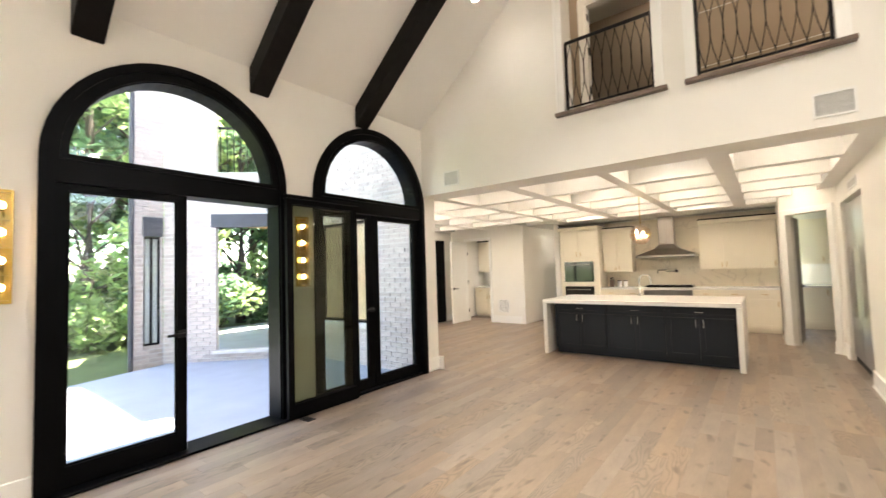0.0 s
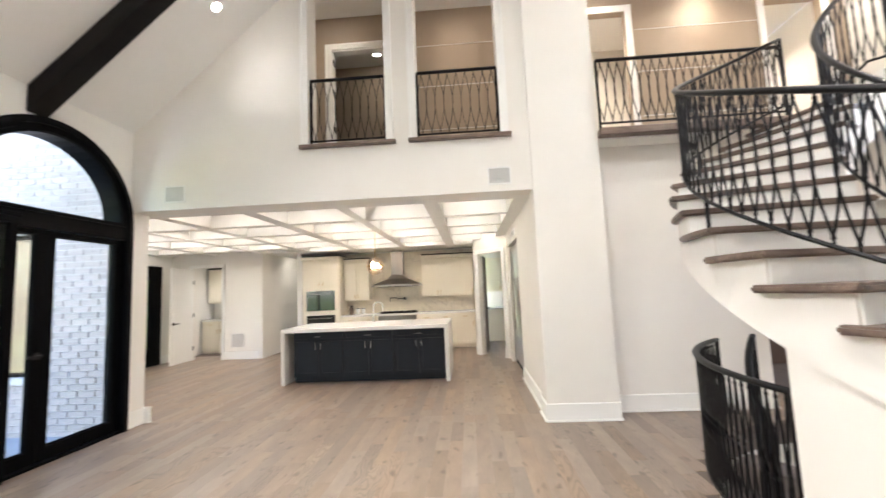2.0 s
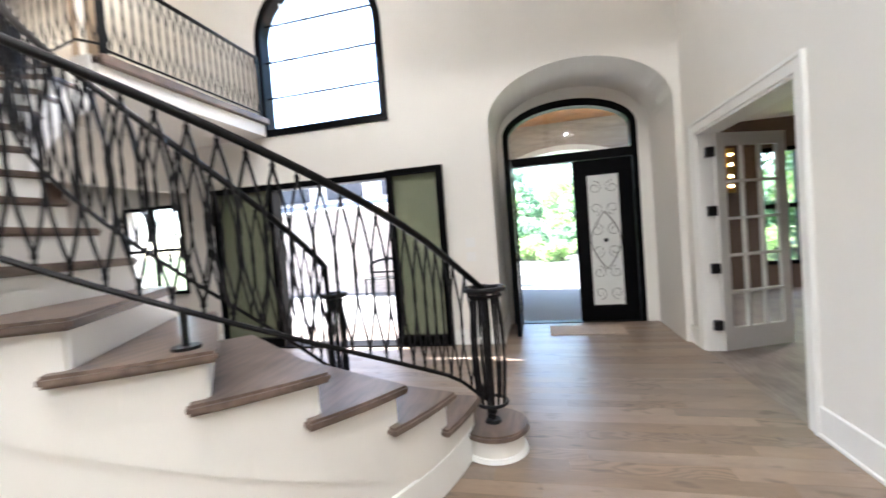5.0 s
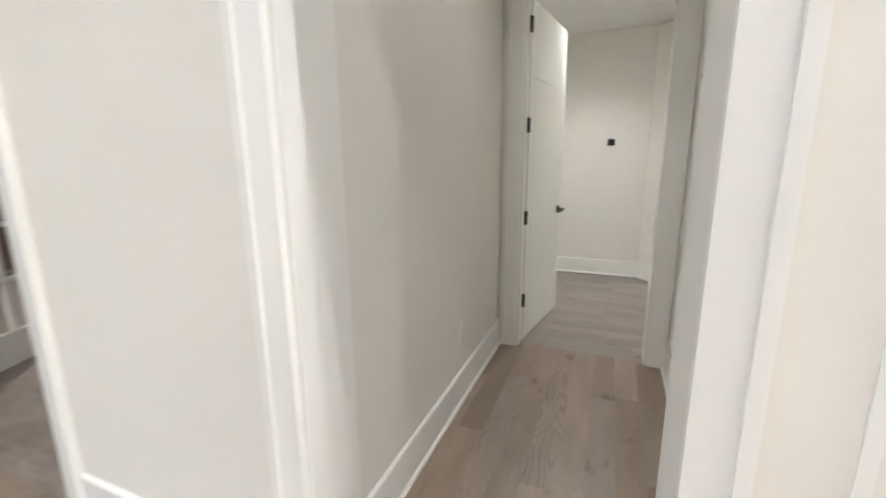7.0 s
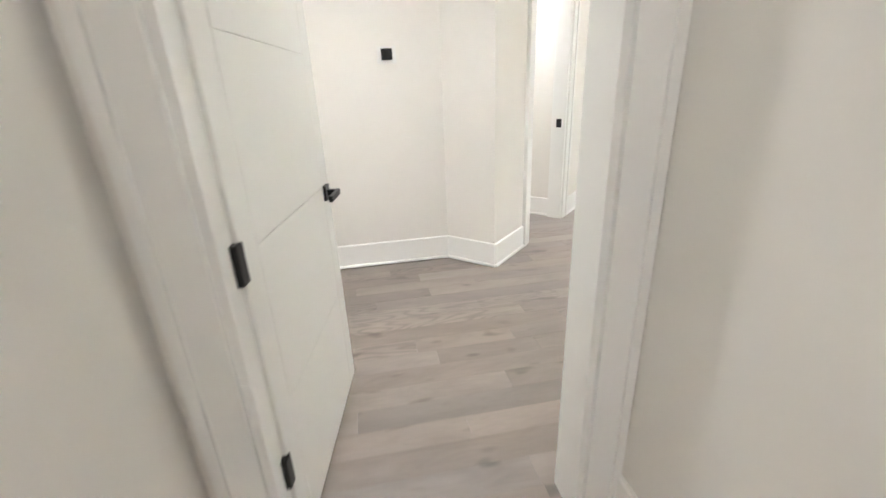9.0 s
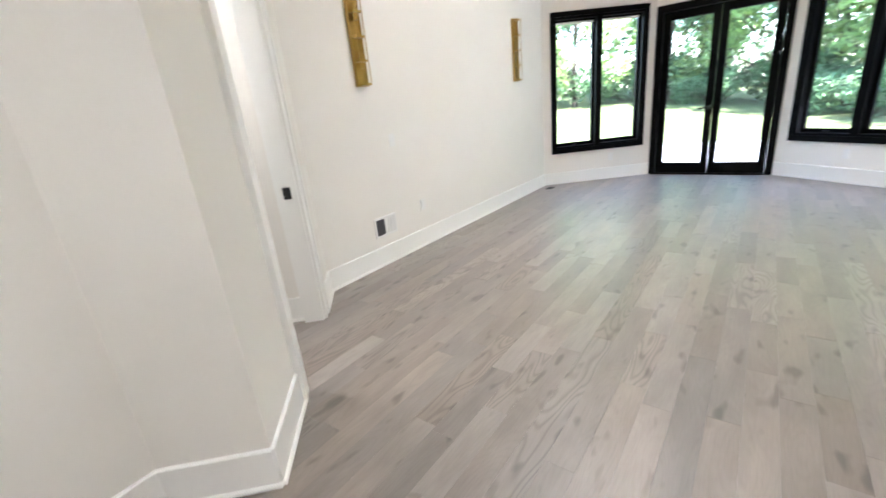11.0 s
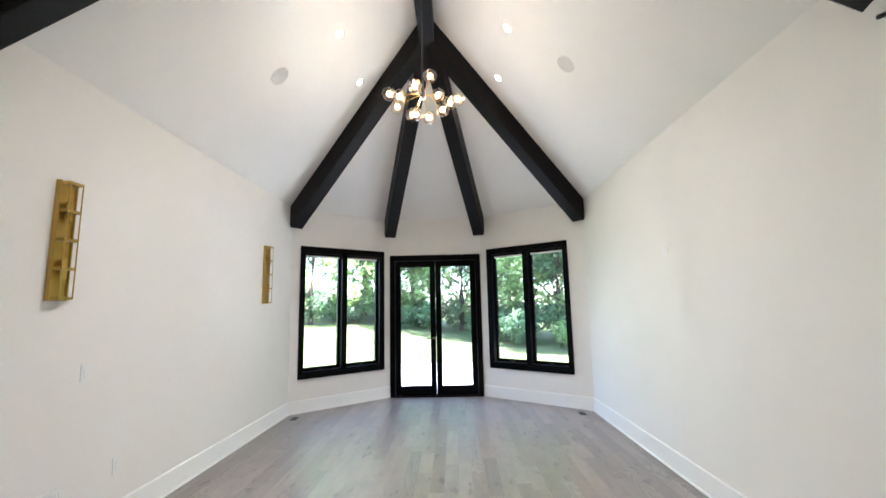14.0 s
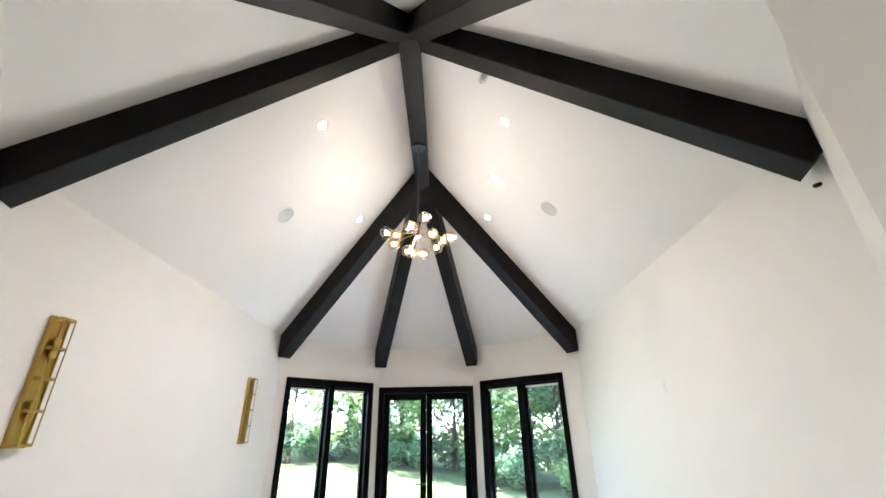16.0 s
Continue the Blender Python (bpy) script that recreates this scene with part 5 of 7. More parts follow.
WALLF, LOWF, UPF = NK - 0.004, 9.76, 10.04
tower = thing("oven_tower", "cream tall cabinet with two built-in ovens", "cabinet")
part("body", box(-2.58, -1.60, LOWF, WALLF, 0.10, 2.36), CABINET, tower)
part("plinth", box(-2.58, -1.60, LOWF + 0.05, WALLF, 0.006, 0.10), CABINET, tower)
shaker(tower, "cabinet_door", -2.55, -2.10, LOWF, 1.66, 2.33, CABINET, (-2.14, 1.75, True))
shaker(tower, "cabinet_door", -2.08, -1.63, LOWF, 1.66, 2.33, CABINET, (-2.04, 1.75, True))
shaker(tower, "drawer_front", -2.55, -1.63, LOWF, 0.12, 0.40, CABINET, (-2.09, 0.27, False), None, True)
part("crown", box(-2.62, -1.585, LOWF - 0.05, WALLF, 2.36, 2.45, 0.012), CABINET, tower)
part("light_rail", box(-2.60, -1.59, LOWF - 0.03, WALLF, 2.452, 2.478), BLACK, tower)
for z0, z1 in ((1.06, 1.56), (0.44, 0.94)):
    ov = part("oven", box(-2.47, -1.74, LOWF - 0.025, LOWF, z0, z1, 0.004), OVEN, tower, "black glass built-in oven")
    part("oven_glass", box(-2.43, -1.78, LOWF - 0.032, LOWF - 0.026, z0 + 0.06, z1 - 0.10, 0.002), OVEN, ov)
    part("handle", cylinder((-2.40, LOWF - 0.065, z1 - 0.075), (-1.81, LOWF - 0.065, z1 - 0.075), 0.009), STEEL, ov)
    part("control_panel", box(-2.43, -1.78, LOWF - 0.031, LOWF - 0.026, z1 - 0.06, z1 - 0.015), OVEN, ov)


def wall_unit(x0, x1, z0, z1, doors, label):
    t = thing("wall_cabinet", label, "cabinet", group="wall cabinets")
    part("body", box(x0, x1, UPF, WALLF, z0, z1), CABINET, t)
    w = (x1 - x0) / doors
    for k in range(doors):
        left = k % 2 == 0
        hx = x0 + w * (k + 1) - 0.04 if left else x0 + w * k + 0.04
        shaker(t, "cabinet_door", x0 + w * k + 0.004, x0 + w * (k + 1) - 0.004, UPF, z0 + 0.01, z1 - 0.01, CABINET, (hx, z0 + 0.10, True))
    part("crown", box(x0 - 0.005, x1 + 0.03, UPF - 0.05, WALLF, z1, z1 + 0.09, 0.012), CABINET, t)
    part("light_rail", box(x0, x1 + 0.02, UPF - 0.035, WALLF, z1 + 0.0915, z1 + 0.12), BLACK, t)
    return t


wall_unit(-1.575, -0.90, 1.28, 2.27, 2, "cream two-door wall cabinet with dark top strip")
wall_unit(0.50, 1.84, 1.30, 2.29, 3, "cream three-door wall cabinet with dark top strip")
for x0, x1, n, lab in ((-1.58, -0.62, 2, "cream base cabinets beside the ovens"), (0.36, 1.84, 3, "cream base cabinets below the worktop")):
    t = thing("base_cabinet", lab, "cabinet", group="base cabinets")
    part("body", box(x0, x1, LOWF, WALLF, 0.10, 0.868), CABINET, t)
    part("plinth", box(x0, x1, LOWF + 0.05, WALLF, 0.006, 0.10), CABINET, t)
    w = (x1 - x0) / n
    for k in range(n):
        a, b = x0 + w * k + 0.006, x0 + w * (k + 1) - 0.006
        shaker(t, "drawer_front", a, b, LOWF, 0.70, 0.855, CABINET, ((a + b) / 2, 0.78, False), None, True)
        shaker(t, "cabinet_door", a, b, LOWF, 0.12, 0.685, CABINET, (b - 0.04 if k % 2 == 0 else a + 0.04, 0.60, True))
solid("worktop", box(-1.58, 1.85, LOWF - 0.03, WALLF, 0.87, 0.91, 0.004), QUARTZ, "white quartz worktop along the back wall", "worktop")
solid("backsplash", box(-1.60, 1.855, NK - 0.018, NK - 0.003, 0.9115, 2.52), MARBLE, "veined cream stone backsplash behind the range", "backsplash", "structure")
hood = thing("range_hood", "brushed steel chimney hood above the range", "hood")
bm = bmesh.new()
rings = []
for f, w, d, z in ((0, 0.62, 0.50, 1.60), (1, 0.62, 0.50, 1.65), (2, 0.46, 0.40, 1.72), (3, 0.26, 0.28, 1.80), (4, 0.165, 0.21, 1.90), (5, 0.16, 0.20, 1.95)):
    rings.append([bm.verts.new((-0.17 + sx * w, y, z)) for sx, y in ((-1, WALLF - d), (1, WALLF - d), (1, WALLF), (-1, WALLF))])
for p, q in zip(rings, rings[1:]):
    for k in range(4):
        bm.faces.new((p[k], p[(k + 1) % 4], q[(k + 1) % 4], q[k]))
bm.faces.new(rings[0]), bm.faces.new(rings[-1])
part("canopy", bm, STEEL, hood)
part("chimney", box(-0.33, -0.01, WALLF - 0.21, WALLF, 1.945, SOFFIT + 0.0, 0.004), STEEL, hood)
part("filter", box(-0.70, 0.36, WALLF - 0.44, WALLF - 0.05, 1.588, 1.599), DARK, hood)
rg = thing("range_cooker", "black gas range set between the base cabinets", "range")
part("body", box(-0.615, 0.355, LOWF - 0.02, WALLF, 0.02, 0.86, 0.006), STEEL, rg)
part("oven_glass", box(-0.50, 0.24, LOWF - 0.028, LOWF - 0.021, 0.30, 0.66), OVEN, rg)
part("handle", cylinder((-0.52, LOWF - 0.07, 0.74), (0.26, LOWF - 0.07, 0.74), 0.012), STEEL, rg)
hob = thing("cooktop", "black gas cooktop with iron grates on the worktop", "cooktop", (-0.13, 10.08, 0.91))
part("plate", box(-0.48, 0.48, -0.24, 0.24, 0.0, 0.012, 0.003), OVEN, hob)
for x in (-0.32, 0.0, 0.32):
    g = bmesh.new()
    for dx in (-0.13, 0.0, 0.13):
        box(x + dx - 0.007, x + dx + 0.007, -0.22, 0.22, 0.03, 0.046, 0, g)
    for dy in (-0.2, 0, 0.2):
        box(x - 0.14, x + 0.14, dy - 0.007, dy + 0.007, 0.014, 0.045, 0, g)
    part("grate", g, IRON, hob)
    for dy in (-0.11, 0.11):
        part("burner", cylinder((x, dy, 0.012), (x, dy, 0.028), 0.045, 0.04, 14), DARK, hob)
pf = thing("pot_filler", "black folding pot filler tap on the backsplash", "faucet", (-0.02, NK - 0.02, 1.27))
part("plate", cylinder((0, 0, 0), (0, -0.02, 0), 0.035), HARDWARE, pf)
part("arm", tube([(0, -0.02, 0), (0, -0.06, 0), (-0.20, -0.07, 0.0), (-0.20, -0.07, 0.03), (-0.38, -0.11, 0.03), (-0.38, -0.11, -0.05)], 0.012, 8), HARDWARE, pf)
part("valve", cylinder((-0.02, -0.045, 0.0), (-0.02, -0.045, 0.05), 0.012), HARDWARE, pf)
# small appliance and canisters near the ovens
cm = thing("coffee_canister", "small white canister on the worktop", "canister", (-1.10, 10.14, 0.91), group="canisters")
part("jar", cylinder((0, 0, 0), (0, 0, 0.14), 0.05, 0.048, 16), PLASTIC, cm)
part("lid", cylinder((0, 0, 0.14), (0, 0, 0.16), 0.052, 0.046, 16), HARDWARE, cm)
copy_thing(cm, pose(-1.25, 10.17, 0.91))
bk = thing("knife_block", "dark wooden knife block on the worktop", "knife block", (-1.42, 10.14, 0.91), 8)
part("block", box(-0.05, 0.05, -0.08, 0.08, 0, 0.17, 0.008), TREAD, bk)
for k in range(3):
    part("knife_handle", box(-0.035 + 0.03 * k, -0.018 + 0.03 * k, -0.03, 0.0, 0.17, 0.24, 0.003), HARDWARE, bk)
# bar niche behind the open door
bar = thing("bar_cabinet", "cream bar cabinet with an upper cupboard", "cabinet")
part("body", box(-5.60, -3.6, 10.25, 10.845, 0.10, 0.868), CABINET, bar)
part("plinth", box(-5.60, -3.6, 10.30, 10.845, 0.006, 0.10), CABINET, bar)
part("worktop", box(-5.62, -3.58, 10.22, 10.845, 0.87, 0.91, 0.004), QUARTZ, bar)
for k in range(4):
    a = -5.59 + 0.49 * k
    shaker(bar, "drawer_front", a, a + 0.48, 10.25, 0.70, 0.855, CABINET, (a + 0.24, 0.78, False), None, True)
    shaker(bar, "cabinet_door", a, a + 0.48, 10.25, 0.12, 0.685, CABINET, (a + 0.44 if k % 2 == 0 else a + 0.04, 0.60, True))
bar2 = thing("wall_cabinet", "cream bar wall cabinet with dark top strip", "cabinet", group="wall cabinets")
part("body", box(-5.60, -3.6, 10.50, 10.845, 1.35, 2.30), CABINET, bar2)
part("light_rail", box(-5.60, -3.6, 10.47, 10.845, 2.302, 2.34), BLACK, bar2)
for k in range(4):
    a = -5.59 + 0.49 * k
    shaker(bar2, "cabinet_door", a, a + 0.48, 10.50, 1.37, 2.28, CABINET, (a + 0.44 if k % 2 == 0 else a + 0.04, 1.46, True))
# pantry cabinets seen past the diagonal doorway
pan = thing("pantry_cabinet", "white pantry cabinet with an upper cupboard", "cabinet")
part("body", box(2.1, 4.3, 10.75, 11.395, 0.10, 0.868), CABINET, pan)
part("plinth", box(2.1, 4.3, 10.80, 11.395, 0.006, 0.10), CABINET, pan)
part("worktop", box(2.1, 4.3, 10.72, 11.395, 0.87, 0.91, 0.004), QUARTZ, pan)
for k in range(4):
    a = 2.12 + 0.54 * k
    shaker(pan, "cabinet_door", a, a + 0.53, 10.75, 0.12, 0.855, CABINET, (a + 0.48 if k % 2 == 0 else a + 0.05, 0.76, True))
pan2 = thing("wall_cabinet", "white pantry wall cabinet", "cabinet", group="wall cabinets")
part("body", box(2.1, 4.3, 11.02, 11.395, 1.35, 2.30), CABINET, pan2)
for k in range(4):
    a = 2.12 + 0.54 * k
    shaker(pan2, "cabinet_door", a, a + 0.53, 11.02, 1.36, 2.29, CABINET, (a + 0.48 if k % 2 == 0 else a + 0.05, 1.45, True))
# tall fridge in the side wall
fg = thing("refrigerator", "brushed steel two-door refrigerator built into the wall", "refrigerator")
part("body", box(2.60, 3.25, 6.05, 7.57, 0.01, 2.22), STEEL, fg)
for y0, y1, hy in ((6.06, 6.805, 6.75), (6.815, 7.56, 6.87)):
    d = part("fridge_door", box(2.565, 2.5995, y0, y1, 0.10, 2.21, 0.004), STEEL, fg)
    part("handle", cylinder((2.52, hy, 0.7), (2.52, hy, 1.6), 0.011), STEEL, d)
part("grille", box(2.58, 2.5995, 6.06, 7.56, 0.012, 0.095), DARK, fg)
# globe pendant above the island
pd = thing("globe_pendant", "clear glass globe pendant with glowing bulbs above the island", "pendant lamp", (0.03, 6.75, 1.95))
part("rod", cylinder((0, 0, 0.15), (0, 0, SOFFIT + 0.255 - 1.95), 0.006, sides=8), BRASS, pd)
part("ceiling_plate", cylinder((0, 0, SOFFIT + 0.24 - 1.95), (0, 0, SOFFIT + 0.259 - 1.95), 0.06), BRASS, pd)
pane("globe", ball((0, 0, 0), 0.165, None, 24), pd, CUTGLASS)
for k in range(5):
    a = 2 * math.pi * k / 5
    part("bulb", ball((0.07 * math.cos(a), 0.07 * math.sin(a), -0.03 + 0.06 * (k % 2)), 0.021, None, 10), BULB, pd, "glowing warm bulb")
part("cage", tube([(0.166 * math.cos(2 * math.pi * k / 30), 0.166 * math.sin(2 * math.pi * k / 30), 0) for k in range(31)], 0.004, 5), BRASS, pd)


# ---- lamps and fittings ----
def recessed(p, normal, watts, size=0.115, colour=(1.0, 0.965, 0.91), label="small round recessed ceiling light, seen or added as fill, switched on", spread=130):
    """A downlight: trim ring, lens and the lamp itself just under the lens."""
    n = Vector(normal).normalized()
    m = Matrix.Translation(p) @ n.to_track_quat("-Z", "Y").to_matrix().to_4x4()
    t = new("recessed_light")
    t.matrix_basis = m
    t.empty_display_size = 0.05
    tagged(t, label, "ceiling light", "recessed lights")
    bm = sheet([(size * 0.62 * math.cos(2 * math.pi * k / 24), size * 0.62 * math.sin(2 * math.pi * k / 24)) for k in range(24)], [[(size * 0.47 * math.cos(2 * math.pi * k / 24), size * 0.47 * math.sin(2 * math.pi * k / 24)) for k in range(24)]], lambda a, b, d: (a, b, -d), 0.006)
    part("trim_ring", bm, PLASTIC, t)
    part("lens", cylinder((0, 0, 0.0), (0, 0, -0.003), size * 0.46, sides=20), DOWNLIGHT, t)
    lamp = new("downlight_lamp", bpy.data.lights.new("downlight_lamp", "AREA"))
    lamp.data.shape, lamp.data.size, lamp.data.energy, lamp.data.color = "DISK", size * 0.9, watts * LAMP_SCALE, colour
    lamp.data.spread = radians(spread)
    lamp.parent = t
    drop = 0.01 + size * 0.45 * math.hypot(n.x, n.y)
    aim = Vector((n.x * 0.5, n.y * 0.5, n.z)).normalized().to_track_quat("-Z", "Y").to_matrix().to_4x4()
    lamp.matrix_basis = m.inverted() @ Matrix.Translation(Vector(p) + n * drop) @ aim
    return t


def coffer_light(p, watts, down):
    """A shallow opal dome added in the top of a ceiling well as fill light; its lamp sits just below the dome, and
    shines down where down is true.
    """
    t = thing("coffer_light", "small opal dome added to brighten a ceiling well", "ceiling light", p, group="coffer lights")
    part("trim_ring", cylinder((0, 0, 0), (0, 0, -0.012), 0.075, 0.07, 20), PLASTIC, t)
    part("dome", cylinder((0, 0, -0.0121), (0, 0, -0.05), 0.055, 0.03, 18), DOWNLIGHT, t, "added glowing dome")
    lamp = new("coffer_fill_lamp", bpy.data.lights.new("coffer_fill_lamp", "AREA" if down else "POINT"))
    lamp.data.energy, lamp.data.color = watts * LAMP_SCALE, (1.0, 0.87, 0.73)
    if down:
        lamp.data.shape, lamp.data.size, lamp.data.spread = "DISK", 0.06, radians(165)
    else:
        lamp.data.shadow_soft_size = 0.03
    lamp.parent = t
    lamp.location = (0, 0, -0.056) if down else (0, 0, -0.235)


SL = (PITCH, 0, -1)
for y, w in ((-1.9, 50), (0.8, 52), (3.43, 2.0)):
    recessed((-0.94, y, roof_z(-0.94)), SL, w, spread=120), recessed((1.5, y, roof_z(1.5)), SL, w, spread=120)
for x in (3.84, 5.45, 7.06):
    recessed((x, 5.13, TOP), (0, 0, -1), 9, 0.14, (1.0, 0.86, 0.68))
for x in (-0.2, 1.7):
    recessed((x, 4.9, TOP), (0, 0, -1), 3, 0.14, (1.0, 0.80, 0.58))
# unseen lamps added to set how bright the upper rooms look
for x, w in ((0.2, 0.6), (3.6, 42), (6.5, 26)):
    recessed((x, 6.6, TOP), (0, 0, -1), w, 0.14, (1.0, 0.86, 0.68))
# added fill lights, one to a well, for the wells and cabinets
for i, (x0, x1) in enumerate(XS):
    for j, (y0, y1) in enumerate(YS):
        if j < 4 or i > 2:
            coffer_light(((x0 + x1) / 2, (y0 + y1) / 2, SOFFIT + 0.26), 3.4 if (i + j) % 2 else 1.0, (i + j) % 2 == 1)
# unseen fill lamps added for the hall, vestibule and closed side rooms
for p, w in (((3.77, -3.5, 2.75), 1.0), ((3.9, -5.6, 2.75), 11), ((2.75, -7.9, 2.75), 15), ((2.5, -3.2, 2.75), 2), ((-4.6, 9.95, SOFFIT - 0.002), 11), ((3.0, 9.7, SOFFIT - 0.002), 1.5), ((-3.0, 10.6, SOFFIT - 0.002), 0.6), ((6.6, 5.9, 2.93), 8), ((8.5, -4.5, 3.0), 38)):
    recessed(p, (0, 0, -1), w)
for x in (0.42, -0.50, -1.42):
    for y, n in ((-6.52, (0, PITCH, -1)), (-4.79, (0, -PITCH, -1))):
        recessed((x, y, B_EAVE + (B_RIDGE - B_EAVE) / 2.265 * (2.265 - abs(y - BC))), n, 9, 0.085, (1.0, 0.975, 0.95), spread=100)
for y, n in ((-7.09, (0, PITCH, -1)), (-4.25, (0, -PITCH, -1))):
    z = B_EAVE + (B_RIDGE - B_EAVE) / 2.265 * (2.265 - abs(y - BC))
    sp = new("ceiling_speaker")
    sp.matrix_basis = Matrix.Translation((-0.42, y, z)) @ Vector(n).normalized().to_track_quat("-Z", "Y").to_matrix().to_4x4()
    tagged(sp, "round white speaker grille flush in the sloped ceiling", "speaker", "ceiling speakers")
    part("rim", cylinder((0, 0, 0), (0, 0, -0.006), 0.105, sides=28), PLASTIC, sp)
    part("grille", cylinder((0, 0, -0.0061), (0, 0, -0.008), 0.096, sides=28), GRILLE, sp)
sd = thing("smoke_detector", "small white smoke detector on the bedroom ceiling", "smoke detector", (0.78, -5.02, B_EAVE + (B_RIDGE - B_EAVE) / 2.265 * (2.265 - 0.64)))
sd.rotation_euler = (math.atan(PITCH), 0, 0)
part("base", cylinder((0, 0, 0), (0, 0, -0.02), 0.06, 0.055, 20), PLASTIC, sd)
part("sensor", cylinder((0, 0, -0.02), (0, 0, -0.045), 0.04, 0.03, 20), PLASTIC, sd)


def sconce(name, place, a, b0, b1, label, lit):
    """A brass channel sconce: back plate with raised edges, five cross plates, paired sockets and, where lit, bulbs behind a glass front."""
    t = thing(name, label, "wall lamp", group="wall sconces")
    h = b1 - b0
    part("back_plate", sheet(rect(a - 0.062, a + 0.062, b0, b1), [], place, 0.022), BRASS, t)
    for s in (-1, 1):
        part("edge_rail", sheet(rect(a + s * 0.058 - 0.004, a + s * 0.058 + 0.004, b0 + 0.002, b1 - 0.002), [], lambda p, q, d: place(p, q, 0.0221 + d), 0.012), BRASS, t)
    for f in (0.02, 0.26, 0.5, 0.74, 0.98):
        z = b0 + h * f
        part("cross_plate", sheet(rect(a - 0.050, a + 0.050, z - 0.009, z + 0.009), [], lambda p, q, d: place(p, q, 0.0222 + d), 0.056), BRASS, t)
    for s in (-1, 1):
        part("front_rail", sheet(rect(a + s * 0.046 - 0.003, a + s * 0.046 + 0.003, b0 + h * 0.012, b1 - h * 0.012), [], lambda p, q, d: place(p, q, 0.0783 + d), 0.005), BRASS, t)
    for f in (0.26, 0.74):
        for s in (-1, 1):
            z = b0 + h * f
            part("lamp_holder", cylinder(place(a, z + s * 0.010, 0.050), place(a, z + s * 0.062, 0.050), 0.019, 0.019, 14), BRASS, t)
            if lit:
                part("bulb", ball(place(a, z + s * 0.088, 0.050), 0.026, None, 12), BULB, t, "glowing warm bulb")
    if lit:
        pane("glass_front", sheet(rect(a - 0.046, a + 0.046, b0 + h * 0.035, b1 - h * 0.035), [], lambda p, q, d: place(p, q, 0.0786 + d), 0.003), t, PANE)
    return t


west_in = lambda a, b, d: (WEST + d, a, b)
sconce("wall_sconce", west_in, -0.315, 1.34, 2.09, "brass bar sconce with glowing bulbs beside the patio door", True)
sconce("wall_sconce", west_in, 1.905, 1.34, 2.09, "brass bar sconce with glowing bulbs behind the sliding leaf", True)
bl_in = lambda a, b, d: (a, BL + d, b)
sconce("wall_sconce", bl_in, 0.84, 1.64, 2.41, "unlit brass bar sconce on the bedroom wall", False)
sconce("wall_sconce", bl_in, -2.06, 1.64, 2.41, "unlit brass bar sconce near the bay", False)
sconce("wall_sconce", lambda a, b, d: (10.99 - d, a, b), -4.15, 1.75, 2.55, "brass bar sconce with glowing bulbs in the study", True)


def grille_plate(name, place, a0, a1, b0, b1, label, slats=8, vertical=True, mat=None, backing=None, rim=None):
    t = thing(name, label, "vent")
    part("frame", sheet(rect(a0, a1, b0, b1), [rect(a0 + 0.018, a1 - 0.018, b0 + 0.018, b1 - 0.018)], place, 0.012), rim or PLASTIC, t)
    # flat sheet; its default dark colour stands in for the duct's shade
    part("backing", sheet(rect(a0 + 0.018, a1 - 0.018, b0 + 0.018, b1 - 0.018), [], place, 0.002), backing or DARK, t)
    lo, hi = (a0, a1) if vertical else (b0, b1)
    n = slats
    for k in range(n):
        c = lo + 0.018 + (hi - lo - 0.036) * (k + 0.5) / n
        w = (hi - lo - 0.036) / n * 0.33
        r = rect(c - w, c + w, b0 + 0.018, b1 - 0.018) if vertical else rect(a0 + 0.018, a1 - 0.018, c - w, c + w)
        part("slat", sheet(r, [], lambda a, b, d: place(a, b, 0.0025 + d), 0.007), mat or PLASTIC, t)
    return t


head_in = lambda a, b, d: (a, HEAD - d, b)
grille_plate("air_vent", head_in, -1.89, -1.63, 2.64, 2.85, "white square air vent on the header wall", 9, False, GRILLE, GRILLE)
grille_plate("air_vent", head_in, 2.01, 2.28, 2.63, 2.84, "white square air vent on the header wall", 9, False, GRILLE, GRILLE)
grille_plate("return_vent", lambda a, b, d: (a, 9.13 - d, b), -4.12, -3.78, 0.28, 0.62, "white return air grille low on the kitchen wall", 10)
# this half's shade between the slats is put into their dark colour
two_way = grille_plate("wall_vent", bl_in, 0.80, 0.95, 0.285, 0.475, "white two-way wall vent above the bedroom baseboard, one half's shade in dark slats", 6, True, ROOF)
part("frame", sheet(rect(0.66, 0.80, 0.285, 0.475), [rect(0.678, 0.795, 0.303, 0.457)], bl_in, 0.012), PLASTIC, two_way)
part("backing", sheet(rect(0.678, 0.795, 0.303, 0.457), [], bl_in, 0.002), GRILLE, two_way)
for k in range(6):
    c = 0.678 + 0.117 * (k + 0.5) / 6
    part("slat", sheet(rect(c - 0.008, c + 0.008, 0.303, 0.457), [], lambda a, b, d: bl_in(a, b, 0.0025 + d), 0.007), PLASTIC, two_way)
for x, y in ((-2.77, -7.74), (-2.83, -3.62), (-2.13, 1.84)):
    grille_plate("floor_register", lambda a, b, d: (x + a, y + b, 0.001 + d * 0.5), -0.075, 0.075, -0.045, 0.045, "small dark floor register set in the planks", 6, True, HARDWARE, None, HARDWARE)
grille_plate("ceiling_vent", lambda a, b, d: (a, b, TOP - d), 4.52, 4.88, 5.02, 5.22, "slatted vent in the upper hall ceiling", 8, False, GRILLE)
grille_plate("wall_vent", lambda a, b, d: (2.536 - d, a, b), 6.2, 6.8, 2.33, 2.45, "narrow slot vent above the refrigerator", 6, False, GRILLE)


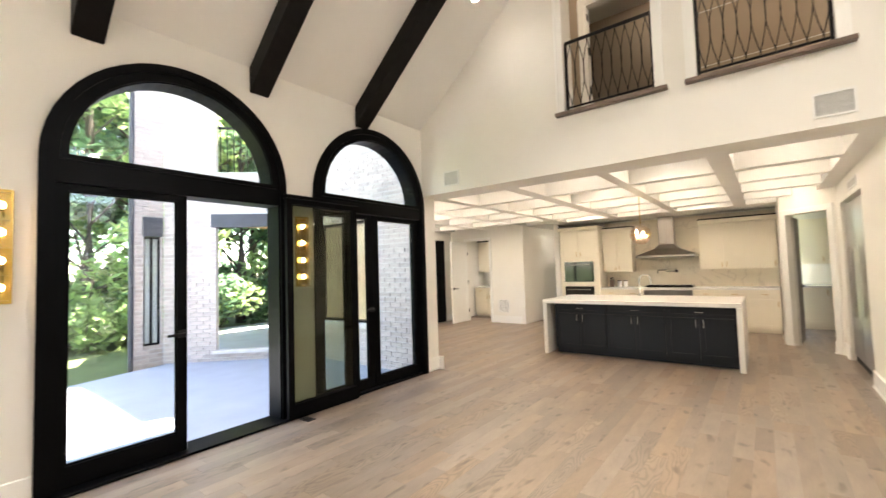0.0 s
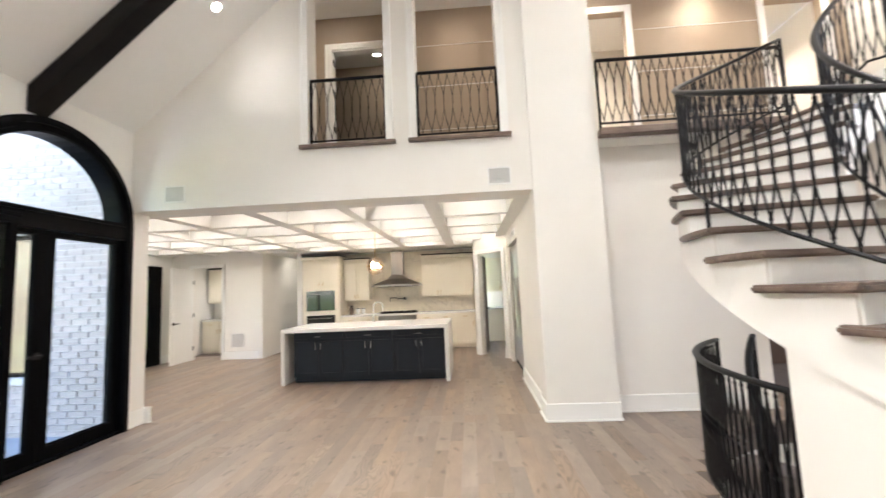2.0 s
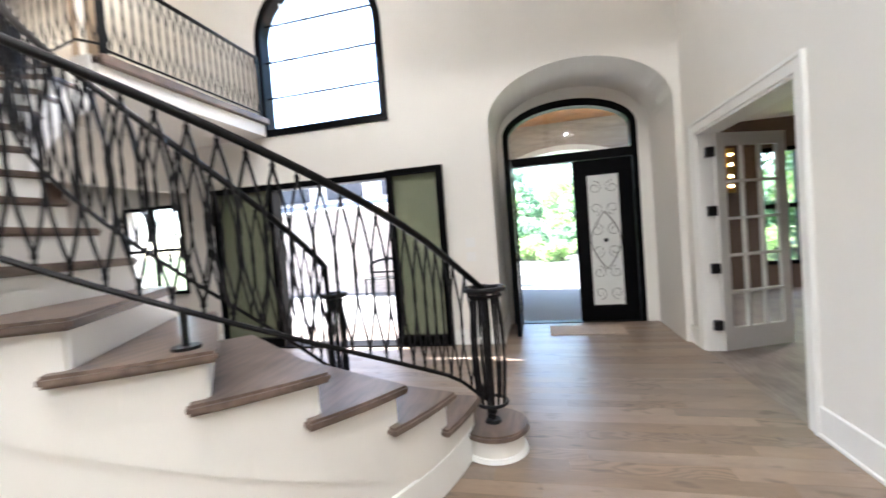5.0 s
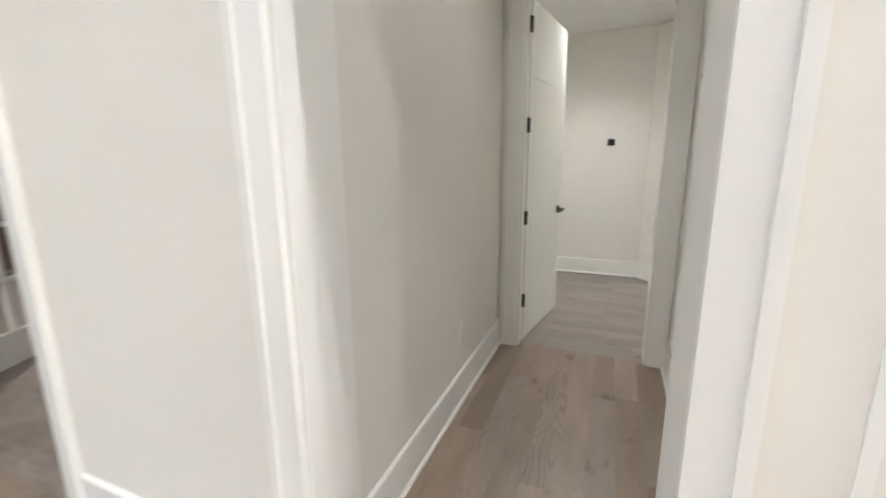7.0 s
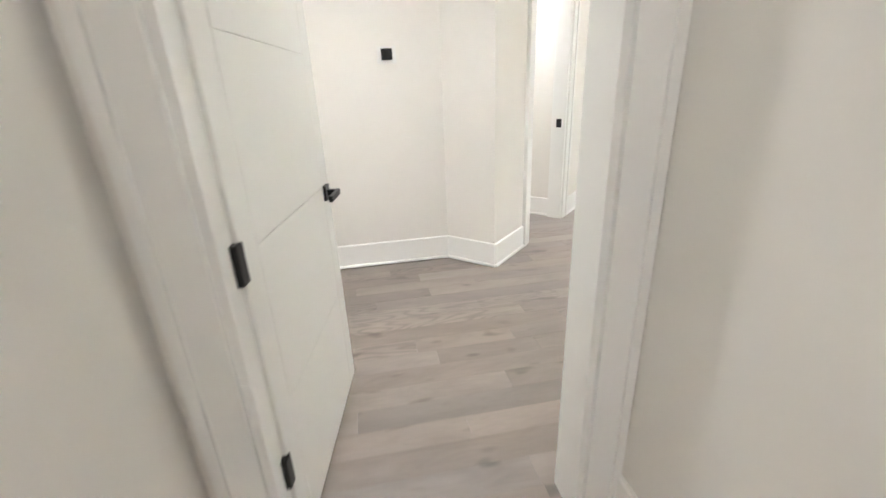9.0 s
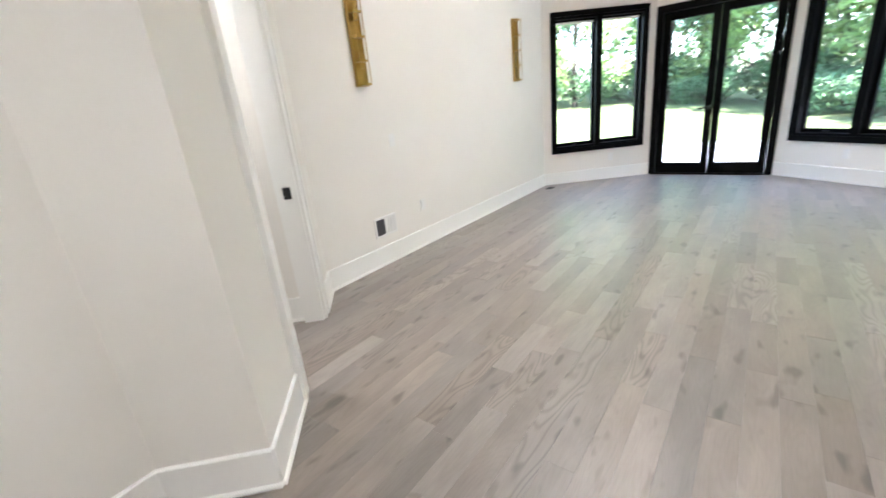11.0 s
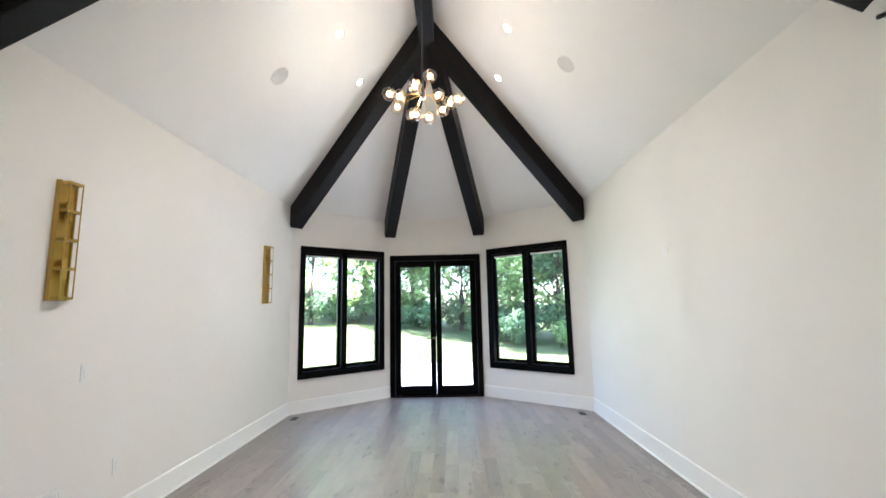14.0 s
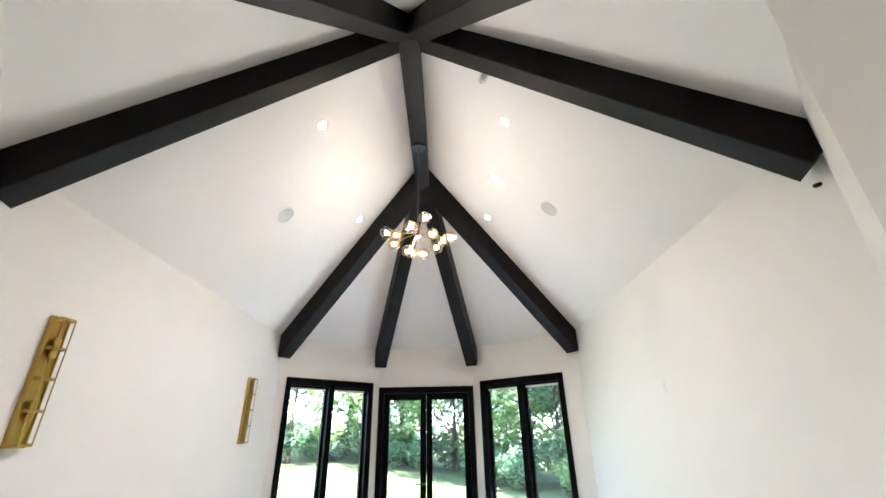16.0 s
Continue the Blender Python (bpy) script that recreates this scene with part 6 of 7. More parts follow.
def switch(place, a, b, n=1, name="light_switch", label="white wall switch plate"):
    t = thing(name, label, "switch", group="wall plates")
    w = 0.035 + 0.023 * (n - 1)
    part("plate", sheet(rect(a - w, a + w, b - 0.058, b + 0.058), [], place, 0.006), PLASTIC, t)
    for k in range(n):
        c = a + (k - (n - 1) / 2) * 0.046
        part("rocker", sheet(rect(c - 0.016, c + 0.016, b - 0.033, b + 0.033), [], lambda p, q, d: place(p, q, 0.006 + d), 0.004), PLASTIC, t)
    return t


east_in, br_in = (lambda a, b, d: (EAST - d, a, b)), (lambda a, b, d: (a, BR - d, b))
switch(east_in, 0.08, 1.28, 2), switch(east_in, 0.08, 1.10, 2)
switch(bl_in, 0.56, 1.16), switch(bl_in, 0.22, 0.45, 1, "power_outlet", "white power outlet plate on the bedroom wall")
switch(br_in, -0.55, 2.05, 1, "power_outlet", "white outlet plate high on the bedroom wall")
switch(lambda a, b, d: (HX1 - d, -a, b), 3.66, 0.42, 1, "power_outlet", "white power outlet low on the hall wall")
switch(west_in, -0.62, 0.40, 1, "power_outlet", "white power outlet beside the patio door")
for place, a in ((lambda a, b, d: run(BAY[2], BAY[3])(a, b, -d), 0.65), (lambda a, b, d: run(BAY[0], BAY[1])(a, b, -d), 1.05)):
    switch(place, a, 0.36, 1, "power_outlet", "white power outlet below the bay window")
th = thing("thermostat", "square thermostat with dark screen on the vestibule wall", "thermostat")
tp = lambda a, b, d: (a, -6.832 + d, b)
part("plate", sheet(rect(3.585, 3.715, 1.50, 1.61), [], tp, 0.012), PLASTIC, th)
part("screen", sheet(rect(3.612, 3.688, 1.522, 1.595), [], lambda a, b, d: tp(a, b, 0.0121 + d), 0.008), OVEN, th)

# bedroom chandelier of crystal globes
ch = thing("globe_chandelier", "cluster of faceted crystal globes on black arms, glowing", "chandelier", (-0.42, -5.66, 3.62))
part("canopy", cylinder((0, 0, 1.105), (0, 0, 1.13), 0.075, sides=24), HARDWARE, ch)
part("rod", cylinder((0, 0, 0.0), (0, 0, 1.11), 0.008, sides=8), HARDWARE, ch)
part("hub", cylinder((0, 0, -0.04), (0, 0, 0.05), 0.028, sides=14), HARDWARE, ch)
shown = [(0.078, 0.16, 0.10), (-0.06, 0.057, 0.20), (0.146, 0.0, -0.10), (-0.326, 0.011, 0.05), (-0.207, -0.03, 0.20), (-0.258, -0.107, -0.05), (-0.128, -0.18, -0.22), (-0.064, -0.19, 0.08), (0.048, -0.217, -0.18), (0.19, -0.153, 0.0), (0.267, -0.075, -0.2), (0.335, -0.064, 0.12)]
for sy, lift, sx in shown:
    sz = (lift - 0.40 * sx) / 0.92
    part("arm", tube([(0, 0, 0.0), (sx * 0.5, sy * 0.5, sz * 0.35), (sx * 0.80, sy * 0.80, sz * 0.80)], 0.003, 6), BRASS, ch, "thin brass arm")
    g = pane("globe", facet_ball((sx, sy, sz), 0.069), ch, CUTGLASS)
    part("bulb", ball((sx, sy, sz), 0.022, None, 10), BULB, g, "glowing warm bulb")
# foyer orb chandelier
oc = thing("orb_chandelier", "large open orb chandelier of thin metal rings and crystal lights", "chandelier", (5.30, 1.80, 4.28))
part("rod", cylinder((0, 0, 0.66), (0, 0, TOP - 4.28), 0.009, sides=8), CHROME, oc)
for k in range(8):
    tilt, spin = radians(20 + 23 * k), radians(47 * k)
    rot = Euler((tilt, 0, spin)).to_matrix()
    r = 0.66 - 0.03 * (k % 3)
    part("ring", tube([rot @ Vector((r * math.cos(2 * math.pi * j / 48), r * math.sin(2 * math.pi * j / 48), 0.04 * math.sin(4 * math.pi * j / 48))) for j in range(49)], 0.007, 5), CHROME, oc, smooth=True)
part("hub", cylinder((0, 0, -0.30), (0, 0, 0.66), 0.013, sides=10), CHROME, oc)
for k in range(14):
    a, z, r = 2.4 * k, -0.35 + 0.04 * k, 0.18 + 0.16 * ((k * 7) % 5) / 4
    p = (r * math.cos(a), r * math.sin(a), z)
    part("arm", tube([(0, 0, z - 0.03), p], 0.004, 5), CHROME, oc)
    part("bulb", ball(p, 0.02, None, 8), BULB, oc, "glowing warm bulb")
    pane("crystal", facet_ball((p[0], p[1], p[2] - 0.07), 0.035), oc, CRYSTAL)
lamp = new("chandelier_lamp", bpy.data.lights.new("chandelier_lamp", "POINT"))
lamp.data.energy, lamp.data.shadow_soft_size, lamp.data.color = 118 * LAMP_SCALE, 0.10, (1.0, 0.965, 0.92)
lamp.location = (5.30, 1.80, 4.2)
lamp = new("chandelier_lamp", bpy.data.lights.new("chandelier_lamp", "POINT"))
lamp.data.energy, lamp.data.shadow_soft_size, lamp.data.color = 26 * LAMP_SCALE, 0.02, (1.0, 0.90, 0.76)
lamp.location = (-0.42, -5.66, 3.53)
# small camera over the entry, door mat
cmr = thing("entry_sensor", "small white sensor under the entry arch", "sensor", (EAST + 0.25, -1.27, 3.37))
part("body", cylinder((0, 0, 0), (0, 0, -0.05), 0.05, 0.035, 16), GRILLE, cmr)
solid("door_mat", box(7.95, 8.45, -1.75, -0.82, 0.001, 0.012, 0.004), RUG, "thin beige door mat before the front door", "mat")
solid("wall_button", cylinder((1.60, BR, 2.84), (1.595, BR - 0.03, 2.83), 0.012, sides=12), HARDWARE, "small dark cable stub beneath the ceiling beam", "cable stub")


# ---- outdoors ----
solid("ground", sheet(rect(-300, 300, -300, 300), [rect(-6.0, 9.0, -10.0, 11.9)], lambda a, b, d: (a, b, -0.16 - d), 0.3), GRASS, "mown lawn spreading to the woods", "lawn", "structure")


def bank(x, y):
    """How far the lawn rises towards the woods beyond the bay."""
    return 0.85 * min(1.4, max(0.0, (-x - 8.5) / 13.0)) * min(1.3, max(0.0, (-y - 2.0) / 10.0))


bm = bmesh.new()
grid_v = [[bm.verts.new((-8.5 - 1.5 * i, -2.0 - 1.5 * j, -0.158 + bank(-8.5 - 1.5 * i, -2.0 - 1.5 * j))) for j in range(30)] for i in range(36)]
for i in range(35):
    for j in range(29):
        bm.faces.new((grid_v[i][j], grid_v[i + 1][j], grid_v[i + 1][j + 1], grid_v[i][j + 1]))
solid("ground_bank", bm, GRASS, "mown lawn rising gently towards the woods", "lawn", "structure", smooth=True)
solid("patio", sheet([(-2.56, -3.0), (-2.56, 4.0), (-5.0, 4.0), (-6.9, 2.2), (-6.4, 0.6), (-5.2, -3.0)], [], lambda a, b, d: (a, b, -0.05 - d), 0.15), STONE, "blue-grey stone patio outside the great room", "patio", "structure")
solid("bay_path", box(-9.0, -4.2, -7.6, -3.6, -0.17, -0.08), STONE, "pale path outside the bay", "path", "structure")
PAVE = material("pale_driveway", (0.17, 0.165, 0.158), 0.85, grain=0.06, grain_scale=2.5, bump=0.2, bump_scale=50)
solid("driveway", box(EAST + 0.22, 24.0, -3.0, 7.5, -0.2, -0.03), PAVE, "pale concrete drive and courtyard", "driveway", "structure")


def bricks(name, label, place, turn, width, height, holes, parts=0, z0=0.0):
    """A brick skin: a mortar sheet with holes and bricks standing 9 mm proud. turn is the heading of its length."""
    t = tagged(finish(new(name, bpy.data.meshes.new(name)), sheet(rect(0, width, z0, height), [rect(*h) for h in holes], place, 0.10), MORTAR), label, "brick wall", kind="structure")
    bl, bh, j = 0.215, 0.066, 0.010
    bm = box(-bl / 2, bl / 2, -0.016, 0.009, -bh / 2, bh / 2, 0.003)
    me = bpy.data.meshes.new("brick")
    bm.to_mesh(me)
    bm.free()
    me.materials.append(BRICK)
    verts, faces, made = [], [], 0
    rng = random.Random(len(name))
    row = 0
    z = z0 + bh / 2 + j
    while z + bh / 2 < height:
        x = (bl + j) * (0.5 if row % 2 else 0.0) - bl / 2
        while x < width + bl / 2:
            x0, x1 = max(0.0, x - bl / 2), min(width, x + bl / 2)
            clash = [h for h in holes if h[2] - 0.02 < z < h[3] + 0.02 and x1 > h[0] and x0 < h[1]]
            for h in clash:
                if x0 < h[0]:
                    x1 = min(x1, h[0])
                elif x1 > h[1]:
                    x0 = max(x0, h[1])
                else:
                    x1 = x0
            if x1 - x0 > 0.03:
                whole = x1 - x0 > bl - 0.001
                c = (x0 + x1) / 2
                if whole and made < parts:
                    ob = new("brick", me)
                    ob.parent = t
                    ob.matrix_basis = Matrix.Translation(place(c, z, 0.0)) @ Matrix.Rotation(turn, 4, "Z")
                    made += 1
                else:
                    k = len(verts)
                    e = rng.uniform(-0.002, 0.002)
                    verts += [place(a, b, d) for d in (0.004, -0.008 + e) for a, b in ((x0, z - bh / 2), (x1, z - bh / 2), (x1, z + bh / 2), (x0, z + bh / 2))]
                    faces += [tuple(k + i for i in f) for f in ((4, 5, 6, 7), (0, 1, 5, 4), (1, 2, 6, 5), (2, 3, 7, 6), (3, 0, 4, 7))]
            x += bl + j
        z += bh + j
        row += 1
    me2 = bpy.data.meshes.new("brick_courses")
    me2.from_pydata(verts, [], faces)
    me2.materials.append(BRICKS)
    ob = new("brick_courses", me2)
    ob.parent = t
    tagged(ob, "whitewashed brick courses", kind="stuff")
    return t


# the kitchen wing, seen through the arched doors: its skin faces the patio
wing = lambda a, b, d: (-5.95 + a, 3.955 + d, b)
bricks("wing_wall", "whitewashed brick wall of the kitchen wing", wing, 0.0, 3.38, 6.4, [(1.0, 2.40, 0.62, 2.36)], 260, -0.15)
solid("wing_sill", box(-5.0, -3.5, 3.90, 4.05, 0.555, 0.615, 0.006), MORTAR, "pale stone sill below the kitchen window", "sill", "structure")
# the angled porch front
P, Q = (-6.95, 2.15), (-5.10, 3.95)
porch_len = math.hypot(Q[0] - P[0], Q[1] - P[1])
porch_run = run(P, Q)
heading = math.atan2(Q[1] - P[1], Q[0] - P[0])
bricks("porch_wall", "whitewashed brick porch front with openings on two storeys", lambda a, b, d: porch_run(a, b, -d), heading, porch_len, 6.4, [(0.90, 1.98, 0.14, 2.62), (0.90, 1.98, 3.40, 5.35)], 120, -0.15)
pr = thing("porch", "two-storey covered porch with dark lintel and slab", "porch")
part("lintel", sheet(rect(0.82, 2.06, 2.38, 2.62), [], lambda a, b, d: porch_run(a, b, 0.03 - d), 0.14), ROOF, pr, "dark grey lintel")
part("floor_slab", sheet([P, Q, (-5.1, 7.5), (-11.0, 7.5), (-11.0, 2.8)], [], lambda a, b, d: (a, b, -0.02 - d), 0.14), STONE, pr)
part("upper_slab", sheet([(-6.9, 2.4), (-5.3, 4.0), (-5.9, 7.2), (-9.2, 7.2), (-9.2, 3.2)], [], lambda a, b, d: (a, b, 2.75 + d), 0.3), CEDAR, pr, "cedar porch ceiling")
part("eave", sheet([(-7.3, 1.6), (-5.0, 3.9), (-5.9, 6.5), (-7.7, 6.5), (-7.7, 1.9)], [], lambda a, b, d: (a, b, 5.75 + d), 0.35), ROOF, pr, "dark eave")
part("post", box(-9.12, -9.0, 7.02, 7.14, -0.02, 2.75, 0.006), TRIM, pr, "white corner post")
part("ledge", sheet(rect(0.84, 2.04, 0.08, 0.138), [], lambda a, b, d: porch_run(a, b, 0.05 - d), 0.16), MORTAR, pr, "pale stone ledge")
part("downspout", cylinder((-6.96, 1.66, -0.1), (-6.96, 1.66, 5.75), 0.04, sides=12), ROOF, pr, "dark metal downspout")
part("upper_rail", sheet(rect(0.90, 1.98, 4.25, 4.29), [], lambda a, b, d: porch_run(a, b, -0.08 - d), 0.04), IRON, pr)
for k in range(9):
    part("upper_bar", sheet(rect(0.94 + 0.12 * k, 0.954 + 0.12 * k, 3.40, 4.25), [], lambda a, b, d: porch_run(a, b, -0.09 - d), 0.014), IRON, pr)
gr = thing("garden_railing", "black metal garden railing at the porch edge", "railing")
part("top_rail", box(-10.9, -6.0, 6.98, 7.02, 0.93, 0.97), IRON, gr)
part("bottom_rail", box(-10.9, -6.0, 6.985, 7.015, 0.06, 0.09), IRON, gr)
for k in range(40):
    part("bar", box(-10.9 + 0.125 * k, -10.885 + 0.125 * k, 6.992, 7.008, -0.02, 0.94), IRON, gr)
# the porch's narrow side, with a blind above a slim window
bricks("porch_side", "whitewashed brick side of the porch with a slim window", lambda a, b, d: (-6.955 - d, 1.70 + a, b), math.pi / 2, 0.44, 6.4, [(0.14, 0.40, 0.30, 2.55)], 20, -0.15)
sw = thing("slim_window", "slim window with a dark blind housing in the porch side", "window")
part("blind_housing", box(-6.98, -6.90, 1.82, 2.12, 2.22, 2.56, 0.006), ROOF, sw)
part("window_frame", sheet(rect(1.84, 2.10, 0.30, 2.22), [rect(1.87, 1.955, 0.34, 2.18), rect(1.985, 2.07, 0.34, 2.18)], plane_x(-6.99), 0.04), BLACK, sw)
pane("pane", box(-7.016, -7.01, 1.85, 2.09, 0.32, 2.20), sw)
part("shade", box(-7.05, -7.04, 1.845, 2.095, 0.31, 2.21), TRIM, sw, "drawn pale shade")
# courtyard house front beyond the entry slider
bricks("courtyard_wall", "whitewashed brick courtyard wall in sun", lambda a, b, d: (13.0 + d, 9.4 - a, b), -math.pi / 2, 8.0, 2.30, [], 260, -0.03)
ct = thing("courtyard_roof", "dark eave and shutters above the courtyard wall", "roof")
part("coping", box(12.94, 13.14, 1.4, 9.4, 2.301, 2.36, 0.008), TRIM, ct, "white coping on the wall")
part("eave", box(13.2, 15.5, 1.2, 9.6, 2.362, 2.52, 0.01), SLATE, ct, "blue-grey fascia")
part("gable_wall", box(13.6, 13.8, 1.2, 9.6, 2.522, 4.4), MORTAR, ct)
for y in (2.4, 4.1, 5.8):
    part("shutter_window", box(13.54, 13.598, y, y + 1.1, 2.66, 3.05), ROOF, ct)
bench = thing("garden_bench", "dark iron garden bench against the courtyard wall", "bench", (12.5, 3.1, -0.03), 90)
part("seat", box(-0.6, 0.6, -0.22, 0.22, 0.42, 0.46, 0.008), IRON, bench)
part("backrest", sheet(arch(-0.6, 0.6, 0.55, 0.75, 0.2), [arch(-0.54, 0.54, 0.6, 0.72, 0.16)], plane_y(-0.22, -1), 0.03), IRON, bench)
for x in (-0.55, 0.55):
    for y in (-0.18, 0.18):
        part("leg", box(x - 0.02, x + 0.02, y - 0.02, y + 0.02, 0, 0.42), IRON, bench)
pot = thing("planter", "small terracotta planter on the courtyard paving", "planter", (12.2, 1.2, -0.03))
TERRA = material("terracotta", (0.50, 0.17, 0.08), 0.8, grain=0.15, grain_scale=10)
part("pot", cylinder((0, 0, 0), (0, 0, 0.4), 0.15, 0.22, 20), TERRA, pot)
# front porch: cedar ceiling, stone arch and columns
fp = thing("front_porch", "front porch with cedar ceiling and stone arch", "porch")
part("ceiling", box(EAST + 1.3, 12.6, -3.6, 0.8, 3.72, 3.82), CEDAR, fp, "orange cedar ceiling")
STONEWORK = material("stacked_stone", (0.42, 0.38, 0.34), 0.9, grain=0.35, grain_scale=7, bump=0.8, bump_scale=14, stretch=(1, 0.5, 3))
part("stone_arch", sheet([(-3.6, 2.3), (-3.0, 2.3)] + [(-1.35 - 1.65 * math.cos(math.pi * k / 16), 2.3 + 0.90 * math.sin(math.pi * k / 16)) for k in range(1, 16)] + [(0.3, 2.3), (0.8, 2.3), (0.8, 3.718), (-3.6, 3.718)], [], plane_x(12.3, 1), 0.3), STONEWORK, fp, "stacked stone arch")
for y in (-3.3, 0.55):
    part("column", box(12.25, 12.65, y - 0.28, y + 0.28, -0.03, 2.298, 0.02), STONEWORK, fp)
part("arch_trim", sheet([(-1.35 - 1.65 * math.cos(math.pi * k / 20), 2.3 + 0.90 * math.sin(math.pi * k / 20)) for k in range(21)] + [(-1.35 + 1.53 * math.cos(math.pi * k / 20), 2.3 + 0.78 * math.sin(math.pi * k / 20)) for k in range(21)], [], plane_x(12.26, 1), 0.38), TRIM, fp, "white arch trim")
part("porch_light", ball((10.2, -1.3, 3.55), 0.10, None, 14), BULB, fp, "glowing porch lantern")
part("side_wall", box(EAST + 0.22, 12.6, 0.8, 0.95, -0.03, 3.8), STONEWORK, fp)


# ---- trees ----
def leaf_cloud(rng, clumps, count, size):
    """Folded leaf pairs strewn through clumps (centre, radii), denser near their outsides."""
    verts, faces = [], []
    total = sum(r[0] * r[1] for _, r in clumps)
    for c, r in clumps:
        for _ in range(int(count * r[0] * r[1] / total)):
            d = Vector((rng.gauss(0, 1), rng.gauss(0, 1), rng.gauss(0, 1))).normalized() * (0.45 + 0.55 * rng.random() ** 0.5)
            if d.z < -0.3 and rng.random() < 0.5:
                continue
            p = Vector((c[0] + d.x * r[0], c[1] + d.y * r[0], c[2] + d.z * r[1]))
            turn = Euler((rng.uniform(-0.9, 0.9), rng.uniform(-0.9, 0.9), rng.uniform(0, 6.3))).to_matrix()
            s = size * rng.uniform(0.6, 1.4)
            k = len(verts)
            verts += [p + turn @ Vector(v) * s for v in ((-0.9, 0, 0), (0, 0.42, -0.12), (0.9, 0, -0.25), (0, -0.42, -0.12))]
            faces += [(k, k + 1, k + 2), (k, k + 2, k + 3)]
    return verts, faces


def make_tree(name, label, at, height, spread, seed, leaves, size, mat, low=0.25):
    rng = random.Random(seed)
    t = thing(name, label, "tree", at, rng.uniform(0, 360))
    bm = tube([(0, 0, -0.2), (0.05, 0.02, height * 0.2), (-0.06, 0.08, height * 0.45), (0.05, 0.0, height * 0.75)], 0.17, 9)
    for v in bm.verts:
        k = 1 - 0.8 * max(0, v.co.z) / height
        v.co.x, v.co.y = v.co.x * k * 1.2, v.co.y * k * 1.2
    clumps = []
    for k in range(20):
        a, f = k * 2.4 + rng.uniform(-0.4, 0.4), low + (1 - low) * (k + 1) / 20
        reach = spread * math.sin(math.pi * (0.25 + 0.72 * (f - low) / (1 - low))) * rng.uniform(0.55, 1.0)
        tip = (reach * math.cos(a), reach * math.sin(a), height * f)
        base = (0, 0, height * max(0.12, f - 0.18))
        tube([base, (tip[0] * 0.5, tip[1] * 0.5, (base[2] + tip[2]) / 2 + 0.15), tip], 0.035, 5, bm)
        clumps.append((tip, (spread * rng.uniform(0.26, 0.46), height * rng.uniform(0.06, 0.11))))
    part("trunk", bm, BARK, t, "brown bark trunk and limbs")
    v, f = leaf_cloud(rng, clumps, leaves, size)
    me = bpy.data.meshes.new("crown")
    me.from_pydata([tuple(p) for p in v], [], f)
    me.materials.append(mat)
    crown = new("crown", me)
    crown.parent = t
    tagged(crown, "uneven green leaf crown")
    return t


def make_shrub(name, label, at, r, seed, leaves, size, mat):
    rng = random.Random(seed)
    t = thing(name, label, "shrub", at)
    clumps = [((rng.uniform(-r, r), rng.uniform(-r, r), r * rng.uniform(0.25, 1.0)), (r * 0.55, r * 0.5)) for _ in range(9)]
    bm = bmesh.new()
    for c, _ in clumps:
        tube([(0, 0, -0.1), (c[0] * 0.5, c[1] * 0.5, c[2] * 0.5), c], 0.02, 5, bm)
    part("stem", bm, BARK, t)
    v, f = leaf_cloud(rng, clumps, leaves, size)
    me = bpy.data.meshes.new("foliage")
    me.from_pydata([tuple(p) for p in v], [], f)
    me.materials.append(mat)
    ob = new("foliage", me)
    ob.parent = t
    return t


def place_copies(ob, spots, seed):
    rng = random.Random(seed)
    for x, y, s in spots:
        c = copy_thing(ob, Matrix.Translation((x, y, -0.15 + bank(x, y))) @ Matrix.Rotation(rng.uniform(0, 6.3), 4, "Z") @ Matrix.Scale(s, 4))
        c["group"] = ob.get("group", "")


G = -0.15
oak = make_tree("broadleaf_tree", "tall green broadleaf tree at the lawn's edge", (-15.0, 5.0, G), 13, 4.2, 1, 9000, 0.20, LEAF)
ash = make_tree("broadleaf_tree", "light green leafy tree at the lawn's edge", (-12.5, 2.2, G), 9, 3.0, 2, 8000, 0.16, LEAF2, 0.12)
bush = make_shrub("garden_shrub", "rounded green shrub beside the lawn", (-10.8, 1.8, G), 0.9, 3, 2200, 0.10, LEAF2)
dark_bush = make_shrub("garden_shrub", "dark green shrub under the trees", (-12.0, 4.2, G), 1.3, 4, 2600, 0.13, LEAF)
for ob in (oak, ash):
    ob["group"] = "garden trees"
for ob in (bush, dark_bush):
    ob["group"] = "garden shrubs"
rng = random.Random(11)
place_copies(oak, [(-17, 9, 1.1), (-19, 1.5, 1.0), (-14, 11, 0.9), (-21, -3, 1.05), (-25, -7, 1.0), (-27, -12, 1.1), (-24, -16, 0.95), (-30, -1, 1.2), (-22, 14, 1.2), (-32, -9, 1.3), (-20, 6, 1.1), (-18, -20, 1.0), (36, -6, 0.6), (40, 1, 0.5), (33, -9, 0.9), (24, -10, 0.9), (22, -15, 1.0)], 1)
place_copies(ash, [(-13, 6.5, 1.0), (-16.5, -0.5, 1.0), (-22, -5.0, 1.0), (-23, -9.5, 0.9), (-20, -13.5, 0.9), (-12, 9.5, 0.9), (-21, -0.8, 0.9), (-11, 13, 1.0), (29, -3.0, 0.75), (31, 2.6, 0.6), (20, -8, 0.8), (18, -11.0, 0.8), (-9.0, 11.0, 0.8), (-7.5, 13.5, 0.9)], 2)
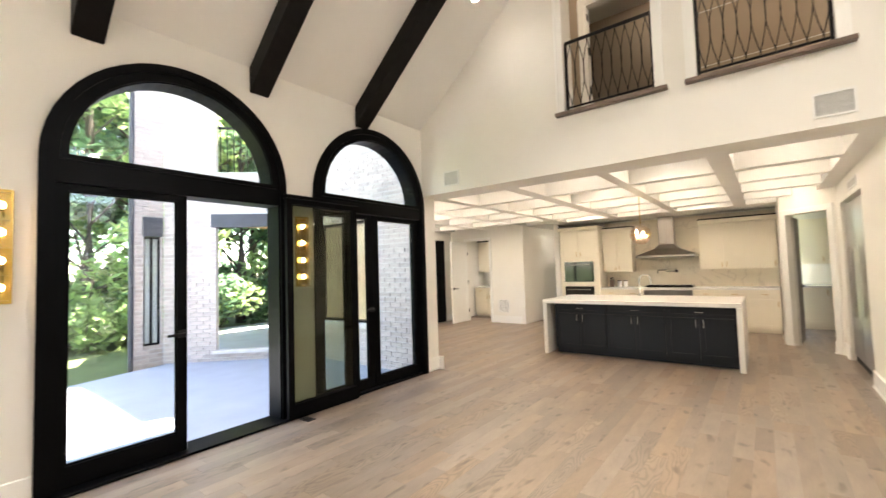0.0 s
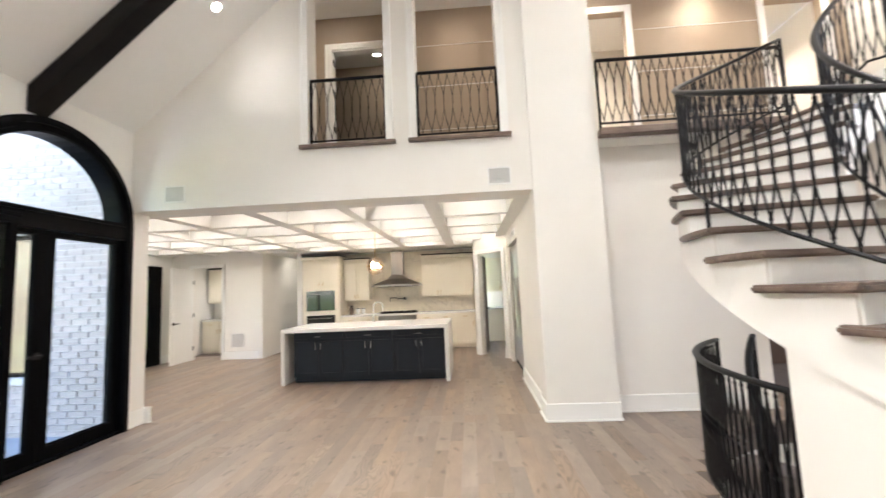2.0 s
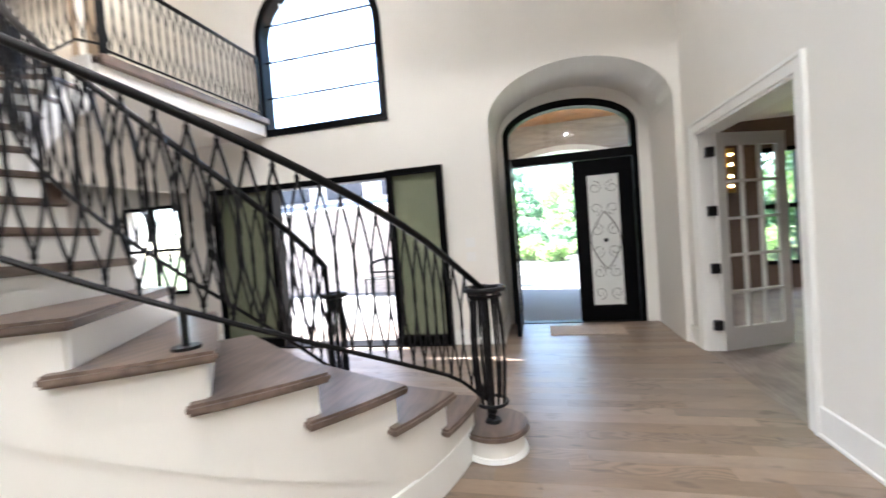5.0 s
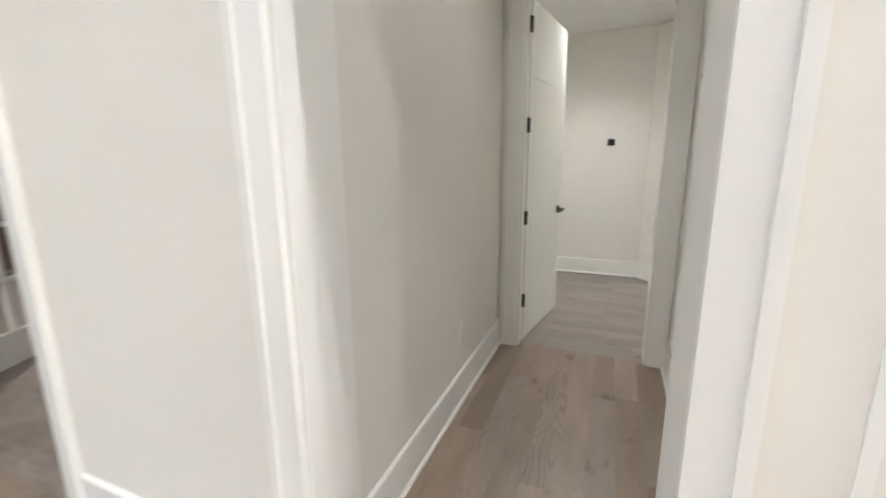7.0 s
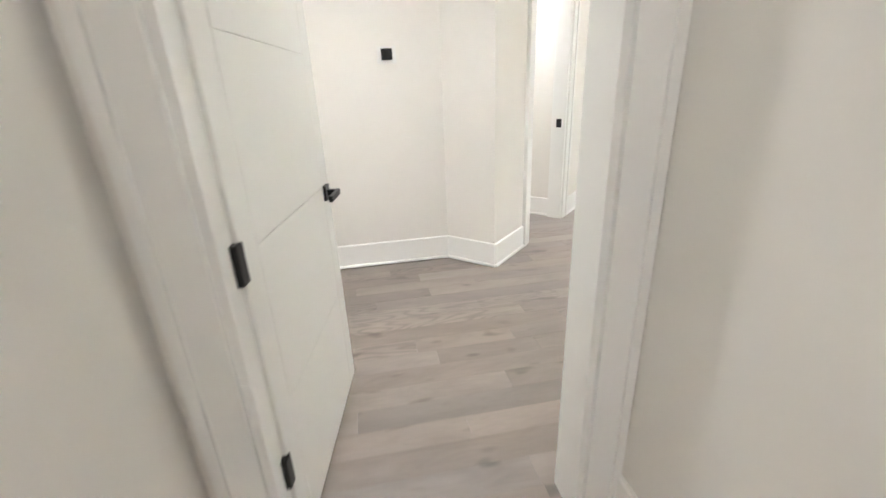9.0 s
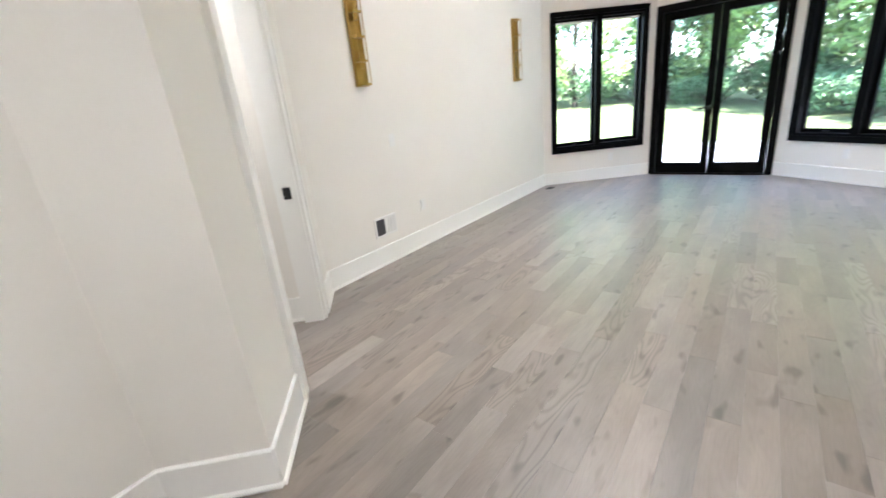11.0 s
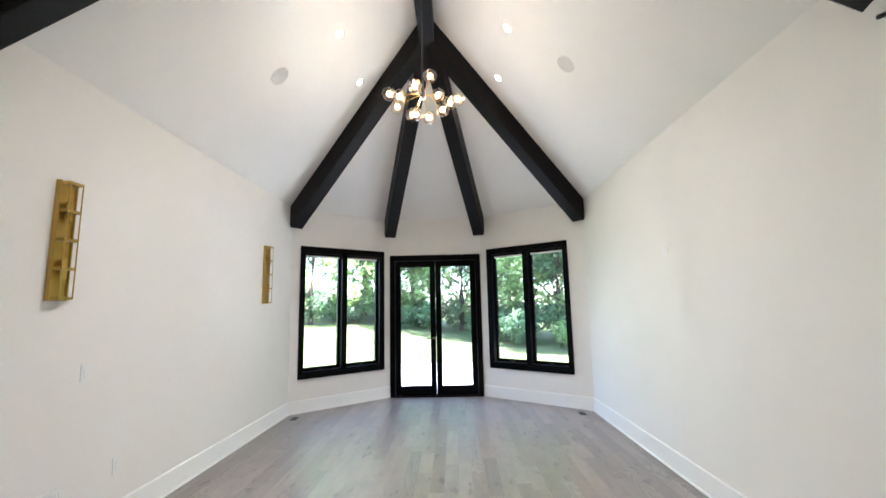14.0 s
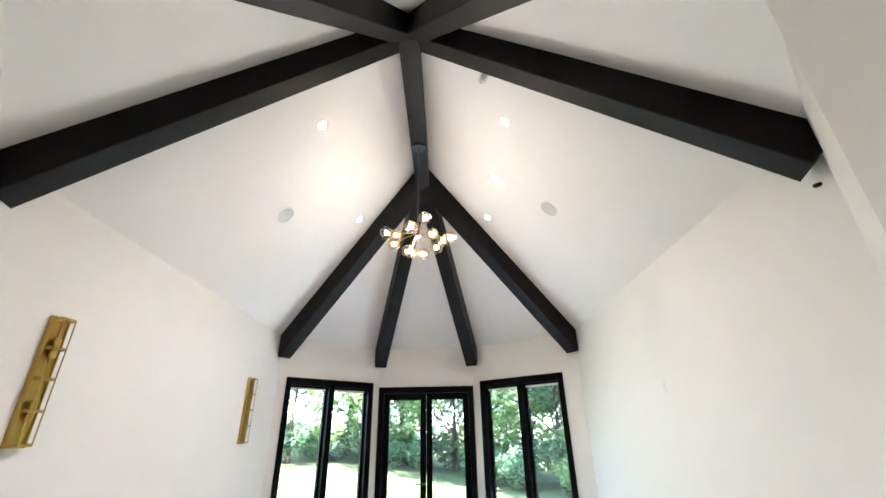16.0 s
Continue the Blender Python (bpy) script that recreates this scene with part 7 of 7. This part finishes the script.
place_copies(bush, [(-10.9, 3.2, 1.0), (-11.3, 0.4, 0.8), (-11.6, 5.0, 1.2), (-13.5, -0.6, 1.0), (-9.5, 8.2, 1.0), (-8.2, 9.0, 0.9), (-10.6, 8.8, 1.2), (-7.0, 9.6, 1.1), (21, -3.3, 1.1), (22, 0.2, 1.0), (20.5, -1.6, 0.8), (22, 2.0, 1.0), (17, -7, 0.9)], 3)
place_copies(dark_bush, [(-14, 1.0, 1.0), (-15.5, -2.4, 1.0), (-19, -3.4, 1.2), (-21.5, -7.0, 1.0), (-22.5, -11.5, 1.1), (-20.0, -15.0, 1.2), (-23, -4.0, 1.0), (-24, -8.5, 1.3), (-26, -10.5, 1.2), (-13, 8.0, 1.2), (-10, 10.5, 1.1), (23, -4.5, 1.1), (24, -0.8, 1.2), (23.5, 3.4, 1.1), (19, -9.4, 1.1), (-17, 3, 1.2), (-16, 7, 1.2)], 4)
verts, faces = [], []
for k in range(34):
    a = radians(92 + 190 * k / 33) if k < 24 else radians(-40 + 8 * (k - 24))
    d = rng.uniform(38, 50)
    v, f = leaf_cloud(rng, [((d * math.cos(a) + rng.uniform(-3, 3), d * math.sin(a) + rng.uniform(-3, 3), h), (4.2, 2.6)) for h in ((1.2, 4.5, 8.0, 11.5, 14.5) if k < 24 else (0.8, 3.2))], 1500, 0.42)
    n = len(verts)
    verts += [tuple(p) for p in v]
    faces += [tuple(n + i for i in q) for q in f]
me = bpy.data.meshes.new("far_woods")
me.from_pydata(verts, [], faces)
me.materials.append(LEAF)
tagged(new("far_woods", me), "dense far woods of green foliage", "woods", kind="stuff")


# ---- floor planks ----
def planks(floor, x0, x1, y0, y1, along, mat, inside=lambda x, y: True, width=0.127, seed=1):
    """Bevelled oak planks of a few lengths in random courses; each is a piece of its own on shared meshes."""
    rng = random.Random(seed)
    meshes = []
    for length in (0.55, 0.85, 1.15, 1.50):
        sx, sy = (length, width) if along == "x" else (width, length)
        bm = box(-sx / 2 + 0.0002, sx / 2 - 0.0002, -sy / 2 + 0.0002, sy / 2 - 0.0002, -0.01, 0.0, 0.0005)
        me = bpy.data.meshes.new("plank")
        bm.to_mesh(me)
        bm.free()
        me.materials.append(mat)
        meshes.append((length, me))
    lo, hi, a, b = (x0, x1, y0, y1) if along == "x" else (y0, y1, x0, x1)
    c = a + width / 2
    while c < b:
        steps = [lo + 0.02 * k for k in range(int((hi - lo) / 0.02) + 1)]
        ok = [inside(*((s, c) if along == "x" else (c, s))) for s in steps] + [False]
        begin = None
        for s, good in zip(steps + [steps[-1] + 0.02], ok):
            if good and begin is None:
                begin = s
            elif not good and begin is not None:
                lay(floor, meshes, begin, s, c, along, width, rng, mat)
                begin = None
        c += width


def lay(floor, meshes, begin, end, c, along, width, rng, mat):
    p = begin - rng.random() * 0.9
    while p < end - 0.01:
        length, me = rng.choice(meshes)
        q0, q1 = max(p, begin), min(p + length, end)
        p += length
        if q1 - q0 < 0.03:
            continue
        m = (q0 + q1) / 2
        if q1 - q0 < length - 0.001:
            sx, sy = (q1 - q0, width) if along == "x" else (width, q1 - q0)
            bm = box(-sx / 2 + 0.0002, sx / 2 - 0.0002, -sy / 2 + 0.0002, sy / 2 - 0.0002, -0.01, 0.0, 0.0005)
            me = bpy.data.meshes.new("plank")
            bm.to_mesh(me)
            bm.free()
            me.materials.append(mat)
        ob = new("plank", me)
        ob.parent = floor
        ob.location = (*((m, c) if along == "x" else (c, m)), rng.uniform(-0.0004, 0.0004))


planks(FLOOR_GREAT, WEST - 0.02, 3.0, SOUTH, 4.2, "y", PLANK_Y, seed=2)
planks(FLOOR_KITCHEN, WK, 2.9, 4.2, 9.8, "y", PLANK_Y, lambda x, y: not (-1.2 < x < 1.2 and 6.4 < y < 7.2), seed=3)
planks(FLOOR_KITCHEN, 1.9, 3.4, 9.8, 10.8, "y", PLANK_Y, seed=8)


def in_foyer(x, y):
    r, a = math.hypot(x - SC.x, y - SC.y), math.degrees(math.atan2(y - SC.y, x - SC.x)) % 360
    if 98 < a < 272 and 0.98 < r < 2.05:
        return False
    return x < EAST + 0.02 or -2.3 < y < -0.22


planks(FLOOR_FOYER, 3.0, EAST + 1.06, SOUTH, 4.9, "y", PLANK_Y, in_foyer, seed=4)
planks(FLOOR_HALL, 3.0, 4.4, -4.55, SOUTH, "y", PLANK_Y, seed=5)


def in_bedroom(x, y):
    bay = -4.10 - 0.1 + max(0.0, y + 4.912) * 0.75 + max(0.0, -6.571 - y) * 0.84
    if x < bay:
        return False
    if x > 2.96:
        return max(-6.86, -6.525 - (x - 2.96) * 1.01 - 0.03) < y < -4.55
    if x > 1.5 and y < -7.92 + (x - 1.56) * 0.995 - 0.9:
        return False
    if x > 2.8:
        return y < -4.55
    if x > 1.68 and y > BR - (x - 1.68) * 0.99 + 0.05:
        return False
    return True


planks(FLOOR_BEDROOM, -4.3, 4.7, BL - 0.02, BR + 0.02, "x", PLANK_X, in_bedroom, seed=6)
